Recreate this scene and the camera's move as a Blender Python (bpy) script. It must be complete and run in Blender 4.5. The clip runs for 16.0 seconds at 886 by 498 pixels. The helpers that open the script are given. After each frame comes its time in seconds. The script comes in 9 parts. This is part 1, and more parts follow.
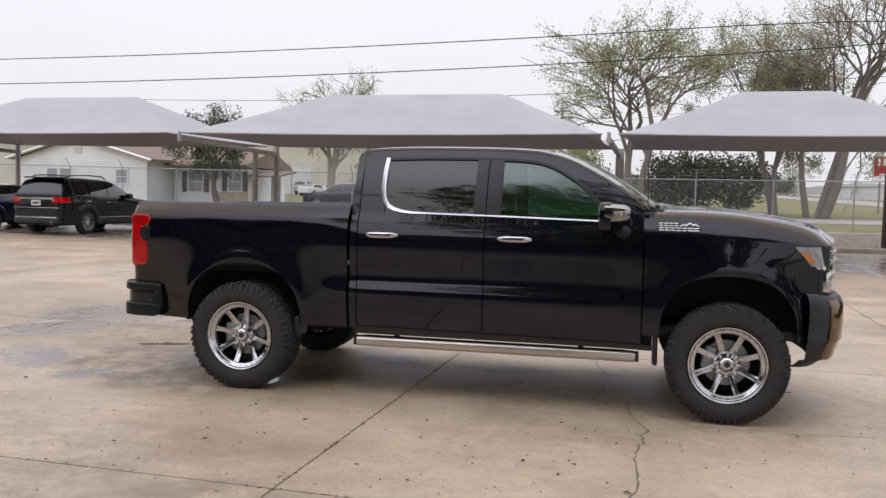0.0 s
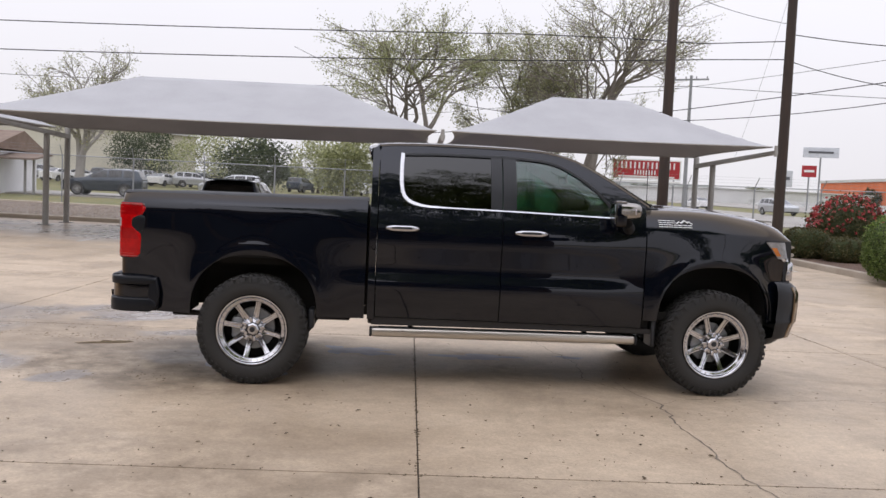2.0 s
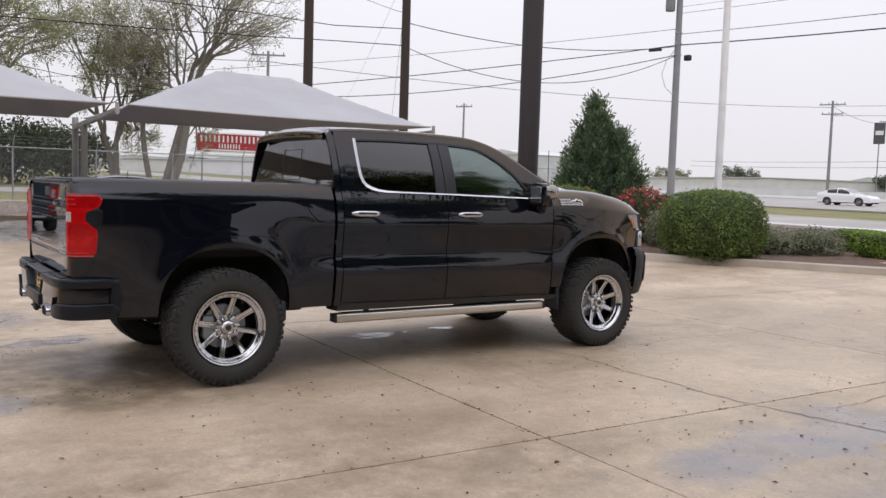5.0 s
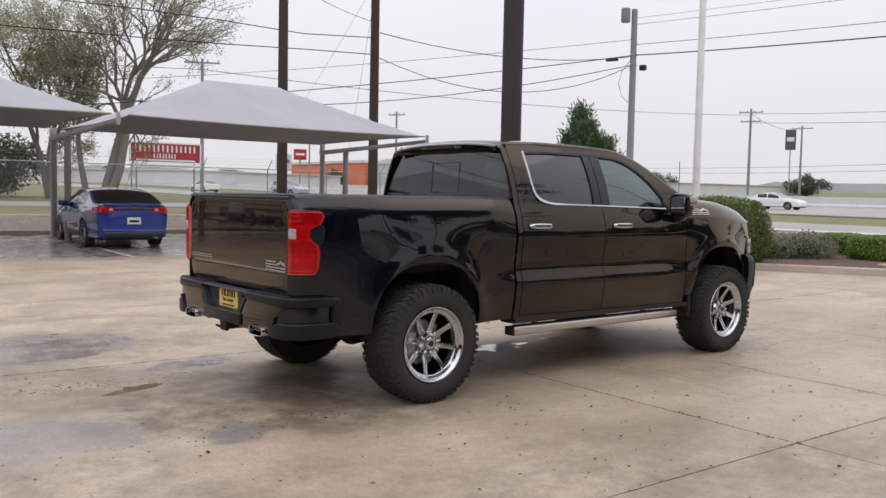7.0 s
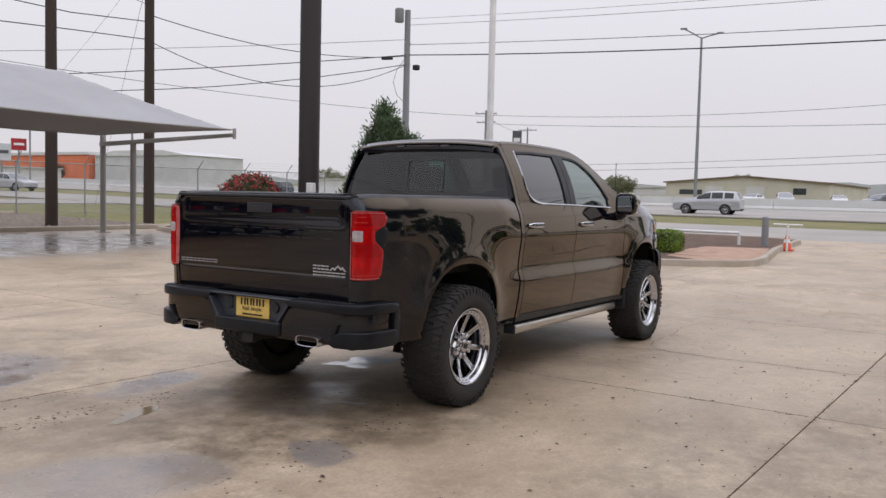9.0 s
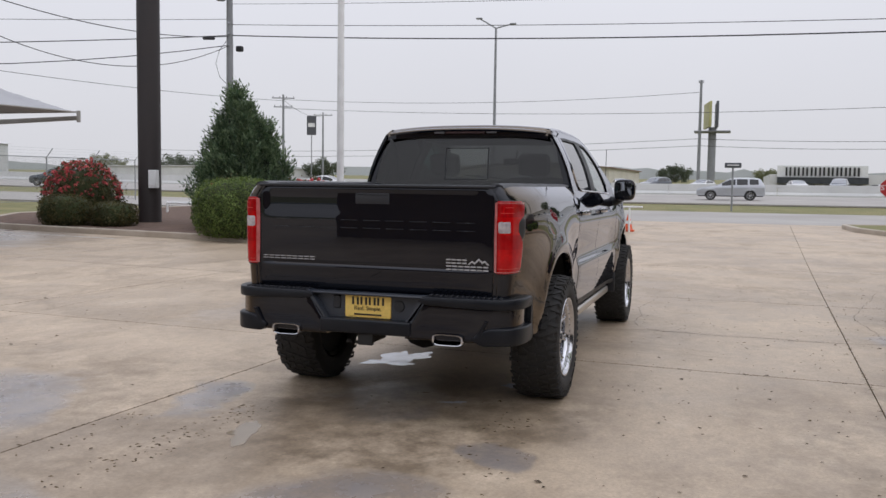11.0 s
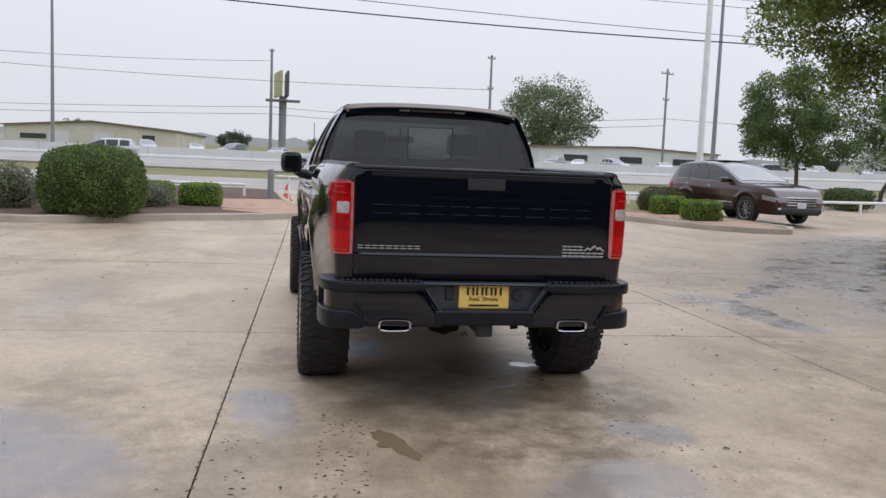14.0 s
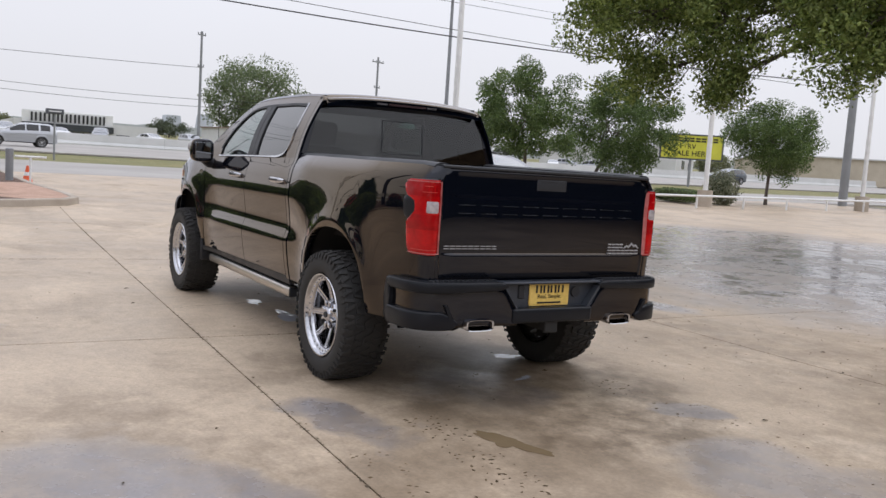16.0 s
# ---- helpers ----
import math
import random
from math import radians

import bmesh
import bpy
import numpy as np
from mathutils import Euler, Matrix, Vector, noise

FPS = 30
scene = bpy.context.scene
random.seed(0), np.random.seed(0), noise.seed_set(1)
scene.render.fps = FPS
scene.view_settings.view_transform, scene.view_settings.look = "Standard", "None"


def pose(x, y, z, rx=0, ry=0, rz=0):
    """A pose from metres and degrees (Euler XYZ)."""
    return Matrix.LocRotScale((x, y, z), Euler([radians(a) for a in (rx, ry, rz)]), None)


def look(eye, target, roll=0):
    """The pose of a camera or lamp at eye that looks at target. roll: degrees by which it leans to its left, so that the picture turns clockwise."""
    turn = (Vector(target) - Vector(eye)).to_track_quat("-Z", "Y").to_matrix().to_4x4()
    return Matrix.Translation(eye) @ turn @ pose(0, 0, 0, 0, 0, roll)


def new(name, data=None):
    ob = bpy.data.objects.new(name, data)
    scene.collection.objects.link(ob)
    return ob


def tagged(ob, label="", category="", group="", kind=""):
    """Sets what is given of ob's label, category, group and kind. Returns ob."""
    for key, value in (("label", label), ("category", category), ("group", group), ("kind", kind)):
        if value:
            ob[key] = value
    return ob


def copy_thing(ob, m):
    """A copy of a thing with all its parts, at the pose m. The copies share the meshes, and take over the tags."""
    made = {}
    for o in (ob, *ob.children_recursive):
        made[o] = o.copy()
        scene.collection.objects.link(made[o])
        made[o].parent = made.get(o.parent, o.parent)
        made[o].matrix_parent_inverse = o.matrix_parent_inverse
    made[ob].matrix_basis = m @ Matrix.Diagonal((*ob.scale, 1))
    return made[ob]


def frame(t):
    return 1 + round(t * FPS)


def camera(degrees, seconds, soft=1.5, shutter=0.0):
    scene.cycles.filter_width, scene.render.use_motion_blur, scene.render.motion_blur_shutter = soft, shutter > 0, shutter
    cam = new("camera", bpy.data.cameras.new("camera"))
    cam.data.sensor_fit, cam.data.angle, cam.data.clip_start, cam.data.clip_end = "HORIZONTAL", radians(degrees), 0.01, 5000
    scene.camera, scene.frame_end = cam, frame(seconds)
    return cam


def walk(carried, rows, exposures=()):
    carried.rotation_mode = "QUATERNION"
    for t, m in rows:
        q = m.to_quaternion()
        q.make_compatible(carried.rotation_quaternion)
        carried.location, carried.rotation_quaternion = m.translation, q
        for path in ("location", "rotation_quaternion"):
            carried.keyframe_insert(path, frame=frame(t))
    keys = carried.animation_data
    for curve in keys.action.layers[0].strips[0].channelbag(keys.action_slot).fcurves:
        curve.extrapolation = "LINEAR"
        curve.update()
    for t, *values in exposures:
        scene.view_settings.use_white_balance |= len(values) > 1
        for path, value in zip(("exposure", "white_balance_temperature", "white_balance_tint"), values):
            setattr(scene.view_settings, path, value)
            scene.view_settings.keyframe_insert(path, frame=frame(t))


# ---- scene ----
cam = camera(55.0, 16.0)
PATH = [
    (0, (3.03, -7.308, 1.578), (2.604, -5.358, 1.456), 1.3),
    (0.5, (2.493, -7.429, 1.548), (2.276, -5.445, 1.411), 1.7),
    (1, (1.99, -7.614, 1.536), (1.927, -5.618, 1.434), 2.1),
    (1.5, (1.495, -7.725, 1.526), (1.52, -5.728, 1.424), 2.5),
    (2, (0.924, -7.733, 1.536), (1.087, -5.743, 1.414), 2.6),
    (2.5, (0.372, -7.78, 1.553), (0.668, -5.804, 1.455), 2.5),
    (3, (-0.176, -7.635, 1.541), (0.272, -5.689, 1.433), 0.8),
    (3.5, (-0.732, -7.548, 1.503), (-0.085, -5.659, 1.401), 1.9),
    (4, (-1.208, -7.422, 1.507), (-0.411, -5.592, 1.383), 2.5),
    (4.2, (-1.412, -7.326, 1.502), (-0.516, -5.544, 1.355), 2.3),
    (6.3, (-3.305, -6.326, 1.51), (-2.107, -4.728, 1.394), 1.3),
    (6.5, (-3.47, -6.184, 1.478), (-2.27, -4.589, 1.358), 1.2),
    (7, (-3.833, -5.757, 1.491), (-2.563, -4.217, 1.369), 1.2),
    (7.5, (-4.205, -5.413, 1.504), (-2.823, -3.973, 1.376), 1.2),
    (8, (-4.508, -4.944, 1.467), (-2.991, -3.647, 1.339), 0.2),
    (8.5, (-4.872, -4.511, 1.446), (-3.271, -3.319, 1.316), 0.9),
    (8.7, (-4.999, -4.35, 1.473), (-3.365, -3.204, 1.349), 1.2),
    (10.8, (-5.806, -2.304, 1.475), (-3.932, -1.619, 1.33), 0.6),
    (11, (-5.882, -2.082, 1.456), (-3.99, -1.448, 1.313), 0.8),
    (11.5, (-5.989, -1.578, 1.457), (-4.064, -1.058, 1.302), 1.7),
    (12, (-5.997, -0.998, 1.477), (-4.026, -0.705, 1.305), 2.0),
    (12.5, (-6.045, -0.465, 1.494), (-4.059, -0.311, 1.322), 2.7),
    (13, (-5.995, 0.086, 1.466), (-4.003, 0.057, 1.295), 2.7),
    (13.5, (-5.972, 0.672, 1.480), (-3.988, 0.491, 1.302), 2.4),
    (14, (-5.955, 1.218, 1.488), (-4.003, 0.832, 1.293), 2.3),
    (14.5, (-5.791, 1.741, 1.528), (-3.868, 1.22, 1.353), 2.1),
    (15, (-5.669, 2.299, 1.522), (-3.8, 1.606, 1.361), 3.7),
    (15.5, (-5.431, 2.789, 1.496), (-3.653, 1.895, 1.298), 3.2),
    (16, (-5.186, 3.269, 1.473), (-3.486, 2.234, 1.276), 3.7),
]
walk(cam, [(t, look(eye, target, roll)) for t, eye, target, roll in PATH], exposures=[(0.0, 0.15, 6620, 13), (2.0, 0.17, 6620, 13), (3.5, 0.14, 6620, 13), (7.0, 0.05, 6600, 12.5), (8.5, -0.07, 6620, 13), (11.0, -0.14, 6450, 11), (12.5, -0.11, 6350, 10), (14.0, 0.0, 6300, 10), (15.0, -0.01, 6400, 10), (16.0, 0.06, 6450, 11)])

# ---- world, sun, exposure ----
world = bpy.data.worlds.new("overcast_sky")
scene.world = world
world.use_nodes = True
wn, wl = world.node_tree.nodes, world.node_tree.links
wn.clear()
w_out = wn.new("ShaderNodeOutputWorld")
w_bg = wn.new("ShaderNodeBackground")
w_sky = wn.new("ShaderNodeTexSky")
w_sky.sky_type = "NISHITA"
w_sky.sun_disc = False
w_sky.sun_elevation, w_sky.sun_rotation = radians(52), radians(200)
w_sky.air_density, w_sky.dust_density = 1.0, 6.0
w_hsv = wn.new("ShaderNodeHueSaturation")
w_hsv.inputs["Saturation"].default_value = 0.22
w_hsv.inputs["Value"].default_value = 0.06
w_tc = wn.new("ShaderNodeTexCoord")
w_noise = wn.new("ShaderNodeTexNoise")
w_noise.inputs["Scale"].default_value = 2.2
w_noise.inputs["Detail"].default_value = 4.0
w_ramp = wn.new("ShaderNodeValToRGB")
w_ramp.color_ramp.elements[0].color = (0.79, 0.795, 0.835, 1)
w_ramp.color_ramp.elements[1].color = (0.885, 0.89, 0.93, 1)
w_mix = wn.new("ShaderNodeMix")
w_mix.data_type, w_mix.blend_type = "RGBA", "MIX"
w_mix.inputs["Factor"].default_value = 0.86
wl.new(w_tc.outputs["Generated"], w_noise.inputs["Vector"])
wl.new(w_noise.outputs["Fac"], w_ramp.inputs["Fac"])
wl.new(w_sky.outputs["Color"], w_hsv.inputs["Color"])
wl.new(w_hsv.outputs["Color"], w_mix.inputs["A"])
wl.new(w_ramp.outputs["Color"], w_mix.inputs["B"])
# an overcast sky is brighter overhead than at the horizon
w_sep = wn.new("ShaderNodeSeparateXYZ")
w_gain = wn.new("ShaderNodeMix")
w_gain.data_type, w_gain.blend_type = "RGBA", "MULTIPLY"
w_gain.inputs["Factor"].default_value = 1.0
w_amp = wn.new("ShaderNodeMath")
w_amp.operation = "MULTIPLY_ADD"
w_amp.use_clamp = False
w_amp.inputs[1].default_value, w_amp.inputs[2].default_value = 0.60, 1.0
wl.new(w_tc.outputs["Generated"], w_sep.inputs[0])
w_abs = wn.new("ShaderNodeMath")
w_abs.operation = "MAXIMUM"
w_abs.inputs[1].default_value = 0.0
wl.new(w_sep.outputs["Z"], w_abs.inputs[0])
wl.new(w_abs.outputs[0], w_amp.inputs[0])
wl.new(w_mix.outputs["Result"], w_gain.inputs["A"])
w_tint = wn.new("ShaderNodeMix")
w_tint.data_type, w_tint.blend_type = "RGBA", "MIX"
w_tint.inputs["A"].default_value, w_tint.inputs["B"].default_value = (1.0, 1.0, 1.0, 1), (0.95, 1.0, 1.13, 1)
wl.new(w_abs.outputs[0], w_tint.inputs["Factor"])
w_both = wn.new("ShaderNodeMix")
w_both.data_type, w_both.blend_type = "RGBA", "MULTIPLY"
w_both.inputs["Factor"].default_value = 1.0
wl.new(w_tint.outputs["Result"], w_both.inputs["A"])
wl.new(w_amp.outputs[0], w_both.inputs["B"])
wl.new(w_both.outputs["Result"], w_gain.inputs["B"])
wl.new(w_gain.outputs["Result"], w_bg.inputs["Color"])
w_bg.inputs["Strength"].default_value = 1.0
wl.new(w_bg.outputs["Background"], w_out.inputs["Surface"])

sun = new("sun", bpy.data.lights.new("sun", "SUN"))
sun.data.energy, sun.data.angle, sun.data.color = 0.9, radians(110), (1.0, 0.98, 0.96)
sun.matrix_world = look((0, 0, 30), (4, 9, 0))

# ---- helpers ----
TAU = 2 * math.pi


def H(x, y):
    """Height of the ground: level under the truck, rising gently outwards."""
    d = math.hypot(x - 2.0, y) - 8.0
    return 0.008 * (d + math.sqrt(d * d + 9.0)) - 0.00435


LOT_TURN = radians(-2.3)
LOT_O = (1.22, -3.14)


def lot(u, v):
    """From the lot's own grid (u along the rows, v across) to the world."""
    c, s = math.cos(LOT_TURN), math.sin(LOT_TURN)
    return LOT_O[0] + c * u - s * v, LOT_O[1] + s * u + c * v


def curve(xs, ys):
    """A smooth curve through knots."""
    xs, ys = list(xs), list(ys)
    m = []
    for i in range(len(xs)):
        a, b = max(0, i - 1), min(len(xs) - 1, i + 1)
        m.append((ys[b] - ys[a]) / (xs[b] - xs[a]))
    for i in range(1, len(xs) - 1):
        if (ys[i] - ys[i - 1]) * (ys[i + 1] - ys[i]) <= 0:
            m[i] = 0.0

    def f(x):
        if x <= xs[0]:
            return ys[0]
        if x >= xs[-1]:
            return ys[-1]
        i = 0
        while x > xs[i + 1]:
            i += 1
        h = xs[i + 1] - xs[i]
        t = (x - xs[i]) / h
        return ((2 * t**3 - 3 * t**2 + 1) * ys[i] + (t**3 - 2 * t**2 + t) * h * m[i]
                + (-2 * t**3 + 3 * t**2) * ys[i + 1] + (t**3 - t**2) * h * m[i + 1])
    return f


def lin(xs, ys):
    return lambda x: float(np.interp(x, xs, ys))


def sstep(a, b, x):
    t = min(1.0, max(0.0, (x - a) / (b - a)))
    return t * t * (3 - 2 * t)


def spread(a, b, n):
    return [a + (b - a) * i / n for i in range(n + 1)]


def geo(name, vf, material, parent=None, label="", smooth=38, at=None):
    """One mesh object out of (verts, faces)."""
    me = bpy.data.meshes.new(name)
    me.from_pydata([tuple(v) for v in vf[0]], [], vf[1])
    me.validate()
    if smooth:
        me.polygons.foreach_set("use_smooth", [True] * len(me.polygons))
        me.set_sharp_from_angle(angle=radians(smooth))
    me.update()
    me.materials.append(material)
    ob = new(name, me)
    if parent is not None:
        ob.parent = parent
    if at is not None:
        ob.matrix_basis = at
    if label:
        ob["label"] = label
    return ob


def empty(name, at=None):
    ob = new(name)
    ob.empty_display_size = 0.2
    if at is not None:
        ob.matrix_basis = at
    return ob


def join(*parts):
    verts, faces = [], []
    for v, f in parts:
        k = len(verts)
        verts += [tuple(p) for p in v]
        faces += [tuple(i + k for i in q) for q in f]
    return verts, faces


def moved(vf, m):
    return [tuple(m @ Vector(v)) for v in vf[0]], vf[1]


def flipped(vf):
    """Mirror across the truck's middle plane."""
    return [(x, -y, z) for x, y, z in vf[0]], [tuple(reversed(q)) for q in vf[1]]


def box(x0, x1, y0, y1, z0, z1, r=0.0, seg=1):
    bm = bmesh.new()
    bmesh.ops.create_cube(bm, size=1.0)
    for v in bm.verts:
        v.co = Vector((x0 + (v.co.x + 0.5) * (x1 - x0), y0 + (v.co.y + 0.5) * (y1 - y0), z0 + (v.co.z + 0.5) * (z1 - z0)))
    if r > 0:
        bmesh.ops.bevel(bm, geom=bm.edges[:], offset=r, segments=seg, affect="EDGES", profile=0.5)
    bm.verts.index_update()
    out = [tuple(v.co) for v in bm.verts], [tuple(v.index for v in f.verts) for f in bm.faces]
    bm.free()
    return out


def sheet(rows, closed_u=False, closed_v=False):
    """Quads over a grid of points, rows[v][u]."""
    n, m = len(rows[0]), len(rows)
    verts = [p for row in rows for p in row]
    faces = []
    for j in range(m if closed_v else m - 1):
        for i in range(n if closed_u else n - 1):
            a, b = j * n + i, j * n + (i + 1) % n
            k = (j + 1) % m
            faces.append((a, b, k * n + (i + 1) % n, k * n + i))
    return verts, faces


def shell(rows, off):
    """A closed slab over a grid: the outer skin rows and the same skin moved by off(p)."""
    n, m = len(rows[0]), len(rows)
    outer, faces = sheet(rows)
    inner = [tuple(np.add(p, off(p))) for p in outer]
    k = len(outer)
    faces = faces + [tuple(i + k for i in reversed(q)) for q in faces]
    ring = [i for i in range(n)] + [j * n + n - 1 for j in range(1, m)] + [(m - 1) * n + i for i in range(n - 2, -1, -1)] + [j * n for j in range(m - 2, 0, -1)]
    for a, b in zip(ring, ring[1:] + ring[:1]):
        faces.append((b, a, a + k, b + k))
    return outer + inner, faces


def tube(points, radius, n=8, cap=True):
    """A round bar along points; radius may be one number or one per point."""
    pts = [Vector(p) for p in points]
    rs = radius if isinstance(radius, (list, tuple)) else [radius] * len(pts)
    rows = []
    ref = None
    for i, p in enumerate(pts):
        d = (pts[min(i + 1, len(pts) - 1)] - pts[max(i - 1, 0)]).normalized()
        if ref is None or abs(d.dot(ref)) > 0.95:
            ref = Vector((0, 0, 1)) if abs(d.z) < 0.9 else Vector((1, 0, 0))
        a = d.cross(ref).normalized()
        b = d.cross(a)
        rows.append([tuple(p + rs[i] * (math.cos(TAU * k / n) * a + math.sin(TAU * k / n) * b)) for k in range(n)])
    v, f = sheet(rows, closed_u=True)
    if cap:
        f = f + [tuple(range(n)), tuple(reversed(range(len(v) - n, len(v))))]
    return v, f


def lathe(profile, n=32, axis="y"):
    """Turn (along, radius) pairs round an axis."""
    rows = []
    for k, r in profile:
        row = []
        for i in range(n):
            a = TAU * i / n
            c, s = r * math.cos(a), r * math.sin(a)
            row.append({"y": (c, k, s), "z": (c, s, k), "x": (k, c, s)}[axis])
        rows.append(row)
    return sheet(rows, closed_u=True)


def prism(poly, a, b, axis="y"):
    """A flat polygon pushed from a to b along an axis."""
    def put(p, k):
        return {"y": (p[0], k, p[1]), "z": (p[0], p[1], k), "x": (k, p[0], p[1])}[axis]
    n = len(poly)
    v = [put(p, a) for p in poly] + [put(p, b) for p in poly]
    f = [tuple(range(n)), tuple(reversed(range(n, 2 * n)))] + [(i, i + n, (i + 1) % n + n, (i + 1) % n) for i in range(n)]
    return v, f


# ---- materials ----
def shader(name):
    m = bpy.data.materials.new(name)
    m.use_nodes = True
    n = m.node_tree.nodes
    return m, n, m.node_tree.links, n["Principled BSDF"]


def noise_node(n, l, scale, detail=4.0, rough=0.55, coord="Object", stretch=None):
    tc = n.new("ShaderNodeTexCoord")
    t = n.new("ShaderNodeTexNoise")
    t.inputs["Scale"].default_value, t.inputs["Detail"].default_value, t.inputs["Roughness"].default_value = scale, detail, rough
    if stretch:
        mp = n.new("ShaderNodeMapping")
        mp.inputs["Scale"].default_value = stretch
        l.new(tc.outputs[coord], mp.inputs["Vector"])
        l.new(mp.outputs["Vector"], t.inputs["Vector"])
    else:
        l.new(tc.outputs[coord], t.inputs["Vector"])
    return t.outputs["Fac"]


def ramp_node(n, l, fac, stops):
    r = n.new("ShaderNodeValToRGB")
    e = r.color_ramp.elements
    while len(e) < len(stops):
        e.new(0.5)
    for el, (p, c) in zip(e, stops):
        el.position = p
        el.color = (c, c, c, 1) if isinstance(c, (int, float)) else (*c, 1)
    l.new(fac, r.inputs["Fac"])
    return r.outputs["Color"]


def mix_node(n, l, fac, a, b, kind="MIX"):
    m = n.new("ShaderNodeMix")
    m.data_type, m.blend_type = "RGBA", kind
    for sock, v in ((m.inputs["Factor"], fac), (m.inputs["A"], a), (m.inputs["B"], b)):
        if isinstance(v, (int, float)):
            sock.default_value = v if sock.type == "VALUE" else (v, v, v, 1)
        elif isinstance(v, tuple):
            sock.default_value = (*v, 1)
        else:
            l.new(v, sock)
    return m.outputs["Result"]


def bump_node(n, l, b, height, strength=0.3, distance=0.01):
    k = n.new("ShaderNodeBump")
    k.inputs["Strength"].default_value, k.inputs["Distance"].default_value = strength, distance
    l.new(height, k.inputs["Height"])
    l.new(k.outputs["Normal"], b.inputs["Normal"])


def plain(name, c1, c2=None, scale=3.0, rough=(0.4, 0.6), metal=0.0, bump=0.0, fine=60.0, dist=0.004, coat=0.0, spec=0.5, stretch=None, rand=0.0):
    """A paint, plastic, wood or stone: two tones by noise, roughness that varies, fine relief."""
    m, n, l, b = shader(name)
    c2 = c2 or tuple(0.8 * v for v in c1)
    big = noise_node(n, l, scale, 5.0, stretch=stretch)
    small = noise_node(n, l, fine, 3.0, stretch=stretch)
    f = ramp_node(n, l, big, [(0.3, 0.0), (0.7, 1.0)])
    col = mix_node(n, l, f, c1, c2)
    if rand:
        oi = n.new("ShaderNodeObjectInfo")
        col = mix_node(n, l, 1.0, col, ramp_node(n, l, oi.outputs["Random"], [(0.0, 1.0 - rand), (1.0, 1.0 + rand)]), "MULTIPLY")
    grain = ramp_node(n, l, small, [(0.25, 0.88), (0.75, 1.1)])
    col = mix_node(n, l, 1.0, col, grain, "MULTIPLY")
    l.new(col, b.inputs["Base Color"])
    l.new(ramp_node(n, l, big, [(0.3, rough[0]), (0.7, rough[1])]), b.inputs["Roughness"])
    b.inputs["Metallic"].default_value = metal
    b.inputs["Specular IOR Level"].default_value = spec
    b.inputs["Coat Weight"].default_value = coat
    b.inputs["Coat Roughness"].default_value = 0.03
    if bump:
        bump_node(n, l, b, small, bump, dist)
    return m


def car_paint(name, c, flake=0.0, dust=(0.10, 0.085, 0.07), dusty=0.05, spec=0.15, face=0.034, rim=0.85, power=3.0, tint=(0.97, 0.985, 1.0), warm=None):
    """Lacquered paint: a dark or coloured coat under a clear one that mirrors more the flatter it is seen."""
    m, n, l, b = shader(name)
    dirt = noise_node(n, l, 1.6, 6.0)
    col = mix_node(n, l, ramp_node(n, l, dirt, [(0.5, 0.0), (0.9, dusty)]), c, dust)
    l.new(col, b.inputs["Base Color"])
    b.inputs["Metallic"].default_value = flake
    b.inputs["Specular IOR Level"].default_value = spec
    b.inputs["Roughness"].default_value = 0.28
    gl, mx, lw = n.new("ShaderNodeBsdfGlossy"), n.new("ShaderNodeMixShader"), n.new("ShaderNodeLayerWeight")
    lw.inputs["Blend"].default_value = 0.5
    l.new(ramp_node(n, l, dirt, [(0.35, 0.0), (0.8, 0.03)]), gl.inputs["Roughness"])
    gl.inputs["Color"].default_value = (*tint, 1)
    if warm:
        # seen aslant, the mirrored ground's brown is put into the gloss colour
        l.new(ramp_node(n, l, lw.outputs["Facing"], [(0.0, tint), (0.16, tint), (0.34, warm), (0.58, warm), (0.80, tint)]), gl.inputs["Color"])
    up = math_node(n, l, "MULTIPLY", math_node(n, l, "POWER", lw.outputs["Facing"], power), rim)
    l.new(math_node(n, l, "ADD", up, face, True), mx.inputs["Fac"])
    # the lacquer's slight orange peel
    peel = n.new("ShaderNodeBump")
    peel.inputs["Strength"].default_value, peel.inputs["Distance"].default_value = 0.05, 0.002
    l.new(noise_node(n, l, 9.0, 2.0), peel.inputs["Height"])
    l.new(peel.outputs["Normal"], gl.inputs["Normal"])
    l.new(b.outputs["BSDF"], mx.inputs[1])
    l.new(gl.outputs["BSDF"], mx.inputs[2])
    l.new(mx.outputs["Shader"], n["Material Output"].inputs["Surface"])
    return m


def glass(name, tint, gloss=0.01, least=0.065):
    """A tinted pane: it lets a part of the light through and mirrors by its angle."""
    m, n, l, b = shader(name)
    n.remove(b)
    out = n["Material Output"]
    tr, gl, mx, lw = n.new("ShaderNodeBsdfTransparent"), n.new("ShaderNodeBsdfGlossy"), n.new("ShaderNodeMixShader"), n.new("ShaderNodeLayerWeight")
    tr.inputs["Color"].default_value = (*tint, 1)
    gl.inputs["Roughness"].default_value = gloss
    lw.inputs["Blend"].default_value = 0.5
    p, q = n.new("ShaderNodeMath"), n.new("ShaderNodeMath")
    p.operation, q.operation = "POWER", "MULTIPLY_ADD"
    p.inputs[1].default_value = 2.6
    q.inputs[1].default_value, q.inputs[2].default_value = 0.85, least
    l.new(lw.outputs["Facing"], p.inputs[0])
    l.new(p.outputs[0], q.inputs[0])
    l.new(q.outputs[0], mx.inputs["Fac"])
    l.new(tr.outputs["BSDF"], mx.inputs[1])
    l.new(gl.outputs["BSDF"], mx.inputs[2])
    l.new(mx.outputs["Shader"], out.inputs["Surface"])
    return m


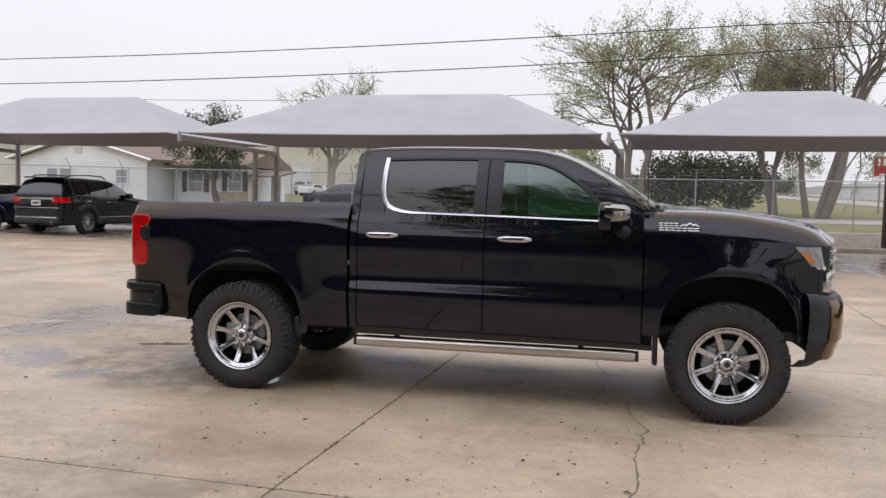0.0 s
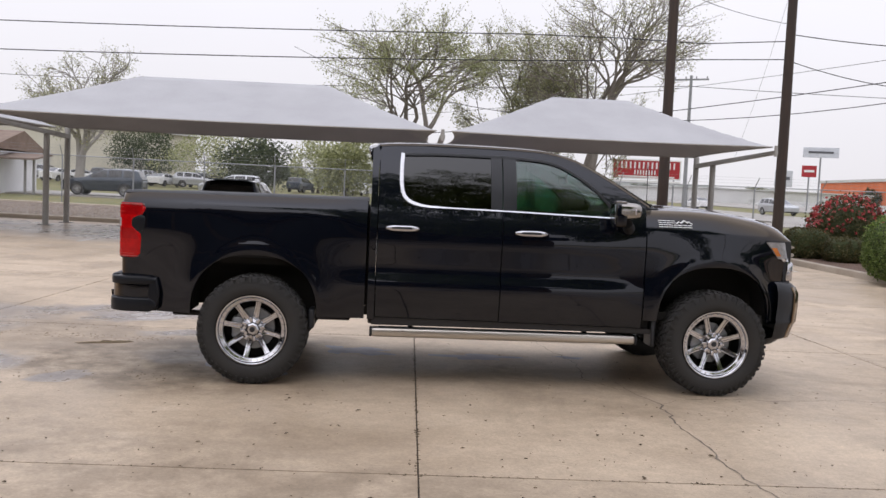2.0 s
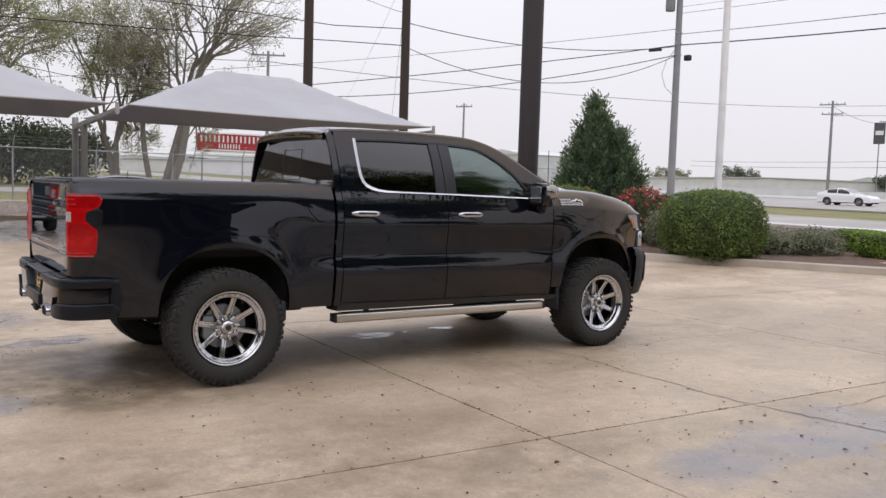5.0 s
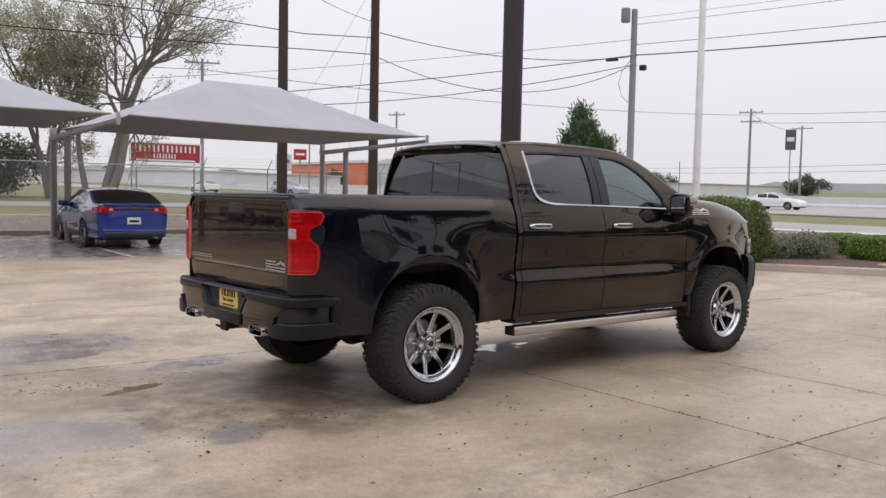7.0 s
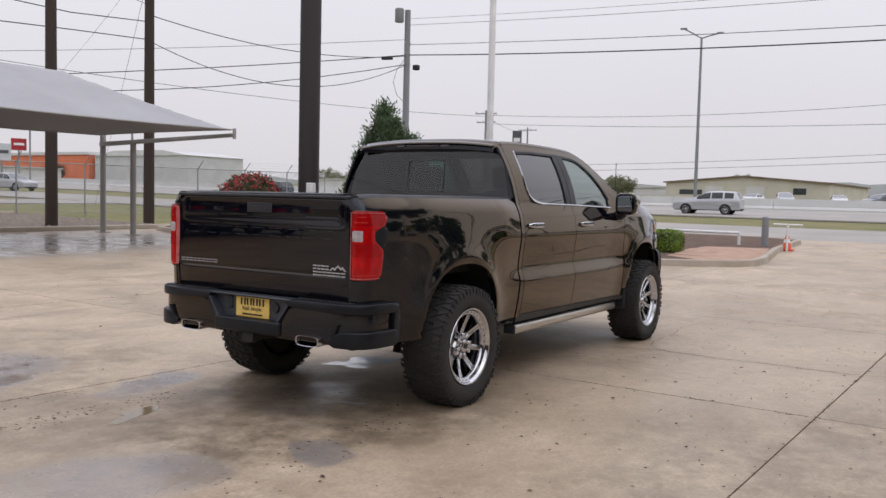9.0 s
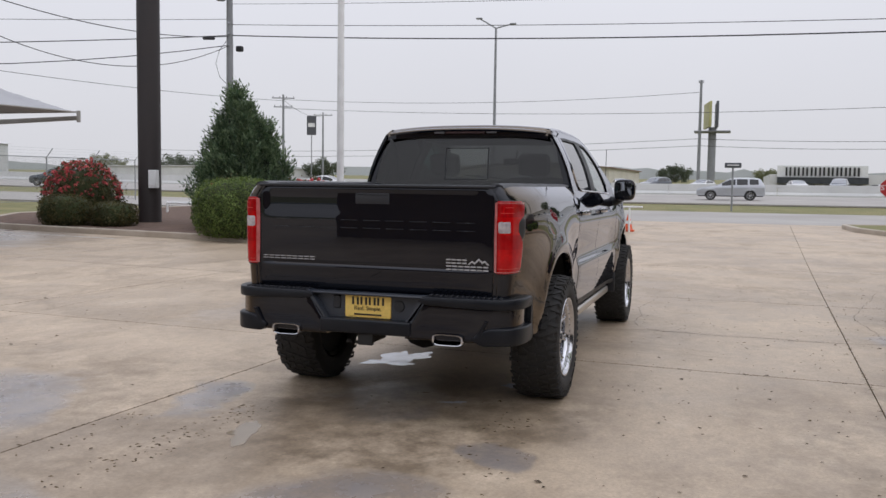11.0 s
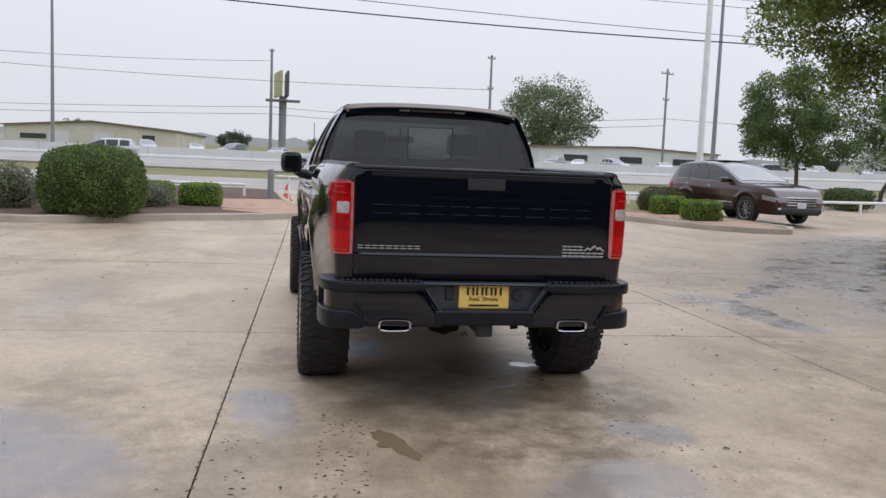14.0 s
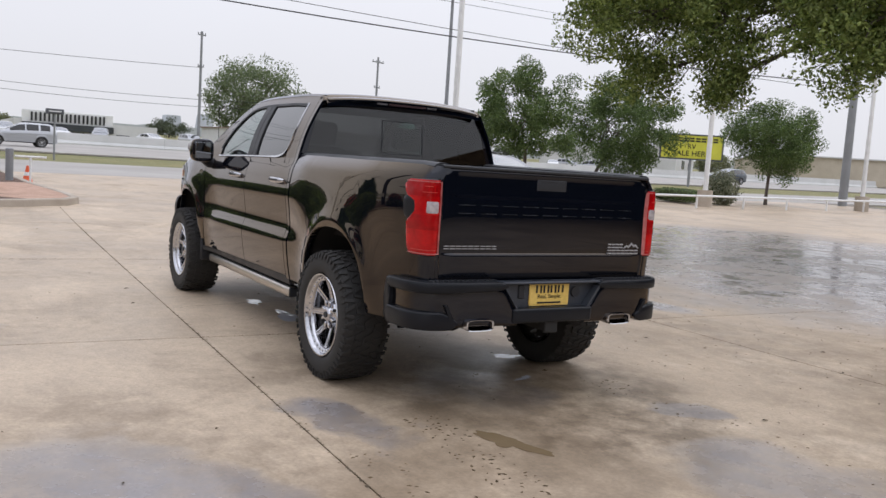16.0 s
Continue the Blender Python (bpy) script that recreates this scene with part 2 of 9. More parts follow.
def math_node(n, l, op, a, b=0.0, clamp=False):
    k = n.new("ShaderNodeMath")
    k.operation, k.use_clamp = op, clamp
    for sock, v in zip(k.inputs, (a, b)):
        if isinstance(v, (int, float)):
            sock.default_value = v
        else:
            l.new(v, sock)
    return k.outputs[0]


def soft_spots(n, l, pos, spots):
    """Soft-edged ellipses on the ground (x, y, rx, ry, yaw, strength), joined."""
    total = None
    for x, y, rx, ry, yaw, k in spots:
        mp = n.new("ShaderNodeMapping")
        mp.vector_type = "TEXTURE"
        mp.inputs["Location"].default_value = (x, y, 0)
        mp.inputs["Rotation"].default_value = (0, 0, yaw)
        mp.inputs["Scale"].default_value = (rx, ry, 1000)
        l.new(pos, mp.inputs["Vector"])
        ln = n.new("ShaderNodeVectorMath")
        ln.operation = "LENGTH"
        l.new(mp.outputs["Vector"], ln.inputs[0])
        mr = n.new("ShaderNodeMapRange")
        mr.interpolation_type = "SMOOTHSTEP"
        mr.inputs["From Min"].default_value, mr.inputs["From Max"].default_value = 1.1, 0.55
        mr.inputs["To Min"].default_value, mr.inputs["To Max"].default_value = 0.0, k
        l.new(ln.outputs["Value"], mr.inputs["Value"])
        v = mr.outputs["Result"]
        total = v if total is None else math_node(n, l, "MAXIMUM", total, v)
    return total


# where rain water still stands as a film, and where brown dirt has dried
WET_SPOTS = ((-1.75, 2.75, 1.25, 0.85, 0.25, 1.0), (-0.95, 1.22, 0.55, 0.30, 0.5, 1.0), (-0.6, 0.1, 0.75, 0.5, 0.0, 0.55), (-1.5, -1.04, 0.30, 0.2, 0.6, 0.6),
             (3.6, -9.6, 6.6, 4.1, -0.75, 1.0), (7.2, -12.5, 7.0, 5.5, -0.6, 1.0), (5.8, -7.8, 4.0, 1.9, -0.35, 0.9), (2.0, 16.6, 14.0, 5.2, -0.04, 1.0), (-14.0, 17.5, 9.0, 4.0, 0.0, 0.8),
             (2.7, -3.95, 1.5, 0.45, 0.05, 1.0), (4.2, -5.2, 1.3, 0.45, -0.6, 1.0), (3.1, -5.6, 2.4, 1.4, -0.5, 0.45), (-3.4, 0.9, 1.2, 0.6, 0.9, 0.8), (-2.7, -0.4, 1.0, 0.6, 0.4, 0.8), (-3.4, 2.4, 1.2, 0.9, 0.0, 0.8), (3.0, 3.3, 1.8, 0.5, 0.0, 0.5))
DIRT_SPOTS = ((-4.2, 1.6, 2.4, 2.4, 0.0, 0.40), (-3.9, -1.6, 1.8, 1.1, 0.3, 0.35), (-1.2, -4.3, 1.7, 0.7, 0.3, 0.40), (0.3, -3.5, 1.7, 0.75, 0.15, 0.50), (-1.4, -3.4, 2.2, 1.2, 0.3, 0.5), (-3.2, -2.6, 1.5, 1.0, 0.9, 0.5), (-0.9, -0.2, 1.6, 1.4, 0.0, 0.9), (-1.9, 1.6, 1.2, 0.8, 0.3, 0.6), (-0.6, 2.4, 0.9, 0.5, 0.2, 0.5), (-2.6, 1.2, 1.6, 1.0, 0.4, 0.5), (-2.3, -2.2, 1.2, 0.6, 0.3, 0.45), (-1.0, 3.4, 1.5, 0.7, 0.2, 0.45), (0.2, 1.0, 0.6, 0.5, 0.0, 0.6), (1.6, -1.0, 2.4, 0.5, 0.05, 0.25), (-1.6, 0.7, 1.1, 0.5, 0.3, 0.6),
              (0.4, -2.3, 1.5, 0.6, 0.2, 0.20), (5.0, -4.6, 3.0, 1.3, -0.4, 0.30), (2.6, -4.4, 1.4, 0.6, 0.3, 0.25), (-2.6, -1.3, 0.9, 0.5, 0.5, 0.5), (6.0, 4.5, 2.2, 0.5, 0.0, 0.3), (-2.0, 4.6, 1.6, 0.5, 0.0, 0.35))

# ellipses painted paler to brighten the ground beside the truck
BRIGHT_SPOTS = ((3.4, -2.7, 2.6, 1.4, 0.0, 0.45), (1.4, -1.7, 1.6, 0.7, 0.1, 0.35), (3.4, 1.2, 2.2, 1.4, 0.0, 0.5))


def concrete_material(name="concrete"):
    m, n, l, b = shader(name)
    g = n.new("ShaderNodeNewGeometry")
    big = noise_node(n, l, 0.22, 6.0, 0.6)
    mid = noise_node(n, l, 1.1, 6.0, 0.62)
    streak = noise_node(n, l, 0.5, 5.0, 0.6, stretch=(1.0, 3.0, 1.0))
    blotch = noise_node(n, l, 2.6, 5.0, 0.7)
    fine = noise_node(n, l, 45.0, 4.0, 0.7)
    tc = n.new("ShaderNodeTexCoord")
    wob = n.new("ShaderNodeTexNoise")
    wob.inputs["Scale"].default_value, wob.inputs["Detail"].default_value = 1.3, 5.0
    l.new(tc.outputs["Object"], wob.inputs["Vector"])
    warp = n.new("ShaderNodeVectorMath")
    warp.operation = "MULTIPLY_ADD"
    warp.inputs[1].default_value = (1.3, 1.3, 0.0)
    l.new(wob.outputs["Color"], warp.inputs[0])
    back = n.new("ShaderNodeVectorMath")
    back.operation = "SUBTRACT"
    back.inputs[1].default_value = (0.65, 0.65, 0.0)
    l.new(g.outputs["Position"], back.inputs[0])
    l.new(back.outputs["Vector"], warp.inputs[2])
    wet = soft_spots(n, l, warp.outputs["Vector"], WET_SPOTS)
    dirt = soft_spots(n, l, warp.outputs["Vector"], DIRT_SPOTS)
    oi = n.new("ShaderNodeObjectInfo")
    swirl = n.new("ShaderNodeTexNoise")
    for key, val in (("Scale", 0.75), ("Detail", 11.0), ("Roughness", 0.68), ("Distortion", 0.6)):
        swirl.inputs[key].default_value = val
    l.new(g.outputs["Position"], swirl.inputs["Vector"])
    swirl = swirl.outputs["Fac"]
    col = mix_node(n, l, ramp_node(n, l, mid, [(0.34, 0.0), (0.70, 1.0)]), (0.535, 0.424, 0.305), (0.400, 0.310, 0.218))
    col = mix_node(n, l, ramp_node(n, l, big, [(0.46, 0.0), (0.70, 0.65)]), col, (0.305, 0.225, 0.148))
    col = mix_node(n, l, ramp_node(n, l, streak, [(0.52, 0.0), (0.72, 0.55)]), col, (0.27, 0.198, 0.130))
    col = mix_node(n, l, ramp_node(n, l, swirl, [(0.50, 0.0), (0.57, 0.36), (0.62, 0.25), (0.70, 0.7)]), col, (0.235, 0.174, 0.115))
    col = mix_node(n, l, ramp_node(n, l, swirl, [(0.28, 0.5), (0.42, 0.0)]), col, (0.60, 0.50, 0.385))
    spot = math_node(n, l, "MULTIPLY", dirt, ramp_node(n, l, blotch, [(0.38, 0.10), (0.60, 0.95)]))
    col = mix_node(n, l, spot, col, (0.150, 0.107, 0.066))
    # brightening put into the concrete's colour where its shading came out too dark
    worn = math_node(n, l, "MULTIPLY", soft_spots(n, l, warp.outputs["Vector"], BRIGHT_SPOTS), ramp_node(n, l, mid, [(0.35, 0.9), (0.70, 0.4)]))
    col = mix_node(n, l, worn, col, (0.60, 0.478, 0.345))
    speck = noise_node(n, l, 95.0, 3.0, 0.6)
    col = mix_node(n, l, ramp_node(n, l, speck, [(0.66, 0.0), (0.72, 0.6)]), col, (0.12, 0.092, 0.065))
    col = mix_node(n, l, 1.0, col, ramp_node(n, l, noise_node(n, l, 9.0, 5.0, 0.7), [(0.30, 0.86), (0.70, 1.10)]), "MULTIPLY")
    col = mix_node(n, l, 1.0, col, ramp_node(n, l, fine, [(0.25, 0.80), (0.75, 1.17)]), "MULTIPLY")
    col = mix_node(n, l, 1.0, col, ramp_node(n, l, oi.outputs["Random"], [(0.0, 0.95), (1.0, 1.04)]), "MULTIPLY")
    film = math_node(n, l, "MULTIPLY", wet, ramp_node(n, l, swirl, [(0.40, 1.0), (0.60, 0.45)]))
    film = ramp_node(n, l, film, [(0.12, 0.0), (0.50, 0.55), (0.9, 0.95)])
    # darker wet concrete, with the sky's grey-lilac sheen mixed into its colour
    sheen_tone = mix_node(n, l, ramp_node(n, l, blotch, [(0.38, 0.25), (0.60, 0.75)]), mix_node(n, l, 1.0, col, (0.52, 0.52, 0.55), "MULTIPLY"), (0.235, 0.225, 0.235))
    col = mix_node(n, l, film, col, sheen_tone)
    l.new(col, b.inputs["Base Color"])
    dry = mix_node(n, l, 0.5, ramp_node(n, l, big, [(0.40, 0.66), (0.66, 0.34)]), ramp_node(n, l, mid, [(0.35, 0.66), (0.68, 0.36)]))
    l.new(mix_node(n, l, film, dry, ramp_node(n, l, blotch, [(0.42, 0.05), (0.60, 0.30)])), b.inputs["Roughness"])
    l.new(mix_node(n, l, film, 0.5, 0.32), b.inputs["Specular IOR Level"])
    k = n.new("ShaderNodeBump")
    l.new(math_node(n, l, "MULTIPLY_ADD", film, -0.11), k.inputs["Strength"])
    k.inputs["Strength"].links[0].from_node.inputs[2].default_value = 0.12
    k.inputs["Distance"].default_value = 0.003
    l.new(fine, k.inputs["Height"])
    l.new(k.outputs["Normal"], b.inputs["Normal"])
    return m


def leaf_material(name, c1, c2, rough=0.5):
    m, n, l, b = shader(name)
    g = n.new("ShaderNodeNewGeometry")
    col = mix_node(n, l, g.outputs["Random Per Island"], c1, c2)
    col = mix_node(n, l, 1.0, col, ramp_node(n, l, noise_node(n, l, 2.6, 4.0, 0.6), [(0.34, 0.60), (0.66, 1.40)]), "MULTIPLY")
    l.new(col, b.inputs["Base Color"])
    b.inputs["Roughness"].default_value = rough
    b.inputs["Specular IOR Level"].default_value = 0.25
    tl, mx = n.new("ShaderNodeBsdfTranslucent"), n.new("ShaderNodeMixShader")
    l.new(mix_node(n, l, 1.0, col, (1.25, 1.3, 0.9), "MULTIPLY"), tl.inputs["Color"])
    mx.inputs["Fac"].default_value = 0.35
    l.new(b.outputs["BSDF"], mx.inputs[1])
    l.new(tl.outputs["BSDF"], mx.inputs[2])
    l.new(mx.outputs["Shader"], n["Material Output"].inputs["Surface"])
    return m


PAINT = car_paint("black_clearcoat", (0.0028, 0.0039, 0.0074), dusty=0.006, spec=0.0, face=0.042, rim=0.95, power=3.6, tint=(0.97, 0.98, 1.03), warm=(1.0, 0.83, 0.64))
PLASTIC = plain("black_textured_plastic", (0.012, 0.0135, 0.017), (0.019, 0.020, 0.024), 6.0, (0.40, 0.56), bump=0.25, fine=220, dist=0.001)
TRIMGREY = plain("dark_grey_plastic", (0.030, 0.036, 0.048), (0.040, 0.044, 0.052), 6.0, (0.35, 0.5), bump=0.2, fine=200, dist=0.001)
CHROME = plain("chrome", (0.58, 0.58, 0.60), (0.48, 0.48, 0.50), 5.0, (0.05, 0.12), metal=1.0)
ALLOY = plain("polished_wheel", (0.60, 0.60, 0.62), (0.48, 0.48, 0.50), 14.0, (0.08, 0.16), metal=1.0)
BRUSHED = plain("brushed_step_metal", (0.62, 0.58, 0.53), (0.50, 0.46, 0.41), 4.0, (0.28, 0.42), metal=1.0, stretch=(1, 30, 30))
TYRE = plain("tyre_rubber", (0.018, 0.018, 0.018), (0.034, 0.031, 0.028), 5.0, (0.72, 0.9), bump=0.3, fine=120, dist=0.002)
UNDER = plain("underbody_black", (0.010, 0.010, 0.010), (0.02, 0.018, 0.015), 4.0, (0.7, 0.9))
REDLENS = plain("red_lens", (0.56, 0.006, 0.007), (0.34, 0.003, 0.004), 11.0, (0.05, 0.10), spec=0.3, coat=0.06)
HEADLENS = plain("smoked_headlamp_lens", (0.20, 0.20, 0.21), (0.34, 0.34, 0.35), 26.0, (0.05, 0.12), coat=1.0)
WHITELENS = plain("clear_lens", (0.52, 0.47, 0.47), (0.30, 0.26, 0.27), 34.0, (0.08, 0.2), coat=1.0)
DIMRED = plain("dark_red_lens", (0.07, 0.006, 0.010), None, 9.0, (0.1, 0.2))
AMBER = plain("amber_lens", (0.65, 0.20, 0.02), (0.5, 0.14, 0.02), 12.0, (0.1, 0.2), coat=1.0)
GLASS_DARK = glass("privacy_glass", (0.02, 0.022, 0.02))
GLASS_REAR = glass("tinted_rear_glass", (0.38, 0.39, 0.39), least=0.060)
GLASS_SLIDE = glass("sliding_pane_glass", (0.50, 0.52, 0.51), least=0.060)
MIRROR = plain("dim_mirror", (0.30, 0.31, 0.32), None, 3.0, (0.02, 0.03), metal=1.0)
# bumper metal with the brown reflection of the ground put into its colour
BROWN_CHROME = plain("ground_brown_chrome", (0.20, 0.14, 0.085), (0.15, 0.105, 0.065), 4.0, (0.12, 0.2), metal=1.0)
GLASS_GREEN = glass("green_tint_glass", (0.38, 0.58, 0.52), least=0.09)
GLASS_CLEAR = glass("windscreen_glass", (0.70, 0.71, 0.70), least=0.16)
LEATHER = plain("dark_leather", (0.022, 0.020, 0.019), (0.034, 0.031, 0.029), 8.0, (0.75, 0.9), bump=0.2, fine=90, spec=0.12)
PLATE_Y = plain("yellow_plate", (0.80, 0.56, 0.15), (0.74, 0.51, 0.12), 20.0, (0.35, 0.45))
INK = plain("black_ink", (0.012, 0.012, 0.012), None, 20.0, (0.4, 0.6))
BADGE = plain("dull_chrome_badge", (0.50, 0.50, 0.51), (0.42, 0.42, 0.43), 20.0, (0.25, 0.4), metal=0.4)
WHITE = plain("white_paint", (0.78, 0.78, 0.77), (0.66, 0.66, 0.65), 3.0, (0.4, 0.6), bump=0.05)
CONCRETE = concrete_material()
JOINT = plain("joint_filler", (0.13, 0.106, 0.082), (0.21, 0.172, 0.135), 12.0, (0.7, 0.9), bump=0.3)
KERB = plain("kerb_concrete", (0.46, 0.40, 0.33), (0.34, 0.285, 0.225), 1.2, (0.7, 0.9), bump=0.3, fine=50)
FABRIC = plain("grey_shade_fabric", (0.38, 0.378, 0.385), (0.345, 0.342, 0.35), 1.0, (0.75, 0.9), bump=0.15, fine=260)
STEEL_TAN = plain("painted_steel", (0.33, 0.32, 0.30), (0.27, 0.26, 0.24), 2.0, (0.45, 0.6))
GALV = plain("galvanised_steel", (0.34, 0.35, 0.36), (0.26, 0.27, 0.28), 4.0, (0.4, 0.55), metal=0.6)
WOODPOLE = plain("creosoted_wood", (0.030, 0.020, 0.015), (0.055, 0.036, 0.026), 2.0, (0.75, 0.9), bump=0.5, fine=30, stretch=(8, 8, 0.6))
BROWNSTEEL = plain("brown_painted_column", (0.018, 0.013, 0.013), (0.026, 0.019, 0.018), 1.5, (0.5, 0.65))
GREYPOLE = plain("grey_pole", (0.25, 0.26, 0.27), (0.20, 0.205, 0.21), 1.0, (0.5, 0.7))
WIRE = plain("cable_black", (0.02, 0.02, 0.022), None, 3.0, (0.6, 0.8))
GRASS = plain("mown_grass", (0.13, 0.14, 0.045), (0.24, 0.205, 0.09), 0.5, (0.85, 0.95), bump=0.6, fine=24, dist=0.05)
ASPHALT = plain("worn_asphalt", (0.37, 0.345, 0.315), (0.30, 0.28, 0.255), 0.25, (0.7, 0.85), bump=0.3, fine=40)
MULCH = plain("bark_mulch", (0.085, 0.050, 0.034), (0.16, 0.10, 0.07), 2.5, (0.85, 0.95), bump=0.9, fine=28, dist=0.04)
GRAVEL = plain("river_gravel", (0.24, 0.19, 0.15), (0.12, 0.095, 0.075), 9.0, (0.7, 0.9), bump=1.0, fine=22, dist=0.05)
BARK = plain("tree_bark", (0.080, 0.064, 0.053), (0.135, 0.112, 0.093), 6.0, (0.85, 0.95), bump=0.8, fine=25, dist=0.02, stretch=(3, 3, 0.6))

# ---- ground, roads, lot ----
rings = [0.0, 4, 8, 11, 14, 18, 23, 30, 40, 55, 75, 100, 140, 200, 300, 450, 700, 1100]
rows = [[(2.0 + r * math.cos(TAU * i / 96), r * math.sin(TAU * i / 96), H(2.0 + r * math.cos(TAU * i / 96), r * math.sin(TAU * i / 96)) - 0.10) for i in range(96)] for r in rings]
tagged(geo("ground", sheet(rows, closed_u=True), GRASS), "mown grass with dry yellowish patches, ground reaching the horizon", "ground", kind="structure")


def strip(name, u0, u1, v0, v1, lift, nu, nv, mat, label, category):
    """A patch of the lot's grid laid on the ground, with thickness."""
    rs = []
    for j in range(nv + 1):
        row = []
        for i in range(nu + 1):
            x, y = lot(u0 + (u1 - u0) * i / nu, v0 + (v1 - v0) * j / nv)
            row.append((x, y, H(x, y) + lift))
        rs.append(row)
    return tagged(geo(name, shell(rs, lambda p: (0, 0, -0.09)), mat), label, category, kind="structure")


strip("road", 26.5, 37, -260, 300, 0.0, 6, 90, ASPHALT, "pale worn grey frontage road asphalt", "road")
strip("road", 51, 78, -300, 420, 0.02, 8, 90, ASPHALT, "wide pale grey highway surface behind the grass median", "road")
strip("road", -60, 26.5, 47.5, 55, -0.02, 40, 6, ASPHALT, "narrow side street asphalt beyond the fence", "road")
strip("lot_base", -40, 26.5, -40, 23.0, -0.035, 36, 36, JOINT, "dark bed below the lot's concrete slabs", "ground")

SATIN = plain("satin_black_bumper", (0.007, 0.008, 0.011), (0.011, 0.012, 0.015), 5.0, (0.28, 0.40), bump=0.08, fine=300, dist=0.0006, spec=0.25)
# ---- the pickup truck: x forward from the rear axle, y to its left ----
truck = tagged(empty("pickup_truck"), "glossy black lifted crew-cab pickup truck with polished wheels on wet concrete", "pickup truck")
WB, WR = 3.745, 0.432
half_z = curve([0.45, 0.55, 0.66, 0.76, 0.815, 0.838, 0.870, 0.900, 0.922, 0.945, 1.00, 1.08, 1.15, 1.185, 1.22, 1.28, 1.33, 1.375, 1.41, 1.46, 1.52],
               [0.902, 0.924, 0.945, 0.958, 0.963, 0.962, 0.949, 0.938, 0.932, 0.931, 0.937, 0.947, 0.957, 0.960, 0.956, 0.947, 0.937, 0.923, 0.908, 0.880, 0.846])


bed_z = curve([0.45, 0.55, 0.70, 0.85, 1.00, 1.12, 1.20, 1.26, 1.32, 1.37, 1.395, 1.42, 1.45, 1.48, 1.52],
              [0.900, 0.920, 0.940, 0.952, 0.962, 0.969, 0.971, 0.970, 0.966, 0.960, 0.954, 0.940, 0.916, 0.886, 0.85])


def body_y(x, z):
    """Half width of the painted side at a place."""
    k = sstep(0.55, 1.02, x) * (1.0 - 0.75 * sstep(2.75, 3.25, x))
    y = half_z(z) * k + bed_z(z) * (1 - k)
    if x < -0.3:
        y -= 0.085 * ((-0.3 - x) / 0.75) ** 2
    if x > 3.5:
        y -= 0.115 * ((x - 3.5) / 0.9) ** 2
    for xc, zc, a, b in ((0.0, 0.50, 0.52, 0.55), (WB, 0.55, 0.52, 0.54)):
        r = math.hypot((x - xc) / a, max(0.0, z - zc) / b)
        y += 0.016 * math.exp(-((r - 1.0) / 0.13) ** 2) + 0.022 * math.exp(-((r - 1.0) / 0.34) ** 2)
    return y


def arch(x, xc, a, base, top):
    k = abs(x - xc) / a
    return base if k >= 1 else base + (top - base) * (1 - k**2.5) ** (1 / 2.3)


def columns(x0, x1, xc, a, n):
    """Columns along a panel, closer together at an arch's feet."""
    xs = set(round(v, 4) for v in spread(x0, x1, n))
    if xc is not None:
        for i in range(25):
            xs.add(round(xc - a * math.cos(math.pi * i / 24), 4))
    return sorted(v for v in xs if x0 - 1e-6 <= v <= x1 + 1e-6)


def side_panel(xs, zlow, zhigh, n, yf, thick=0.022, nose=None):
    rs = []
    cols = [[(x, yf(x, z), z) for z in spread(zlow(x), zhigh(x), n)] for x in xs]
    if nose:
        cols = nose(zlow, zhigh, n) + cols
    for j in range(n + 1):
        rs.append([c[j] for c in cols])
    return shell(rs, lambda p: (0, -thick, 0))


def both(name, vf, mat, parent=truck, label="", smooth=38):
    """A part on the left side and its mirror on the right."""
    a = geo(name, vf, mat, parent, label, smooth)
    b = geo(name, flipped(vf), mat, parent, label, smooth)
    return a, b


# bed sides, with the rear corners wrapped round to the tailgate
rail = lin([-1.06, -0.9, 0.9], [1.462, 1.470, 1.480])


def bed_nose(zlow, zhigh, n):
    out = []
    for x, dy in ((-1.052, None), (-1.060, 0.075), (-1.050, 0.035), (-1.028, 0.010)):
        col = []
        for z in spread(0.56, zhigh(-1.0), n):
            y = 0.795 if dy is None else body_y(-1.0, z) - dy
            col.append((x, y, z))
        out.append(col)
    return out


low_bed = lambda x: arch(x, 0.0, 0.495, 0.535, 1.02)
both("bed_side", side_panel(columns(-0.99, 0.868, 0.0, 0.495, 26), low_bed, rail, 26, body_y, nose=bed_nose), PAINT)
rs = [[(x, body_y(max(x, -1.0), rail(x)) - d, rail(x) + dz) for x in spread(-1.03, 0.868, 14)] for d, dz in ((0.0, -0.002), (0.012, 0.012), (0.035, 0.020), (0.085, 0.018), (0.105, 0.008), (0.115, -0.42))]
both("bed_rail_cap", shell(rs, lambda p: (0, -0.01, -0.012)), PLASTIC)
geo("bed_floor", box(-1.0, 0.86, -0.82, 0.82, 0.98, 1.02, 0.005), PLASTIC, truck)
# black filler added so that the slot between bed and cab looks dark
geo("gap_filler", box(0.876, 0.896, -0.86, 0.86, 0.56, 1.43, 0.003), UNDER, truck)
geo("bed_front_wall", box(0.845, 0.875, -0.83, 0.83, 0.98, 1.475, 0.006), PAINT, truck)

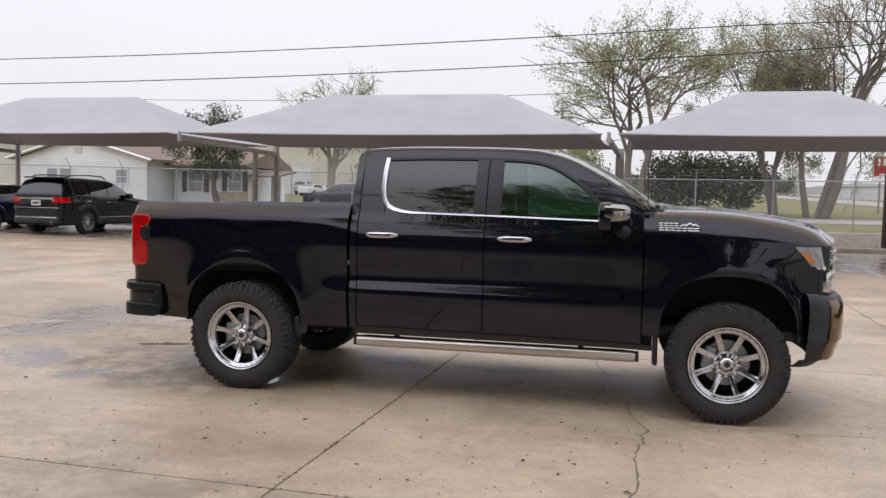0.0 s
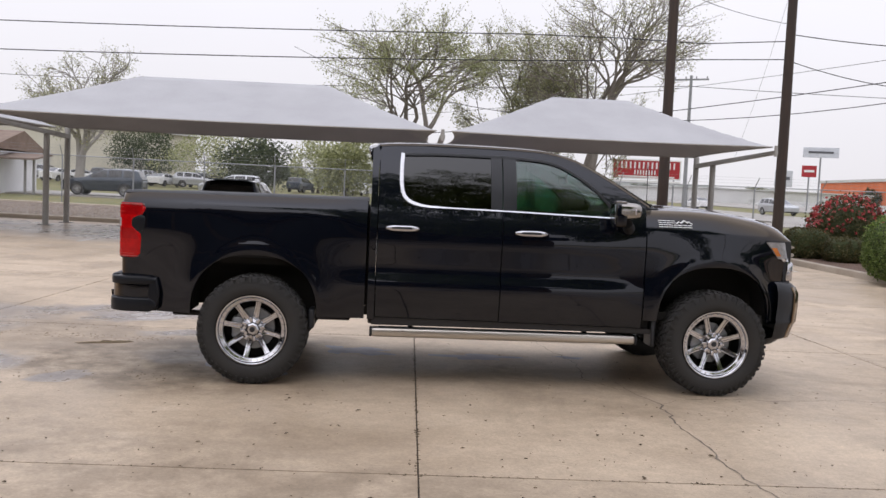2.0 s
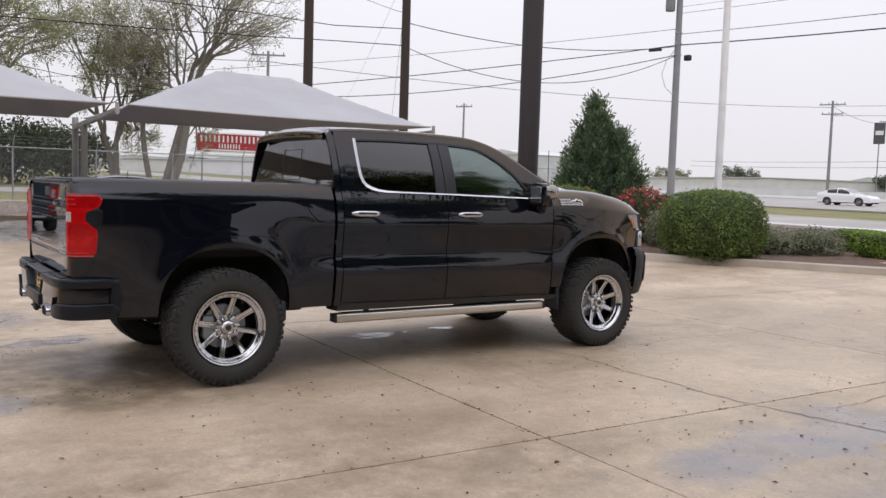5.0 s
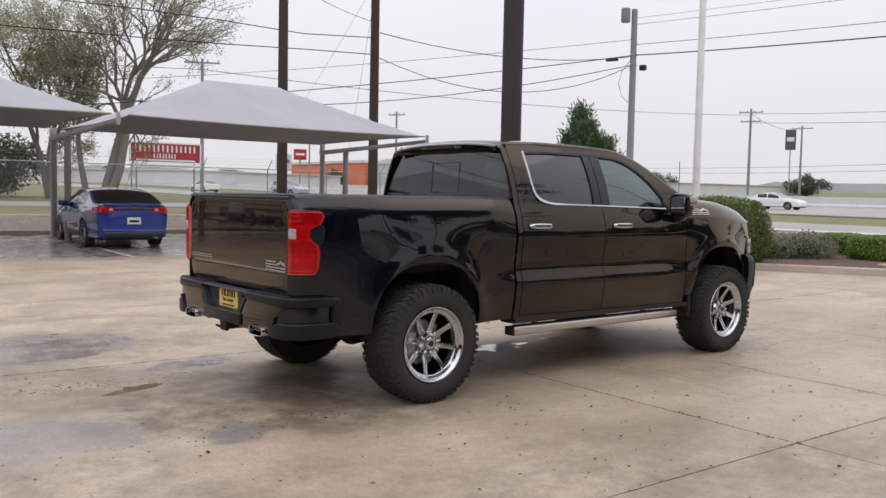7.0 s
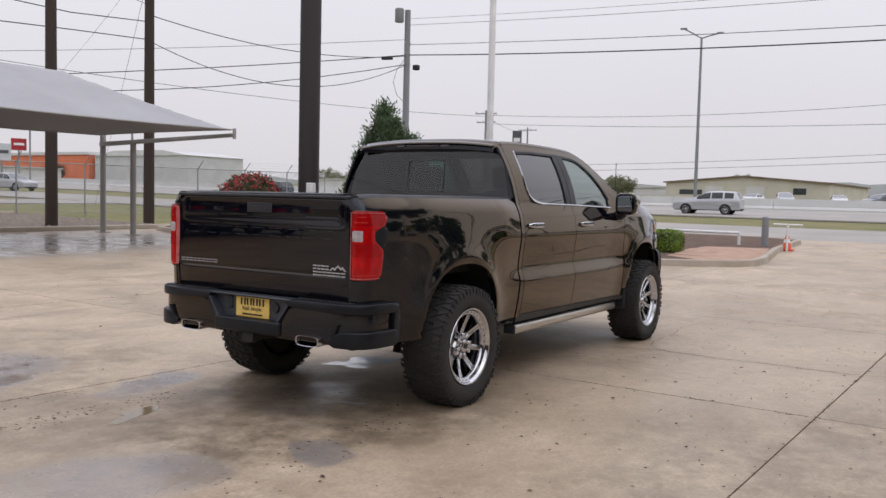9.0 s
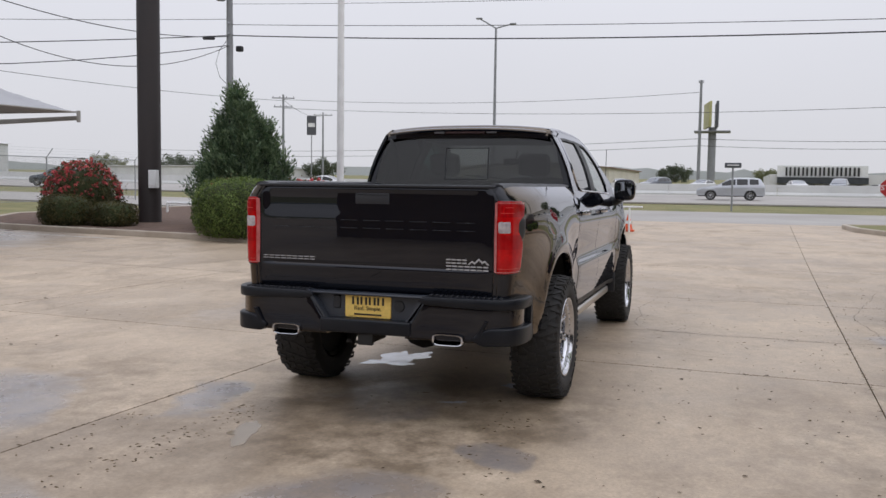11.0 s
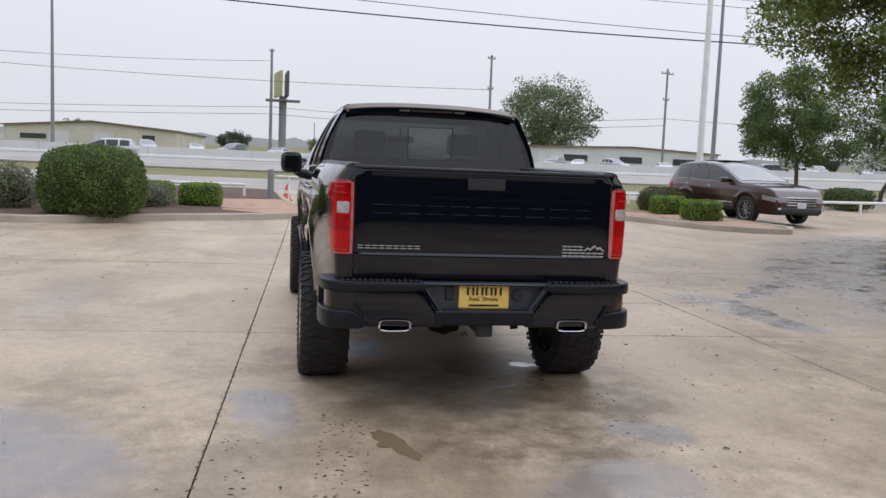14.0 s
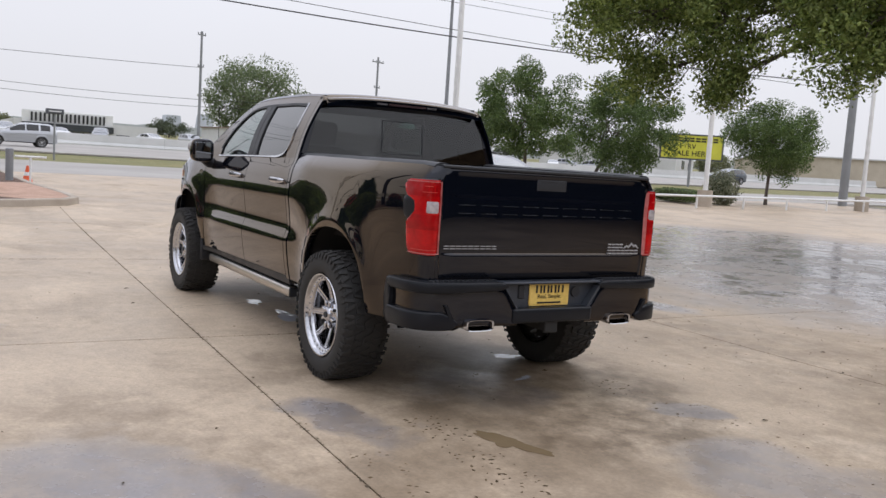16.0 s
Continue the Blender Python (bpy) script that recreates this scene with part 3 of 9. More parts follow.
# tailgate
tg = lin([0.80, 0.83, 0.85, 0.955, 0.963, 0.972, 0.985, 1.12, 1.250, 1.262, 1.276, 1.292, 1.31, 1.33, 1.345, 1.40, 1.425, 1.440, 1.452, 1.462],
         [-1.036, -1.049, -1.054, -1.060, -1.058, -1.050, -1.0565, -1.0575, -1.0574, -1.0571, -1.0564, -1.0550, -1.0532, -1.0518, -1.0511, -1.0510, -1.0520, -1.0532, -1.0534, -1.0420])
zs = [0.80, 0.815, 0.83, 0.85, 0.90, 0.945, 0.955, 0.960, 0.965, 0.970, 0.976, 0.985, 0.995, 1.04, 1.12, 1.20, 1.24, 1.252, 1.262, 1.269, 1.276, 1.284, 1.292, 1.30, 1.31, 1.32, 1.33, 1.34, 1.36, 1.38, 1.40, 1.415, 1.425, 1.433, 1.440, 1.448, 1.455, 1.462]
ys = [0.787, 0.782, 0.772, 0.755, 0.74, 0.70, 0.66, 0.5, 0.3, 0.1, 0.0]
ys = ys + [-v for v in reversed(ys[:-1])]
rs = []
for z in zs:
    row = []
    for y in ys:
        e = sstep(0.71, 0.765, abs(y))
        flat = lin([0.80, 0.83, 0.96, 1.42, 1.462], [-1.036, -1.049, -1.0575, -1.0565, -1.042])(z)
        x = tg(z) * (1 - e) + flat * e
        x += 0.012 * sstep(0.772, 0.787, abs(y))
        row.append((x, y, z))
    rs.append(row)
tailgate = geo("tailgate", shell(rs, lambda p: (0.05, 0, 0)), PAINT, truck, "black tailgate with a raised upper ridge and embossed lettering")
geo("tailgate_top_cap", box(-1.066, -0.985, -0.785, 0.785, 1.455, 1.474, 0.008, 2), PLASTIC, tailgate)
geo("tailgate_handle", join(box(-1.052, -1.03, -0.118, 0.118, 1.347, 1.425, 0.007, 2), box(-1.0555, -1.04, -0.10, 0.10, 1.405, 1.418, 0.004)), PLASTIC, tailgate, "black plastic release handle with a camera")


def mark(y0, y1, z0, z1, x, t=0.006, part=0.16):
    """Thin bars standing for one raised letter."""
    h = (z1 - z0) * part
    return join(*[box(x, x + t, min(y0, y1), max(y0, y1), z, z + h, 0.0) for z in (z0, z1 - h)])


LETTER = plain("gloss_black_letter", (0.016, 0.019, 0.025), (0.022, 0.025, 0.031), 6.0, (0.22, 0.32))
for i in range(9):
    ya = 0.665 - i * 0.152
    geo("raised_letter", mark(ya, ya - 0.112, 1.200, 1.252, -1.0605, 0.010, 0.07), LETTER, tailgate)
for i in range(9):
    ya = 0.752 - i * 0.0415
    geo("badge_bar", mark(ya, ya - 0.032, 0.994, 1.014, -1.0610, 0.016, 0.24), BADGE, tailgate)


def range_badge(w):
    """Two rows of small bars under a jagged peak line, w wide, in (along, up)."""
    peaks = [(0.50, .50), (0.60, .80), (0.66, .68), (0.76, 1.0), (0.84, .76), (0.90, .86), (1.0, .50), (0.955, .50), (0.895, .70), (0.84, .58), (0.76, .84), (0.665, .52), (0.60, .66), (0.545, .50)]
    blocks = []
    for count, step, wid, z0 in ((4, 0.125, 0.100, .52), (7, 0.143, 0.118, .0)):
        for i in range(count):
            a, b = i * step, i * step + wid
            blocks += [(a, b, z0, z0 + .11), (a, b, z0 + .26, z0 + .37)]
    return [(a * w, b * w * .28) for a, b in peaks], [(a * w, b * w, c * w * .28, d * w * .28) for a, b, c, d in blocks]


def badge_rear(name, y0, z0, w):
    poly, blocks = range_badge(w)
    vf = join(prism([(y0 - p, z0 + q) for p, q in poly], -1.0610, -1.045, "x"), *[box(-1.0610, -1.045, y0 - b, y0 - a, z0 + c, z0 + d, 0.0) for a, b, c, d in blocks])
    geo(name, vf, BADGE, tailgate, "small chrome trim badge with a mountain outline", 0)


badge_rear("trim_badge", -0.487, 0.967, 0.268)


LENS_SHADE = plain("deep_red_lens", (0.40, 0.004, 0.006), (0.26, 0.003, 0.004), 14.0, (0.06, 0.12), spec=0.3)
LENS_LINE = plain("bright_red_lens_line", (0.62, 0.07, 0.06), None, 9.0, (0.1, 0.2))
LENS_EDGE = plain("pale_lens_edge", (0.55, 0.18, 0.17), (0.42, 0.09, 0.085), 20.0, (0.1, 0.2), coat=0.5)
# tail lamps, wrapped round the corners
path = [(-1.052, 0.797), (-1.058, 0.825), (-1.058, 0.842), (-1.051, 0.858), (-1.034, 0.871), (-1.00, 0.883), (-0.96, 0.892), (-0.92, 0.900), (-0.88, 0.907), (-0.83, 0.915)]
cum = [0.0]
for p, q in zip(path, path[1:]):
    cum.append(cum[-1] + math.dist(p, q))


def on_path(s):
    return float(np.interp(s, cum, [p[0] for p in path])), float(np.interp(s, cum, [p[1] for p in path]))


front_edge = lin([0.955, 0.99, 1.125, 1.160, 1.195, 1.25, 1.272, 1.295, 1.36, 1.385], [0.210, 0.228, 0.236, 0.220, 0.170, 0.165, 0.185, 0.250, 0.268, 0.245])


def lamp_rows(z0, z1, s0, s1, out, n=14, m=12, ring=front_edge, soft=1.0):
    rs = []
    for z in spread(z0, z1, n):
        edge = soft * 0.007 * (1 - min(1.0, min(z - z0, z1 - z) / 0.010))
        lean = body_y(-1.0, z) - body_y(-1.0, 1.1)
        row = []
        for k in spread(0, 1, m):
            s = s0 + (ring(z) * s1 - s0) * k
            x, y = on_path(s)
            tx, ty = on_path(s + 0.004)
            nx, ny = -(ty - y), (tx - x)
            q = math.hypot(nx, ny) or 1
            o = out - edge - soft * 0.006 * (1 - min(1.0, min(k, 1 - k) / 0.05))
            row.append((x + nx / q * o, y + ny / q * o + lean * min(1, max(0, (y - 0.85) / 0.06)), z))
        rs.append(row)
    return shell(rs, lambda p: (0.02, -0.02, 0))


for side in (1, -1):
    vf = lamp_rows(0.957, 1.383, 0.0, 1.0, 0.016)
    lamp = geo("tail_lamp", vf if side > 0 else flipped(vf), REDLENS, truck, "red tail lamp lens with a clear reversing window")
    vf = lamp_rows(1.196, 1.262, 0.016, 0.44, 0.0185, 6, 6, soft=0.3)
    geo("reversing_lamp", vf if side > 0 else flipped(vf), WHITELENS, lamp)
    for z0, z1, s0, k in ((1.312, 1.316, 0.03, 0.40), (1.345, 1.349, 0.05, 0.34), (0.985, 0.988, 0.02, 0.80)):
        vf = lamp_rows(z0, z1, s0, k, 0.0185, 2, 6, soft=0.0)
        geo("lamp_guide", vf if side > 0 else flipped(vf), LENS_LINE, lamp)
    vf = lamp_rows(1.226, 1.231, 0.018, 0.43, 0.0195, 2, 6, soft=0.3)
    geo("reversing_bar", vf if side > 0 else flipped(vf), BADGE, lamp)
    for z0, z1, s0, k in ((1.290, 1.365, 0.012, 0.92), (1.10, 1.185, 0.012, 0.90)):
        vf = lamp_rows(z0, z1, s0, k, 0.0168, 6, 12, soft=0.0)
        geo("lamp_shade", vf if side > 0 else flipped(vf), LENS_SHADE, lamp)
    for z0, z1, s0, k in ((0.963, 0.968, 0.004, 0.97), (0.963, 1.376, 0.003, 0.03), (1.371, 1.375, 0.004, 0.97)):
        vf = lamp_rows(z0, z1, s0, k, 0.0172, 6, 8, soft=0.0)
        geo("lens_edge", vf if side > 0 else flipped(vf), LENS_EDGE, lamp)
    vf = lamp_rows(0.949, 0.962, 0.0, 1.01, 0.012, 2, 8)
    geo("lamp_rim", vf if side > 0 else flipped(vf), PLASTIC, lamp)
    vf = lamp_rows(1.372, 1.389, 0.0, 1.01, 0.010, 2, 8)
    geo("lamp_rim", vf if side > 0 else flipped(vf), PLASTIC, lamp)
    vf = lamp_rows(1.150, 1.298, 0.12, 1.0, 0.0145, 8, 6, lin([1.15, 1.19, 1.26, 1.298], [0.235, 0.262, 0.270, 0.25]), soft=0.8)
    geo("lamp_notch", vf if side > 0 else flipped(vf), SATIN, lamp)

# cab sides
belt = lin([0.88, 1.2, 1.6, 2.0, 2.8, 3.2], [1.452, 1.448, 1.441, 1.436, 1.420, 1.412])


def cab_y(x, z):
    b = belt(x)
    if z <= b - 0.02:
        return body_y(x, z)
    k = (z - b + 0.02) / (1.955 - b)
    front = 0.10 * sstep(2.3, 3.3, x)
    return body_y(x, b - 0.02) * (1 - k) + 0.697 * k + 0.028 * math.sin(math.pi * min(1, k)) - front * 0.25 * k


rdrop = lambda x: 0.055 * (1 - sstep(0.86, 0.95, x))
roof_line = curve([0.885, 1.1, 1.5, 1.9, 2.2, 2.37, 2.55, 2.70, 2.87, 3.03, 3.18], [1.940, 1.958, 1.968, 1.966, 1.958, 1.942, 1.895, 1.826, 1.728, 1.628, 1.530])
low_door = lambda x: 0.555 - 0.010 * (x - 1.0)
both("rear_door", side_panel(spread(0.955, 1.952, 16), low_door, belt, 22, cab_y), PAINT)
both("front_door", side_panel(spread(1.960, 3.135, 18), low_door, belt, 22, cab_y), PAINT)
both("cab_corner", side_panel([0.892, 0.905, 0.92, 0.947], lambda x: 0.53, lambda x: roof_line(x) - rdrop(x) - 0.006, 40, cab_y), PAINT)
both("rocker", box(0.90, 3.22, 0.76, 0.885, 0.49, 0.68, 0.01), UNDER)
both("sill", side_panel(spread(0.93, 3.22, 12), lambda x: 0.485, lambda x: low_door(x) - 0.008, 5, lambda x, z: body_y(x, z) - 0.012), PLASTIC)
win_top = curve([0.9, 1.16, 1.5, 1.85, 2.08, 2.37, 2.55, 2.70, 2.80, 2.87], [1.870, 1.876, 1.888, 1.888, 1.884, 1.856, 1.775, 1.672, 1.575, 1.490])
both("door_frame_top", side_panel(spread(0.955, 2.87, 40), win_top, lambda x: roof_line(x) - 0.022, 6, cab_y), PAINT)
both("roof_side_rail", side_panel(spread(0.892, 3.17, 44), lambda x: roof_line(x) - rdrop(x) - 0.018, lambda x: roof_line(x) - rdrop(x), 4, lambda x, z: cab_y(x, z) - 0.6 * max(0.0, z - roof_line(x) + rdrop(x) + 0.018)), PAINT)
both("pillar", side_panel(spread(0.955, 1.15, 6), belt, lambda x: win_top(x) + 0.001, 12, cab_y), PAINT)
both("pillar", side_panel(spread(1.862, 1.952, 3), belt, lambda x: win_top(x) + 0.001, 12, cab_y), PLASTIC)
both("pillar", side_panel(spread(1.960, 2.070, 3), belt, lambda x: win_top(x) + 0.001, 12, cab_y), PLASTIC)
both("pillar", side_panel(spread(2.84, 3.135, 8), belt, lambda x: max(belt(x) + 0.004, roof_line(x) - 0.022), 10, cab_y), PAINT)
both("rear_side_window", side_panel(spread(1.14, 1.87, 14), lambda x: belt(x) - 0.01, lambda x: win_top(x) + 0.006, 8, lambda x, z: cab_y(x, z) - 0.012, 0.005), GLASS_DARK, label="dark privacy glass")
both("front_side_window", side_panel(spread(2.06, 2.86, 16), lambda x: belt(x) - 0.01, lambda x: win_top(x) + 0.006, 8, lambda x, z: cab_y(x, z) - 0.012, 0.005), GLASS_GREEN, label="lightly tinted green glass")


def ribbon(points, w, out):
    """A raised strip along (x, z) points on the cab's side."""
    rs = [[], [], [], []]
    for i, (x, z) in enumerate(points):
        a, b = points[max(0, i - 1)], points[min(len(points) - 1, i + 1)]
        dx, dz = b[0] - a[0], b[1] - a[1]
        q = math.hypot(dx, dz)
        nx, nz = -dz / q, dx / q
        for r, (o, e) in zip(rs, ((-0.5, 0.0), (-0.3, out * 0.5), (0.42, out), (0.5, 0.0))):
            ww = w(i) if callable(w) else w
            px, pz = x + nx * ww * o, z + nz * ww * o
            r.append((px, cab_y(px, pz) + e, pz))
    return shell(rs, lambda p: (0, -0.01, 0))


pts = [(x, belt(x) + 0.008) for x in spread(2.86, 1.45, 24)] + [(1.37, 1.453), (1.295, 1.461), (1.23, 1.476), (1.185, 1.498), (1.155, 1.53), (1.138, 1.575), (1.130, 1.64), (1.128, 1.72), (1.130, 1.80), (1.136, 1.882)]
both("window_chrome", ribbon(pts, lambda i: 0.0125 + 0.0215 * sstep(22, 30, i), 0.010), CHROME)
both("window_seal", ribbon([(x, win_top(x) - 0.004) for x in spread(1.15, 2.86, 40)], 0.022, 0.003), PLASTIC)

for x in (1.15, 2.19):
    rs = []
    for k in spread(-1, 1, 16):
        o = 0.036 * (1 - abs(k) ** 4) + 0.004
        hh = 0.022 * (1 - 0.55 * abs(k) ** 5)
        rs.append([(x + 0.132 * k, body_y(x, 1.272) + o + 0.009 * math.cos(a), 1.272 + hh * math.sin(a)) for a in spread(0, TAU, 12)[:-1]])
    v_, f_ = sheet(rs, closed_u=True)
    both("door_handle", (v_, f_ + [tuple(range(12)), tuple(reversed(range(len(v_) - 12, len(v_))))]), CHROME, label="chrome pull handle")
    both("handle_inset", box(x - 0.085, x + 0.075, body_y(x, 1.272) + 0.046, body_y(x, 1.272) + 0.0505, 1.268, 1.283, 0.003), PLASTIC)
    both("handle_cup", moved(lathe([(0.0, 0.03), (0.004, 0.038), (0.004, 0.0)], 20), Matrix.Translation((x, body_y(x, 1.26) - 0.002, 1.262)) @ Matrix.Diagonal((1.6, 1, 0.8, 1))), PLASTIC)

# roof, windscreen, rear window
rs = []
for x in spread(0.872, 2.44, 24):
    zr = roof_line(max(0.886, x))
    edge = cab_y(x, zr) - 0.008
    drop = 0.055 * (1 - sstep(0.86, 0.95, x))
    rs.append([(x, y * edge, zr - drop + 0.034 * (1 - abs(y) ** 2.6) + (0.0 if abs(y) < 0.97 else -0.006)) for y in spread(-1, 1, 24)])
geo("roof", shell(rs, lambda p: (0, 0, -0.03)), PAINT, truck)
geo("third_brake_light", box(0.856, 0.90, -0.17, 0.17, 1.905, 1.932, 0.006), plain("smoked_brake_lens", (0.085, 0.050, 0.052), (0.060, 0.038, 0.040), 9.0, (0.08, 0.16)), truck, "smoked high brake light")
both("cargo_light", box(0.858, 0.90, 0.18, 0.27, 1.906, 1.930, 0.006), plain("clear_cargo_lens", (0.22, 0.21, 0.22), (0.16, 0.155, 0.16), 20.0, (0.1, 0.2)))
rs = []
for x, dz in ((0.93, 0.022), (0.888, 0.016), (0.858, 0.008), (0.848, -0.002), (0.852, -0.016), (0.89, -0.020)):
    rs.append([(x + 0.03 * abs(y) ** 4, y * 0.672, 1.906 + dz + 0.034 * (1 - abs(y) ** 2.6)) for y in spread(-1, 1, 24)])
geo("roof_spoiler", sheet(rs), PAINT, truck)
rs = []
for k in spread(0, 1, 10):
    row = []
    for y in spread(-1, 1, 16):
        x = 2.43 + (3.20 - 2.43) * k + 0.13 * (1 - y * y) * (0.45 + 0.55 * k)
        hw = cab_y(2.43 + 0.74 * k, roof_line(2.43 + 0.74 * k)) - 0.012
        z = roof_line(2.43 + 0.74 * k) + 0.045 * (1 - y * y) - (0.062 * (1 - y * y) * k)
        row.append((x, y * hw, z))
    rs.append(row)
geo("windscreen", shell(rs, lambda p: (-0.004, 0, -0.004)), GLASS_CLEAR, truck, "clear laminated windscreen")
rear_x = lin([1.44, 1.94], [0.905, 0.945])
panes = (((-1.0, -0.186), (1.462, 1.872), GLASS_REAR), ((0.186, 1.0), (1.462, 1.872), GLASS_REAR), ((-0.186, 0.186), (1.462, 1.53), GLASS_REAR), ((-0.186, 0.186), (1.788, 1.872), GLASS_REAR), ((-0.186, 0.186), (1.53, 1.788), GLASS_SLIDE))
for (ya, yb), (za, zb), gm in panes:
    rs = []
    for z in spread(za, zb, 4):
        w_ = 0.838 - 0.26 * (z - 1.46)
        rs.append([(rear_x(z), y, z) for y in spread(max(ya, -w_), min(yb, w_), 6)])
    geo("rear_window" if gm is GLASS_REAR else "sliding_pane", shell(rs, lambda p: (0.005, 0, 0)), gm, truck, "tinted rear window glass" if gm is GLASS_REAR else "lighter sliding centre pane")
fr = []
for y0, y1, z0, z1 in ((0.180, 0.187, 1.528, 1.792), (-0.187, -0.180, 1.528, 1.792), (-0.18, 0.18, 1.786, 1.792), (-0.18, 0.18, 1.528, 1.533)):
    fr.append(shell([[(rear_x(z) - 0.003, y, z) for y in (y0, y1)] for z in spread(z0, z1, 4)], lambda p: (0.011, 0, 0)))
geo("slider_frame", join(*fr), PLASTIC, truck)
rs = [[(rear_x(z) + dx, y * (cab_y(0.9, z) - 0.01), z) for y in spread(-1, 1, 10)] for z, dx in ((1.868, 0.0), (1.90, -0.006), (1.945, -0.004))]
geo("rear_window_header", shell(rs, lambda p: (0.03, 0, 0)), PLASTIC, truck)
rs = [[(rear_x(z), y * (cab_y(0.9, z) - 0.01), z) for y in spread(-1, 1, 10)] for z in (0.62, 1.0, 1.40, 1.466)]
geo("cab_back_wall", shell(rs, lambda p: (0.03, 0, 0)), PAINT, truck)
rs = [[(rear_x(z) - 0.002, (0.838 - 0.26 * (z - 1.46)) - 0.008 + k * (cab_y(0.9, z) - (0.838 - 0.26 * (z - 1.46)) + 0.004), z) for k in spread(0, 1, 3)] for z in spread(1.45, 1.93, 8)]
both("rear_pillar_trim", shell(rs, lambda p: (0.02, 0, 0)), PAINT)

# front wings, bonnet, nose
hood_edge = curve([3.1, 3.5, 3.9, 4.2, 4.36, 4.45], [1.338, 1.330, 1.312, 1.288, 1.268, 1.255])
hood_top = curve([3.1, 3.45, 3.79, 4.05, 4.2, 4.30, 4.36, 4.42], [1.512, 1.514, 1.500, 1.466, 1.434, 1.395, 1.352, 1.30])
low_wing = lambda x: arch(x, WB, 0.485, 0.60, 1.062)
both("front_wing", side_panel(columns(3.145, 4.40, WB, 0.485, 22), low_wing, hood_edge, 20, body_y), PAINT)
rs = []
for x in spread(3.12, 4.42, 26):
    e, t = hood_edge(x), hood_top(x)
    w = body_y(x, e) - 0.002
    half = [(w, e + 0.005), (w - 0.012, e + 0.035), (w - 0.045, e + 0.42 * (t - e) + 0.02), (w - 0.085, e + 0.75 * (t - e) + 0.01), (w - 0.125, t - 0.012), (w - 0.17, t), (w - 0.26, t + 0.006), (0.50, t + 0.018), (0.42, t + 0.030), (0.2, t + 0.036), (0.0, t + 0.038)]
    nosex = 0.16 * sstep(3.9, 4.42, x)
    row = [(x + nosex * (1 - (y / w) ** 2), y, z) for y, z in half]
    rs.append(row + [(a, -b, c) for a, b, c in reversed(row[:-1])])
geo("bonnet", shell(rs, lambda p: (0, 0, -0.025)), PAINT, truck, "black bonnet with high shoulders reflecting the sky")
geo("cowl", box(3.10, 3.28, -0.80, 0.80, 1.46, 1.525, 0.01), PLASTIC, truck)
for y0, y1 in ((-0.72, 0.0), (0.0, 0.70)):
    geo("wiper", join(tube([(3.22, y0 + 0.06, 1.545), (3.15, (y0 + y1) / 2, 1.575), (3.10, y1 - 0.02, 1.60)], 0.008, 6), box(3.17, 3.25, y0, y0 + 0.12, 1.525, 1.556, 0.008)), PLASTIC, truck)
shoulder = lin([1.368, 1.43, 1.478], [0.951, 0.916, 0.872])
poly, blocks = range_badge(0.285)
vf = join(prism([(3.24 + p, 1.372 + q * 0.8) for p, q in poly], 0.0, 1.0), *[box(3.24 + a, 3.24 + b, 0.0, 1.0, 1.372 + c * 0.8, 1.372 + d * 0.8) for a, b, c, d in blocks])
both("trim_badge", ([(x, shoulder(z) + (0.007 if y > 0.5 else -0.012), z) for x, y, z in vf[0]], vf[1]), WHITE, label="small white trim badge with a mountain outline", smooth=0)
both("antenna_base", tube([(3.16, 0.84, 1.50), (3.15, 0.845, 1.88)], 0.0035, 5), PLASTIC)

rs = [[(4.405 + 0.16 * (1 - (y / 0.9) ** 2) + dx, y, z) for y in spread(-0.86, 0.86, 20)] for z, dx in ((0.86, -0.02), (0.92, 0.0), (1.27, -0.005), (1.29, -0.03))]
grille = geo("grille", shell(rs, lambda p: (-0.06, 0, 0)), PLASTIC, truck, "dark grille with chrome cross bars")
for z, h in ((0.98, 0.028), (1.08, 0.05), (1.18, 0.03), (1.245, 0.02)):
    rs = [[(4.417 + 0.16 * (1 - (y / 0.9) ** 2) + dx, y, z + dz) for y in spread(-0.84, 0.84, 20)] for dz, dx in ((-h / 2, 0.0), (-h / 4, 0.014), (h / 4, 0.014), (h / 2, 0.0))]
    geo("grille_bar", shell(rs, lambda p: (-0.02, 0, 0)), BRUSHED, grille)
for side in (1, -1):
    rs = []
    for z in spread(1.145, 1.282, 6):
        k = (z - 1.145) / 0.137
        x0 = 4.30 - 0.115 * k
        rs.append([(x0 + (4.47 - x0) * j, body_y(min(4.38, x0 + (4.38 - x0) * j), 1.2) + 0.004 - 0.13 * max(0, j - 0.35) ** 2 / 0.42, z) for j in spread(0, 1, 10)])
    vf = shell(rs, lambda p: (-0.03, -0.03, 0))
    hl = geo("headlamp", vf if side > 0 else flipped(vf), HEADLENS, truck, "clear headlamp with an amber side marker")
    vf = shell([[(x, y + 0.006, z) for x, y, z in r[:3]] for r in rs[1:5]], lambda p: (0, -0.01, 0))
    geo("marker_lamp", vf if side > 0 else flipped(vf), AMBER, hl)
    vf = shell([[(x + 0.004, y + 0.006, z - 0.02) for x, y, z in r[2:]] for r in rs[0:2]], lambda p: (0, -0.01, 0))
    geo("lamp_chrome", vf if side > 0 else flipped(vf), CHROME, hl)
    vf = box(4.38, 4.44, 0.80, 0.868, 0.96, 1.12, 0.012, 2)
    geo("daytime_lamp", vf if side > 0 else flipped(vf), CHROME, hl)

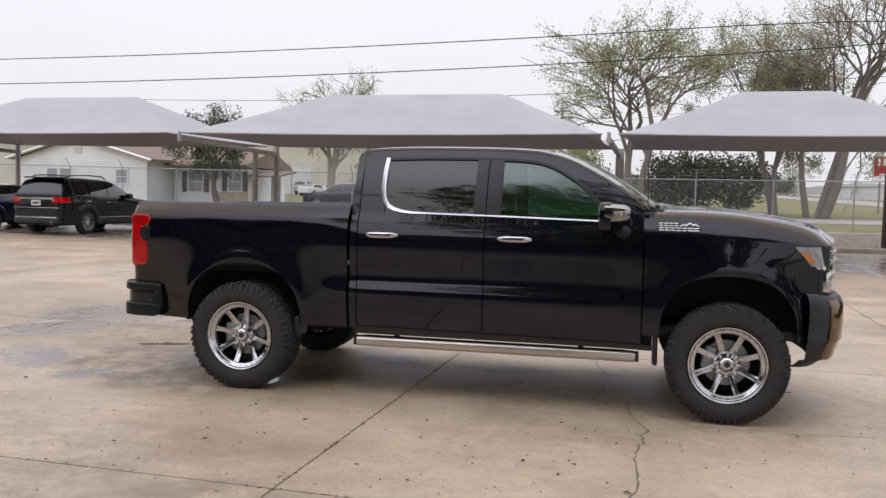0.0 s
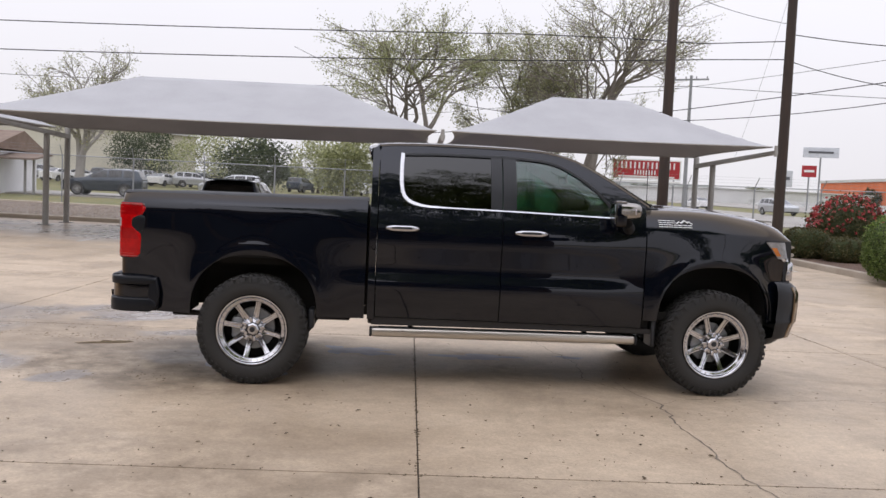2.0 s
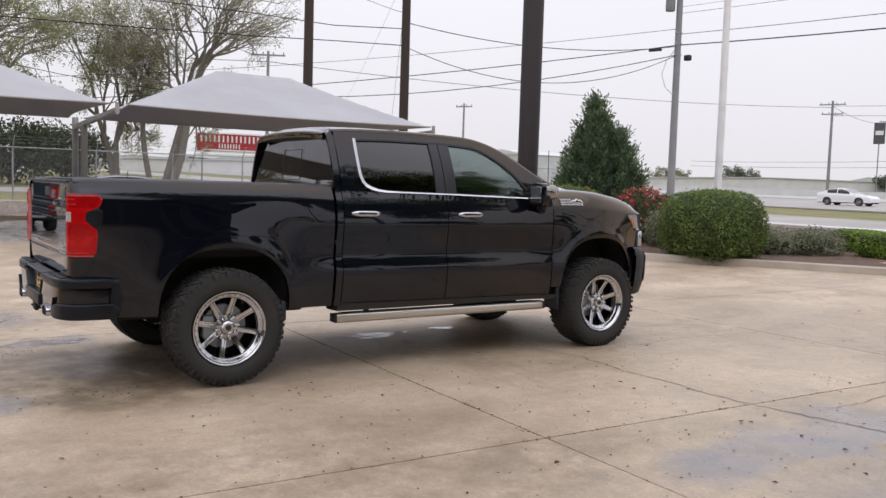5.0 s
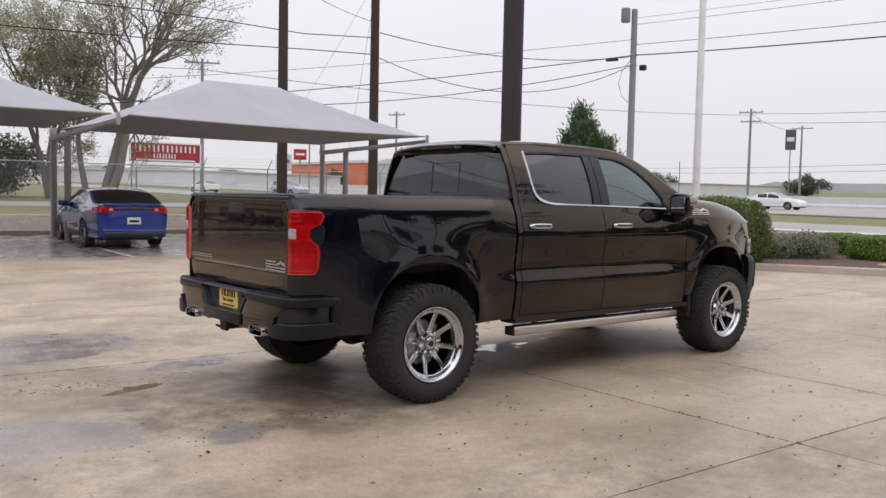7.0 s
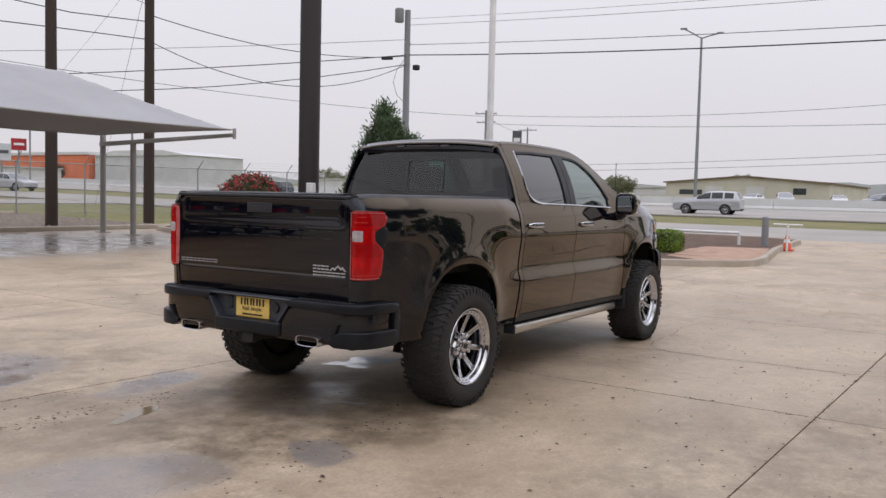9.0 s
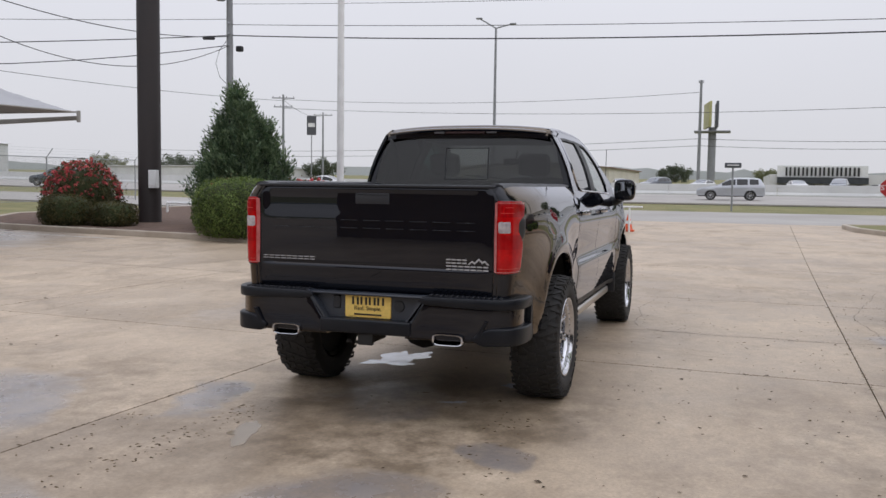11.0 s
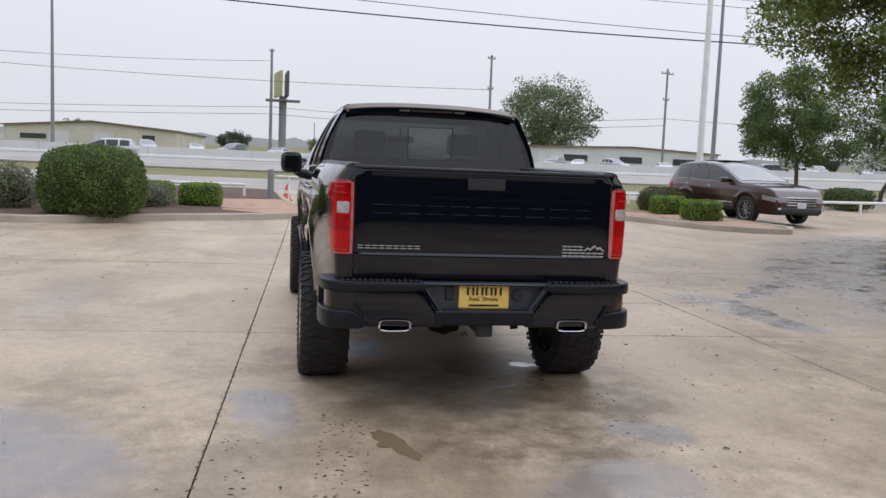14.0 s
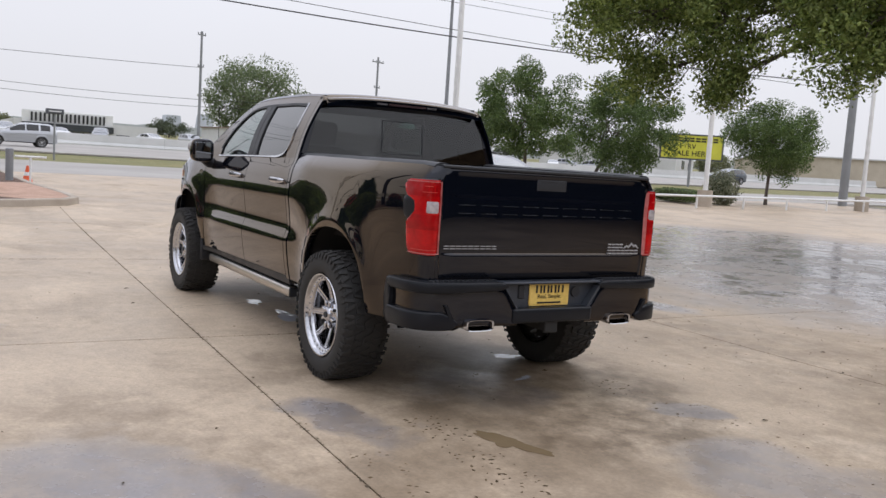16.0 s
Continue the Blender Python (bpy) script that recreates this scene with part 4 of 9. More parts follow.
fb = [(4.335, 0.945), (4.37, 0.940), (4.42, 0.922), (4.475, 0.87), (4.53, 0.74), (4.585, 0.5), (4.61, 0.25), (4.62, 0.0)]
fb = fb + [(x, -y) for x, y in reversed(fb[:-1])]
rs = [[(x + dx * (0.3 + 0.7 * min(1, (x - 4.33) / 0.12)), y * s, z) for x, y in fb] for z, dx, s in ((0.475, -0.065, 0.960), (0.495, -0.035, 0.978), (0.60, -0.008, 0.990), (0.622, 0.006, 0.996), (0.640, 0.0, 0.990), (0.75, 0.014, 1.0), (0.86, 0.012, 1.0), (0.93, -0.02, 0.985), (0.955, -0.06, 0.96))]
fbump = geo("front_bumper", shell(rs, lambda p: (-0.05, 0, 0)), PLASTIC, truck, "black front bumper with a chrome corner")
rs = [[(x + dx, y * s, z) for x, y in fb[1:-1]] for z, dx, s in ((0.415, -0.15, 0.90), (0.44, -0.12, 0.93), (0.478, -0.085, 0.95))]
geo("front_valance", shell(rs, lambda p: (-0.04, 0, 0)), PLASTIC, fbump)
for sl in (slice(2, 6), slice(-6, -2)):
    rs = [[(x + dx + 0.012, y * s * 1.004, z) for x, y in fb[sl]] for z, dx, s in ((0.485, -0.045, 0.975), (0.60, -0.010, 0.990), (0.622, 0.006, 0.996), (0.75, 0.014, 1.0), (0.86, 0.012, 1.0), (0.915, -0.012, 0.988))]
    geo("bumper_corner", shell(rs, lambda p: (-0.01, 0, 0)), BROWN_CHROME, fbump, "reflective bumper corner, the ground's brown put into its colour")

# mirrors
CAP_CHROME = plain("dim_chrome_cap", (0.34, 0.32, 0.30), (0.28, 0.26, 0.245), 4.0, (0.10, 0.18), metal=1.0)
rs = []
for k, (x, sx, sz) in enumerate(((2.815, 0.7, 0.8), (2.821, 0.93, 0.96), (2.835, 1.0, 1.0), (2.90, 0.99, 0.99), (2.97, 0.92, 0.93), (3.01, 0.78, 0.80), (3.03, 0.45, 0.5))):
    rs.append([(x, 1.078 + sx * 0.104 * math.copysign(abs(math.cos(a)) ** 0.55, math.cos(a)), 1.462 + sz * 0.108 * math.copysign(abs(math.sin(a)) ** 0.55, math.sin(a))) for a in spread(0, TAU, 24)[:-1]])
v, f = sheet(rs[:4], closed_u=True)
mv = (v, f + [tuple(range(24)), tuple(reversed(range(len(v) - 24, len(v))))])
v, f = sheet([[(x + 0.004, y, z) for x, y, z in r] for r in [[(2.850, y, z) for x, y, z in rs[3]]] + rs[3:]], closed_u=True)
cap_v = ([(x, 1.078 + (y - 1.078) * 1.02, 1.488 + (z - 1.462) * 0.66) for x, y, z in v], f + [tuple(range(24)), tuple(reversed(range(len(v) - 24, len(v))))])
for side in (1, -1):
    mir = geo("door_mirror", mv if side > 0 else flipped(mv), PAINT, truck, "black door mirror with an indicator strip")
    vf = join(tube([(3.0, 0.90, 1.350), (2.985, 0.97, 1.345), (2.95, 1.04, 1.385)], [0.055, 0.048, 0.040], 10))
    geo("mirror_arm", vf if side > 0 else flipped(vf), PLASTIC, mir)
    geo("mirror_cap", cap_v if side > 0 else flipped(cap_v), CAP_CHROME, mir, "dim chrome mirror cap")
    vf = box(2.965, 2.978, 1.162, 1.181, 1.462, 1.508, 0.004)
    geo("indicator", vf if side > 0 else flipped(vf), WHITELENS, mir)
    vf = box(2.8115, 2.816, 1.006, 1.150, 1.390, 1.536, 0.002)
    geo("mirror_glass", vf if side > 0 else flipped(vf), MIRROR, mir)

# side steps, liners, chassis
for side in (1, -1):
    vf = join(box(0.93, 3.115, 0.800, 0.905, 0.385, 0.462, 0.024, 3))
    st = geo("side_step", vf if side > 0 else flipped(vf), BRUSHED, truck, "polished metal side step")
    vf = join(*[box(0.99, 3.04, 0.808 + i * 0.018, 0.817 + i * 0.018, 0.458, 0.4635, 0.002) for i in range(5)])
    geo("step_tread", vf if side > 0 else flipped(vf), PLASTIC, st)
    for x0 in (0.916, 3.108):
        vf = box(x0, x0 + 0.022, 0.800, 0.903, 0.388, 0.460, 0.010, 2)
        geo("step_end_cap", vf if side > 0 else flipped(vf), PLASTIC, st)
    for x0 in (1.25, 2.7):
        vf = tube([(x0, 0.60, 0.56), (x0, 0.76, 0.50), (x0, 0.85, 0.43)], 0.022, 8)
        geo("step_bracket", vf if side > 0 else flipped(vf), UNDER, st)
for xc, a, base, top in ((0.0, 0.515, 0.535, 1.04), (WB, 0.505, 0.62, 1.082)):
    xs = [xc - a * math.cos(math.pi * i / 24) for i in range(25)]
    rs = [[(x, y, arch(x, xc, a, base, top) + 0.004) for x in xs] for y in (0.50, 0.72, 0.925)]
    both("wheel_liner", shell(rs, lambda p: (0, 0, 0.012)), UNDER)
    rs2 = [[(x, body_y(x, arch(x, xc, a - 0.02, base, top - 0.02)) + o, arch(x, xc, a - 0.02, base, top - 0.02) + dz) for x in xs[0:25]] for o, dz in ((-0.03, -0.002), (-0.006, -0.004), (-0.002, 0.004), (-0.003, 0.014))]
    both("arch_moulding", shell(rs2, lambda p: (0, -0.012, 0.0)), PAINT)
geo("chassis_frame", join(box(-1.0, 4.3, 0.38, 0.46, 0.58, 0.74, 0.01), box(-1.0, 4.3, -0.46, -0.38, 0.58, 0.74, 0.01), box(-0.95, 0.9, -0.8, 0.8, 0.93, 0.98), box(0.9, 4.2, -0.86, 0.86, 0.60, 0.66), *[box(x, x + 0.08, -0.46, 0.46, 0.62, 0.72) for x in (-0.9, 0.6, 1.6, 2.6, 3.4)]), UNDER, truck)
geo("engine_bay", box(3.2, 4.30, -0.52, 0.52, 0.60, 1.28), UNDER, truck)
geo("rear_axle", join(tube([(0, -0.78, WR), (0, 0.78, WR)], 0.045, 12), moved(lathe([(-0.14, 0.06), (-0.1, 0.13), (0.0, 0.16), (0.1, 0.13), (0.14, 0.06)], 16, "y"), Matrix.Translation((0, 0.02, WR)))), UNDER, truck)
geo("front_axle", join(tube([(WB, -0.78, WR), (WB, 0.78, WR)], 0.05, 10), box(WB - 0.25, WB + 0.25, -0.45, 0.45, 0.40, 0.58, 0.03)), UNDER, truck)
both("leaf_spring", box(-0.70, 0.75, 0.56, 0.63, 0.47, 0.51, 0.01), UNDER)
both("shock_absorber", tube([(-0.12, 0.48, 0.34), (0.10, 0.44, 0.90)], 0.03, 8), UNDER)
both("inner_wing", box(-0.54, 0.54, 0.485, 0.505, 0.56, 1.03), UNDER)
both("inner_wing", box(WB - 0.53, WB + 0.53, 0.505, 0.525, 0.62, 1.10), UNDER)
geo("exhaust_pipe", tube([(2.6, -0.30, 0.52), (0.7, -0.32, 0.52), (0.3, -0.34, 0.62), (-0.3, -0.36, 0.62), (-0.7, -0.42, 0.56), (-1.0, -0.53, 0.555)], 0.04, 10), UNDER, truck)
geo("spare_wheel", moved(lathe([(0.10, 0.0), (0.10, 0.30), (0.06, 0.36), (-0.06, 0.36), (-0.10, 0.30), (-0.10, 0.0)], 24, "z"), Matrix.Translation((-0.52, 0, 0.67))), TYRE, truck)
both("mud_guard", box(0.43, 0.475, 0.76, 0.955, 0.44, 0.60, 0.012), PLASTIC)
both("mud_guard", join(box(3.225, 3.262, 0.76, 0.955, 0.38, 0.66, 0.012)), PLASTIC)

# rear bumper
BX = curve([0.0, 0.10, 0.25, 0.36, 0.43, 0.50, 0.60, 0.75, 0.95, 1.30], [-0.735, -0.83, -0.975, -1.06, -1.105, -1.130, -1.146, -1.153, -1.157, -1.16])
BY = curve([0.0, 0.10, 0.25, 0.36, 0.43, 0.50, 0.60, 0.75, 0.95, 1.30], [0.948, 0.956, 0.948, 0.918, 0.872, 0.806, 0.705, 0.555, 0.355, 0.005])


def bumper_band(s0, s1, n, low, high, out, depth, taper=0.0, sharp=0.4):
    """A rounded bar along the bumper's plan line; low, high and out may vary along it."""
    rs = []
    for s in spread(s0, s1, n):
        x, y = BX(s), BY(s)
        tx, ty = BX(s + 0.01) - BX(s - 0.01), BY(s + 0.01) - BY(s - 0.01)
        if tx == 0 and ty == 0:
            tx, ty = 0.0, -1.0
        q = math.hypot(tx, ty)
        nx, ny = ty / q, -tx / q
        nx, ny = (nx, ny) if nx * (x + 0.6) + ny * y > 0 else (-nx, -ny)
        k = min(1.0, max(0.05, min(s - s0, s1 - s) / taper)) ** 0.5 if taper else 1.0
        zc, hh, o = (low(s) + high(s)) / 2, (high(s) - low(s)) / 2 * k, out(s)
        row = []
        for a in spread(0, TAU, 20)[:-1]:
            c, e = math.copysign(abs(math.cos(a)) ** sharp, math.cos(a)), math.copysign(abs(math.sin(a)) ** sharp, math.sin(a))
            d = o - depth / 2 + depth / 2 * c
            row.append((x + nx * d, y + ny * d, zc + hh * e))
        rs.append(row)
    v, f = sheet(rs, closed_u=True)
    return v, f + [tuple(reversed(range(20))), tuple(range(len(v) - 20, len(v)))]


bumper = geo("rear_bumper", box(-1.166, -1.06, -0.30, 0.30, 0.560, 0.650, 0.014, 3), SATIN, truck, "satin black step bumper with corner pockets and sloped plate recess")
slope = lambda s: 0.806 - 0.160 * (1 - sstep(0.27, 0.40, BY(s)))
both("bumper_face", bumper_band(0.035, 1.045, 44, lambda s: 0.545 + 0.02 * sstep(0.5, 0.2, s) if s < 0.5 else 0.545, slope, lambda s: -0.008 - 0.014 * sstep(0.50, 0.42, s) if s < 0.50 else -0.008, 0.12, sharp=0.25), PAINT, bumper, "glossy black bumper face")
both("bumper_ledge", bumper_band(0.03, 0.955, 40, lambda s: 0.745 + 0.012 * sstep(0.45, 0.9, s), lambda s: 0.812, lambda s: 0.006, 0.13, 0.06, 0.24), SATIN, bumper, "satin black upper step ledge")
both("bumper_lip", bumper_band(0.02, 0.62, 40, lambda s: 0.534, lambda s: 0.612 + 0.030 * sstep(0.62, 0.50, s) if s < 0.62 else 0.612 - 0.02 * sstep(0.62, 0.80, s), lambda s: 0.010 if s < 0.5 else 0.010 - 0.014 * sstep(0.5, 0.75, s), 0.12, 0.05, 0.22), SATIN, bumper, "satin black lower corner lip")
both("bumper_skirt", bumper_band(0.55, 1.06, 16, lambda s: 0.560, lambda s: 0.612, lambda s: -0.022, 0.10, 0.0, 0.25), SATIN, bumper)
both("bumper_end", bumper_band(0.0, 0.085, 8, lambda s: 0.545, lambda s: 0.806, lambda s: 0.004, 0.12, 0.02, 0.3), SATIN, bumper)
both("bumper_sweep", prism([(0.73, 0.585), (0.70, 0.585), (0.755, 0.68), (0.775, 0.68)], -1.150, -1.10, "x"), SATIN, bumper)
for i in range(14):
    yy = 0.40 + i * 0.033
    both("step_rib", box(BX(0.6) + 0.03, -1.07, yy, yy + 0.016, 0.808, 0.819, 0.002), PLASTIC, bumper)
geo("bumper_centre", join(box(-1.098, -1.05, -0.42, 0.42, 0.62, 0.806, 0.008), box(-1.145, -1.06, -0.40, 0.40, 0.792, 0.808, 0.006)), TRIMGREY, bumper, "blue-grey plastic number plate recess")
both("bumper_slope", prism([(0.395, 0.812), (0.275, 0.648), (0.262, 0.648), (0.375, 0.812)], -1.155, -1.09, "x"), TRIMGREY, bumper)
geo("bumper_plug", join(moved(lathe([(-0.012, 0.0), (-0.012, 0.032), (0.0, 0.036)], 20, "x"), Matrix.Translation((-1.097, -0.205, 0.735)))), PLASTIC, bumper)
geo("bumper_socket", box(-1.106, -1.09, 0.185, 0.235, 0.70, 0.785, 0.006), PLASTIC, bumper)
plate = geo("advert_plate", box(-1.106, -1.099, -0.152, 0.152, 0.655, 0.800, 0.006), PLATE_Y, truck, "yellow dealer plate with black writing")
for i in range(4):
    ya = 0.105 - i * 0.056
    geo("plate_mark", join(*[box(-1.1095, -1.1055, y_ - 0.012, y_, 0.733, 0.780) for y_ in (ya, ya - 0.032)]), INK, plate)
fo = bpy.data.curves.new("plate_words", "FONT")
fo.body, fo.size, fo.extrude, fo.align_x = "Real. Simple.", 0.036, 0.0008, "CENTER"
words = new("plate_words", fo)
words.matrix_basis = Matrix.Translation((-1.108, 0.0, 0.700)) @ Euler((radians(90), 0, radians(-90))).to_matrix().to_4x4()
words.data.materials.append(INK)
words.parent = plate
geo("plate_mark", box(-1.1085, -1.105, -0.09, 0.09, 0.668, 0.678, 0.0), INK, plate)
for side in (1, -1):
    o = [(math.copysign(abs(math.cos(a)) ** 0.5, math.cos(a)) * 0.098, math.copysign(abs(math.sin(a)) ** 0.5, math.sin(a)) * 0.034) for a in spread(0, TAU, 28)[:-1]]
    rs = [[(x, side * 0.535 + y * s, 0.560 + z * s) for y, z in o] for x, s in ((-1.0, 0.9), (-1.158, 1.0), (-1.166, 0.97), (-1.164, 0.86), (-1.05, 0.80))]
    tip = geo("exhaust_tip", sheet(rs, closed_u=True), CHROME, truck, "rectangular chrome exhaust tip")
    geo("exhaust_bore", prism([(side * 0.535 + y * 0.82, 0.560 + z * 0.82) for y, z in o], -1.06, -1.04, "x"), UNDER, tip)
geo("tow_hitch", join(box(-1.14, -0.9, -0.04, 0.04, 0.50, 0.575, 0.006), box(-1.15, -1.12, -0.05, 0.05, 0.49, 0.585, 0.006), box(-1.05, -0.98, -0.5, 0.5, 0.54, 0.60, 0.01), tube([(-1.12, 0.10, 0.50), (-1.145, 0.115, 0.515), (-1.12, 0.13, 0.50)], 0.008, 6)), UNDER, truck)

# interior
geo("cabin_floor", box(0.95, 3.1, -0.86, 0.86, 0.66, 0.72), LEATHER, truck)
rs = [[(x, y, z) for y in spread(-0.84, 0.84, 8)] for x, z in ((2.62, 0.80), (2.60, 1.18), (2.66, 1.36), (2.80, 1.43), (3.05, 1.46), (3.15, 1.47))]
geo("dashboard", shell(rs, lambda p: (0.03, 0, -0.02)), LEATHER, truck)
for x, y, w in ((1.75, 0.42, 0.27), (1.75, -0.42, 0.27)):
    geo("front_seat", join(box(x + 0.05, x + 0.60, y - w, y + w, 0.80, 0.96, 0.05, 3), moved(box(-0.09, 0.08, -w, w, 0.0, 0.64, 0.06, 3), pose(x + 0.04, y, 0.93, 0, -12, 0)), moved(box(-0.06, 0.06, -0.14, 0.14, 0.66, 0.86, 0.045, 3), pose(x + 0.02, y, 0.93, 0, -12, 0))), LEATHER, truck, "dark leather front seat with a headrest")
geo("rear_seat", join(box(1.06, 1.56, -0.72, 0.72, 0.82, 0.96, 0.04, 3), moved(box(-0.07, 0.07, -0.72, 0.72, 0.0, 0.58, 0.05, 3), pose(1.06, 0, 0.93, 0, -8, 0)), *[moved(box(-0.05, 0.05, y - 0.13, y + 0.13, 0.50, 0.60, 0.035, 3), pose(1.06, 0, 0.93, 0, -8, 0)) for y in (-0.45, 0.0, 0.45)]), LEATHER, truck, "dark leather rear bench with three headrests")
geo("steering_wheel", join(moved(lathe([(math.sin(a) * 0.016, 0.185 + math.cos(a) * 0.016) for a in spread(0, TAU, 10)], 28, "x"), pose(2.44, 0.40, 1.26, 0, 22, 0)), moved(box(-0.02, 0.02, -0.18, 0.18, -0.03, 0.03, 0.01), pose(2.44, 0.40, 1.26, 0, 22, 0))), LEATHER, truck)
geo("rear_view_mirror", join(box(2.62, 2.65, -0.13, 0.13, 1.70, 1.77, 0.015, 2), tube([(2.65, 0, 1.75), (2.70, 0, 1.84)], 0.01, 6)), LEATHER, truck)
both("door_card", side_panel(spread(0.96, 3.1, 10), lambda x: 0.68, lambda x: belt(x) - 0.01, 4, lambda x, z: body_y(x, z) - 0.045, 0.03), LEATHER)
geo("headliner", box(0.96, 2.50, -0.66, 0.66, 1.895, 1.915), LEATHER, truck)


# wheels
def wheel_mesh(parent, at):
    """One wheel, its outer face towards -y, turning about y."""
    wheel = geo("wheel", lathe([(0.135, 0.262), (0.12, 0.240), (0.02, 0.226), (-0.09, 0.222), (-0.118, 0.226), (-0.124, 0.232), (-0.128, 0.252), (-0.132, 0.256), (-0.150, 0.262), (-0.154, 0.268), (-0.154, 0.274), (-0.146, 0.279), (-0.13, 0.281), (0.135, 0.281)], 64), ALLOY, parent, "polished eight-spoke wheel", at=at)
    side = [(-0.128, 0.277), (-0.148, 0.284), (-0.158, 0.300), (-0.164, 0.330), (-0.162, 0.366), (-0.158, 0.380), (-0.150, 0.402), (-0.138, 0.418)]
    tyre = geo("tyre", lathe(side + [(-0.07, 0.423), (0.0, 0.424), (0.07, 0.423)] + [(-a, r) for a, r in reversed(side)], 72), TYRE, wheel, "chunky all-terrain tyre with raised sidewall marks")
    lugs = []
    NL = 54
    rng = np.random.default_rng(8)
    for i in range(NL):
        a0 = TAU * i / NL
        for y0, y1, off, da in ((-0.160, -0.098, 0.0, 0.068), (-0.090, -0.034, 0.5, 0.074), (-0.028, 0.028, 0.2, 0.070), (0.034, 0.090, 0.7, 0.074), (0.098, 0.160, 0.4, 0.068)):
            a = a0 + off * TAU / NL
            skew = (0.034 if y0 < 0 else -0.034) * (1.0 if i % 2 else -0.35)
            y0, y1, da = y0 + rng.uniform(-0.005, 0.008), y1 + rng.uniform(-0.008, 0.005), da * rng.uniform(0.72, 1.02)
            v = []
            for r in (0.416, WR + 0.001):
                for yy, sk in ((y0, -skew), (y1, skew)):
                    rr = r - (0.012 if abs(yy) > 0.15 and r > 0.42 else 0.0)
                    for e in (-da / 2, da / 2):
                        g = 0.9 if r > 0.42 else 1.0
                        v.append((rr * math.cos(a + e * g + sk), yy, rr * math.sin(a + e * g + sk)))
            lugs.append((v, [(0, 1, 3, 2), (4, 6, 7, 5), (0, 4, 5, 1), (2, 3, 7, 6), (0, 2, 6, 4), (1, 5, 7, 3)]))
        for yy, r0, r1 in ((-0.164, 0.384 if i % 2 else 0.374, 0.414),):
            v = []
            for q in (0.0, 0.008):
                for r in (r0, r1):
                    for e in (-0.026, 0.026):
                        v.append((r * math.cos(a0 + e), yy + 0.013 - q if r == r1 else yy + 0.004 - q, r * math.sin(a0 + e)))
            lugs.append((v, [(0, 1, 3, 2), (4, 6, 7, 5), (0, 4, 5, 1), (2, 3, 7, 6), (0, 2, 6, 4), (1, 5, 7, 3)]))
    tagged(geo("tread", join(*lugs), TYRE, tyre, smooth=0), kind="stuff")
    for i in range(8):
        rs = [[(r, -d, s * w) for s, w, d in ((-1, wb, db - 0.03), (-0.82, wb, db), (-0.42, wb, db + 0.001), (-0.30, wb, db - 0.006), (0.30, wb, db - 0.006), (0.42, wb, db + 0.001), (0.82, wb, db), (1, wb, db - 0.03))] for r, wb, db in ((0.070, 0.033, 0.062), (0.11, 0.027, 0.070), (0.16, 0.0235, 0.084), (0.205, 0.0235, 0.100), (0.226, 0.027, 0.110), (0.240, 0.036, 0.118))]
        m = Euler((0, TAU * i / 8 + 0.2, 0)).to_matrix().to_4x4()
        geo("spoke", moved(shell(rs, lambda p: (0, 0.03, 0)), m), ALLOY, wheel)
    geo("hub_cap", lathe([(-0.04, 0.096), (-0.062, 0.094), (-0.078, 0.082), (-0.086, 0.058), (-0.104, 0.050), (-0.112, 0.038), (-0.112, 0.0)], 8), CHROME, wheel, "faceted chrome centre cap", smooth=20)
    for k in range(8):
        geo("lug_nut", moved(box(0.056, 0.097, -0.104, -0.06, -0.012, 0.012, 0.004), Euler((0, TAU * (k + 0.5) / 8 + 0.2, 0)).to_matrix().to_4x4()), CHROME, wheel)
    geo("hub_badge", moved(lathe([(-0.119, 0.0), (-0.119, 0.020), (-0.112, 0.022)], 16), Matrix.Identity(4)), PLASTIC, wheel)
    geo("brake_disc", lathe([(-0.02, 0.0), (-0.02, 0.165), (0.01, 0.168), (0.01, 0.0)], 32), GALV, wheel)
    geo("brake_caliper", box(-0.17, -0.08, -0.05, 0.06, -0.08, 0.09, 0.02, 2), GALV, wheel)
    geo("wheel_back", lathe([(0.09, 0.0), (0.09, 0.236)], 32), UNDER, wheel)
    rim_bolts = [moved(lathe([(-0.153, 0.0), (-0.153, 0.005), (-0.146, 0.006)], 6), Matrix.Translation((0.242 * math.cos(TAU * k / 32), 0.022, 0.242 * math.sin(TAU * k / 32)))) for k in range(32)]
    tagged(geo("rim_bolt", join(*rim_bolts), CHROME, wheel, smooth=0), kind="stuff")
    return wheel


HUB_Y = 0.884
master = wheel_mesh(truck, pose(0, -HUB_Y, WR - 0.004))
for x, s, spin in ((WB, -1, 14), (0.0, 1, 31), (WB, 1, 5)):
    copy_thing(master, pose(x, s * HUB_Y, WR - 0.004, 0, spin, 0 if s < 0 else 180))

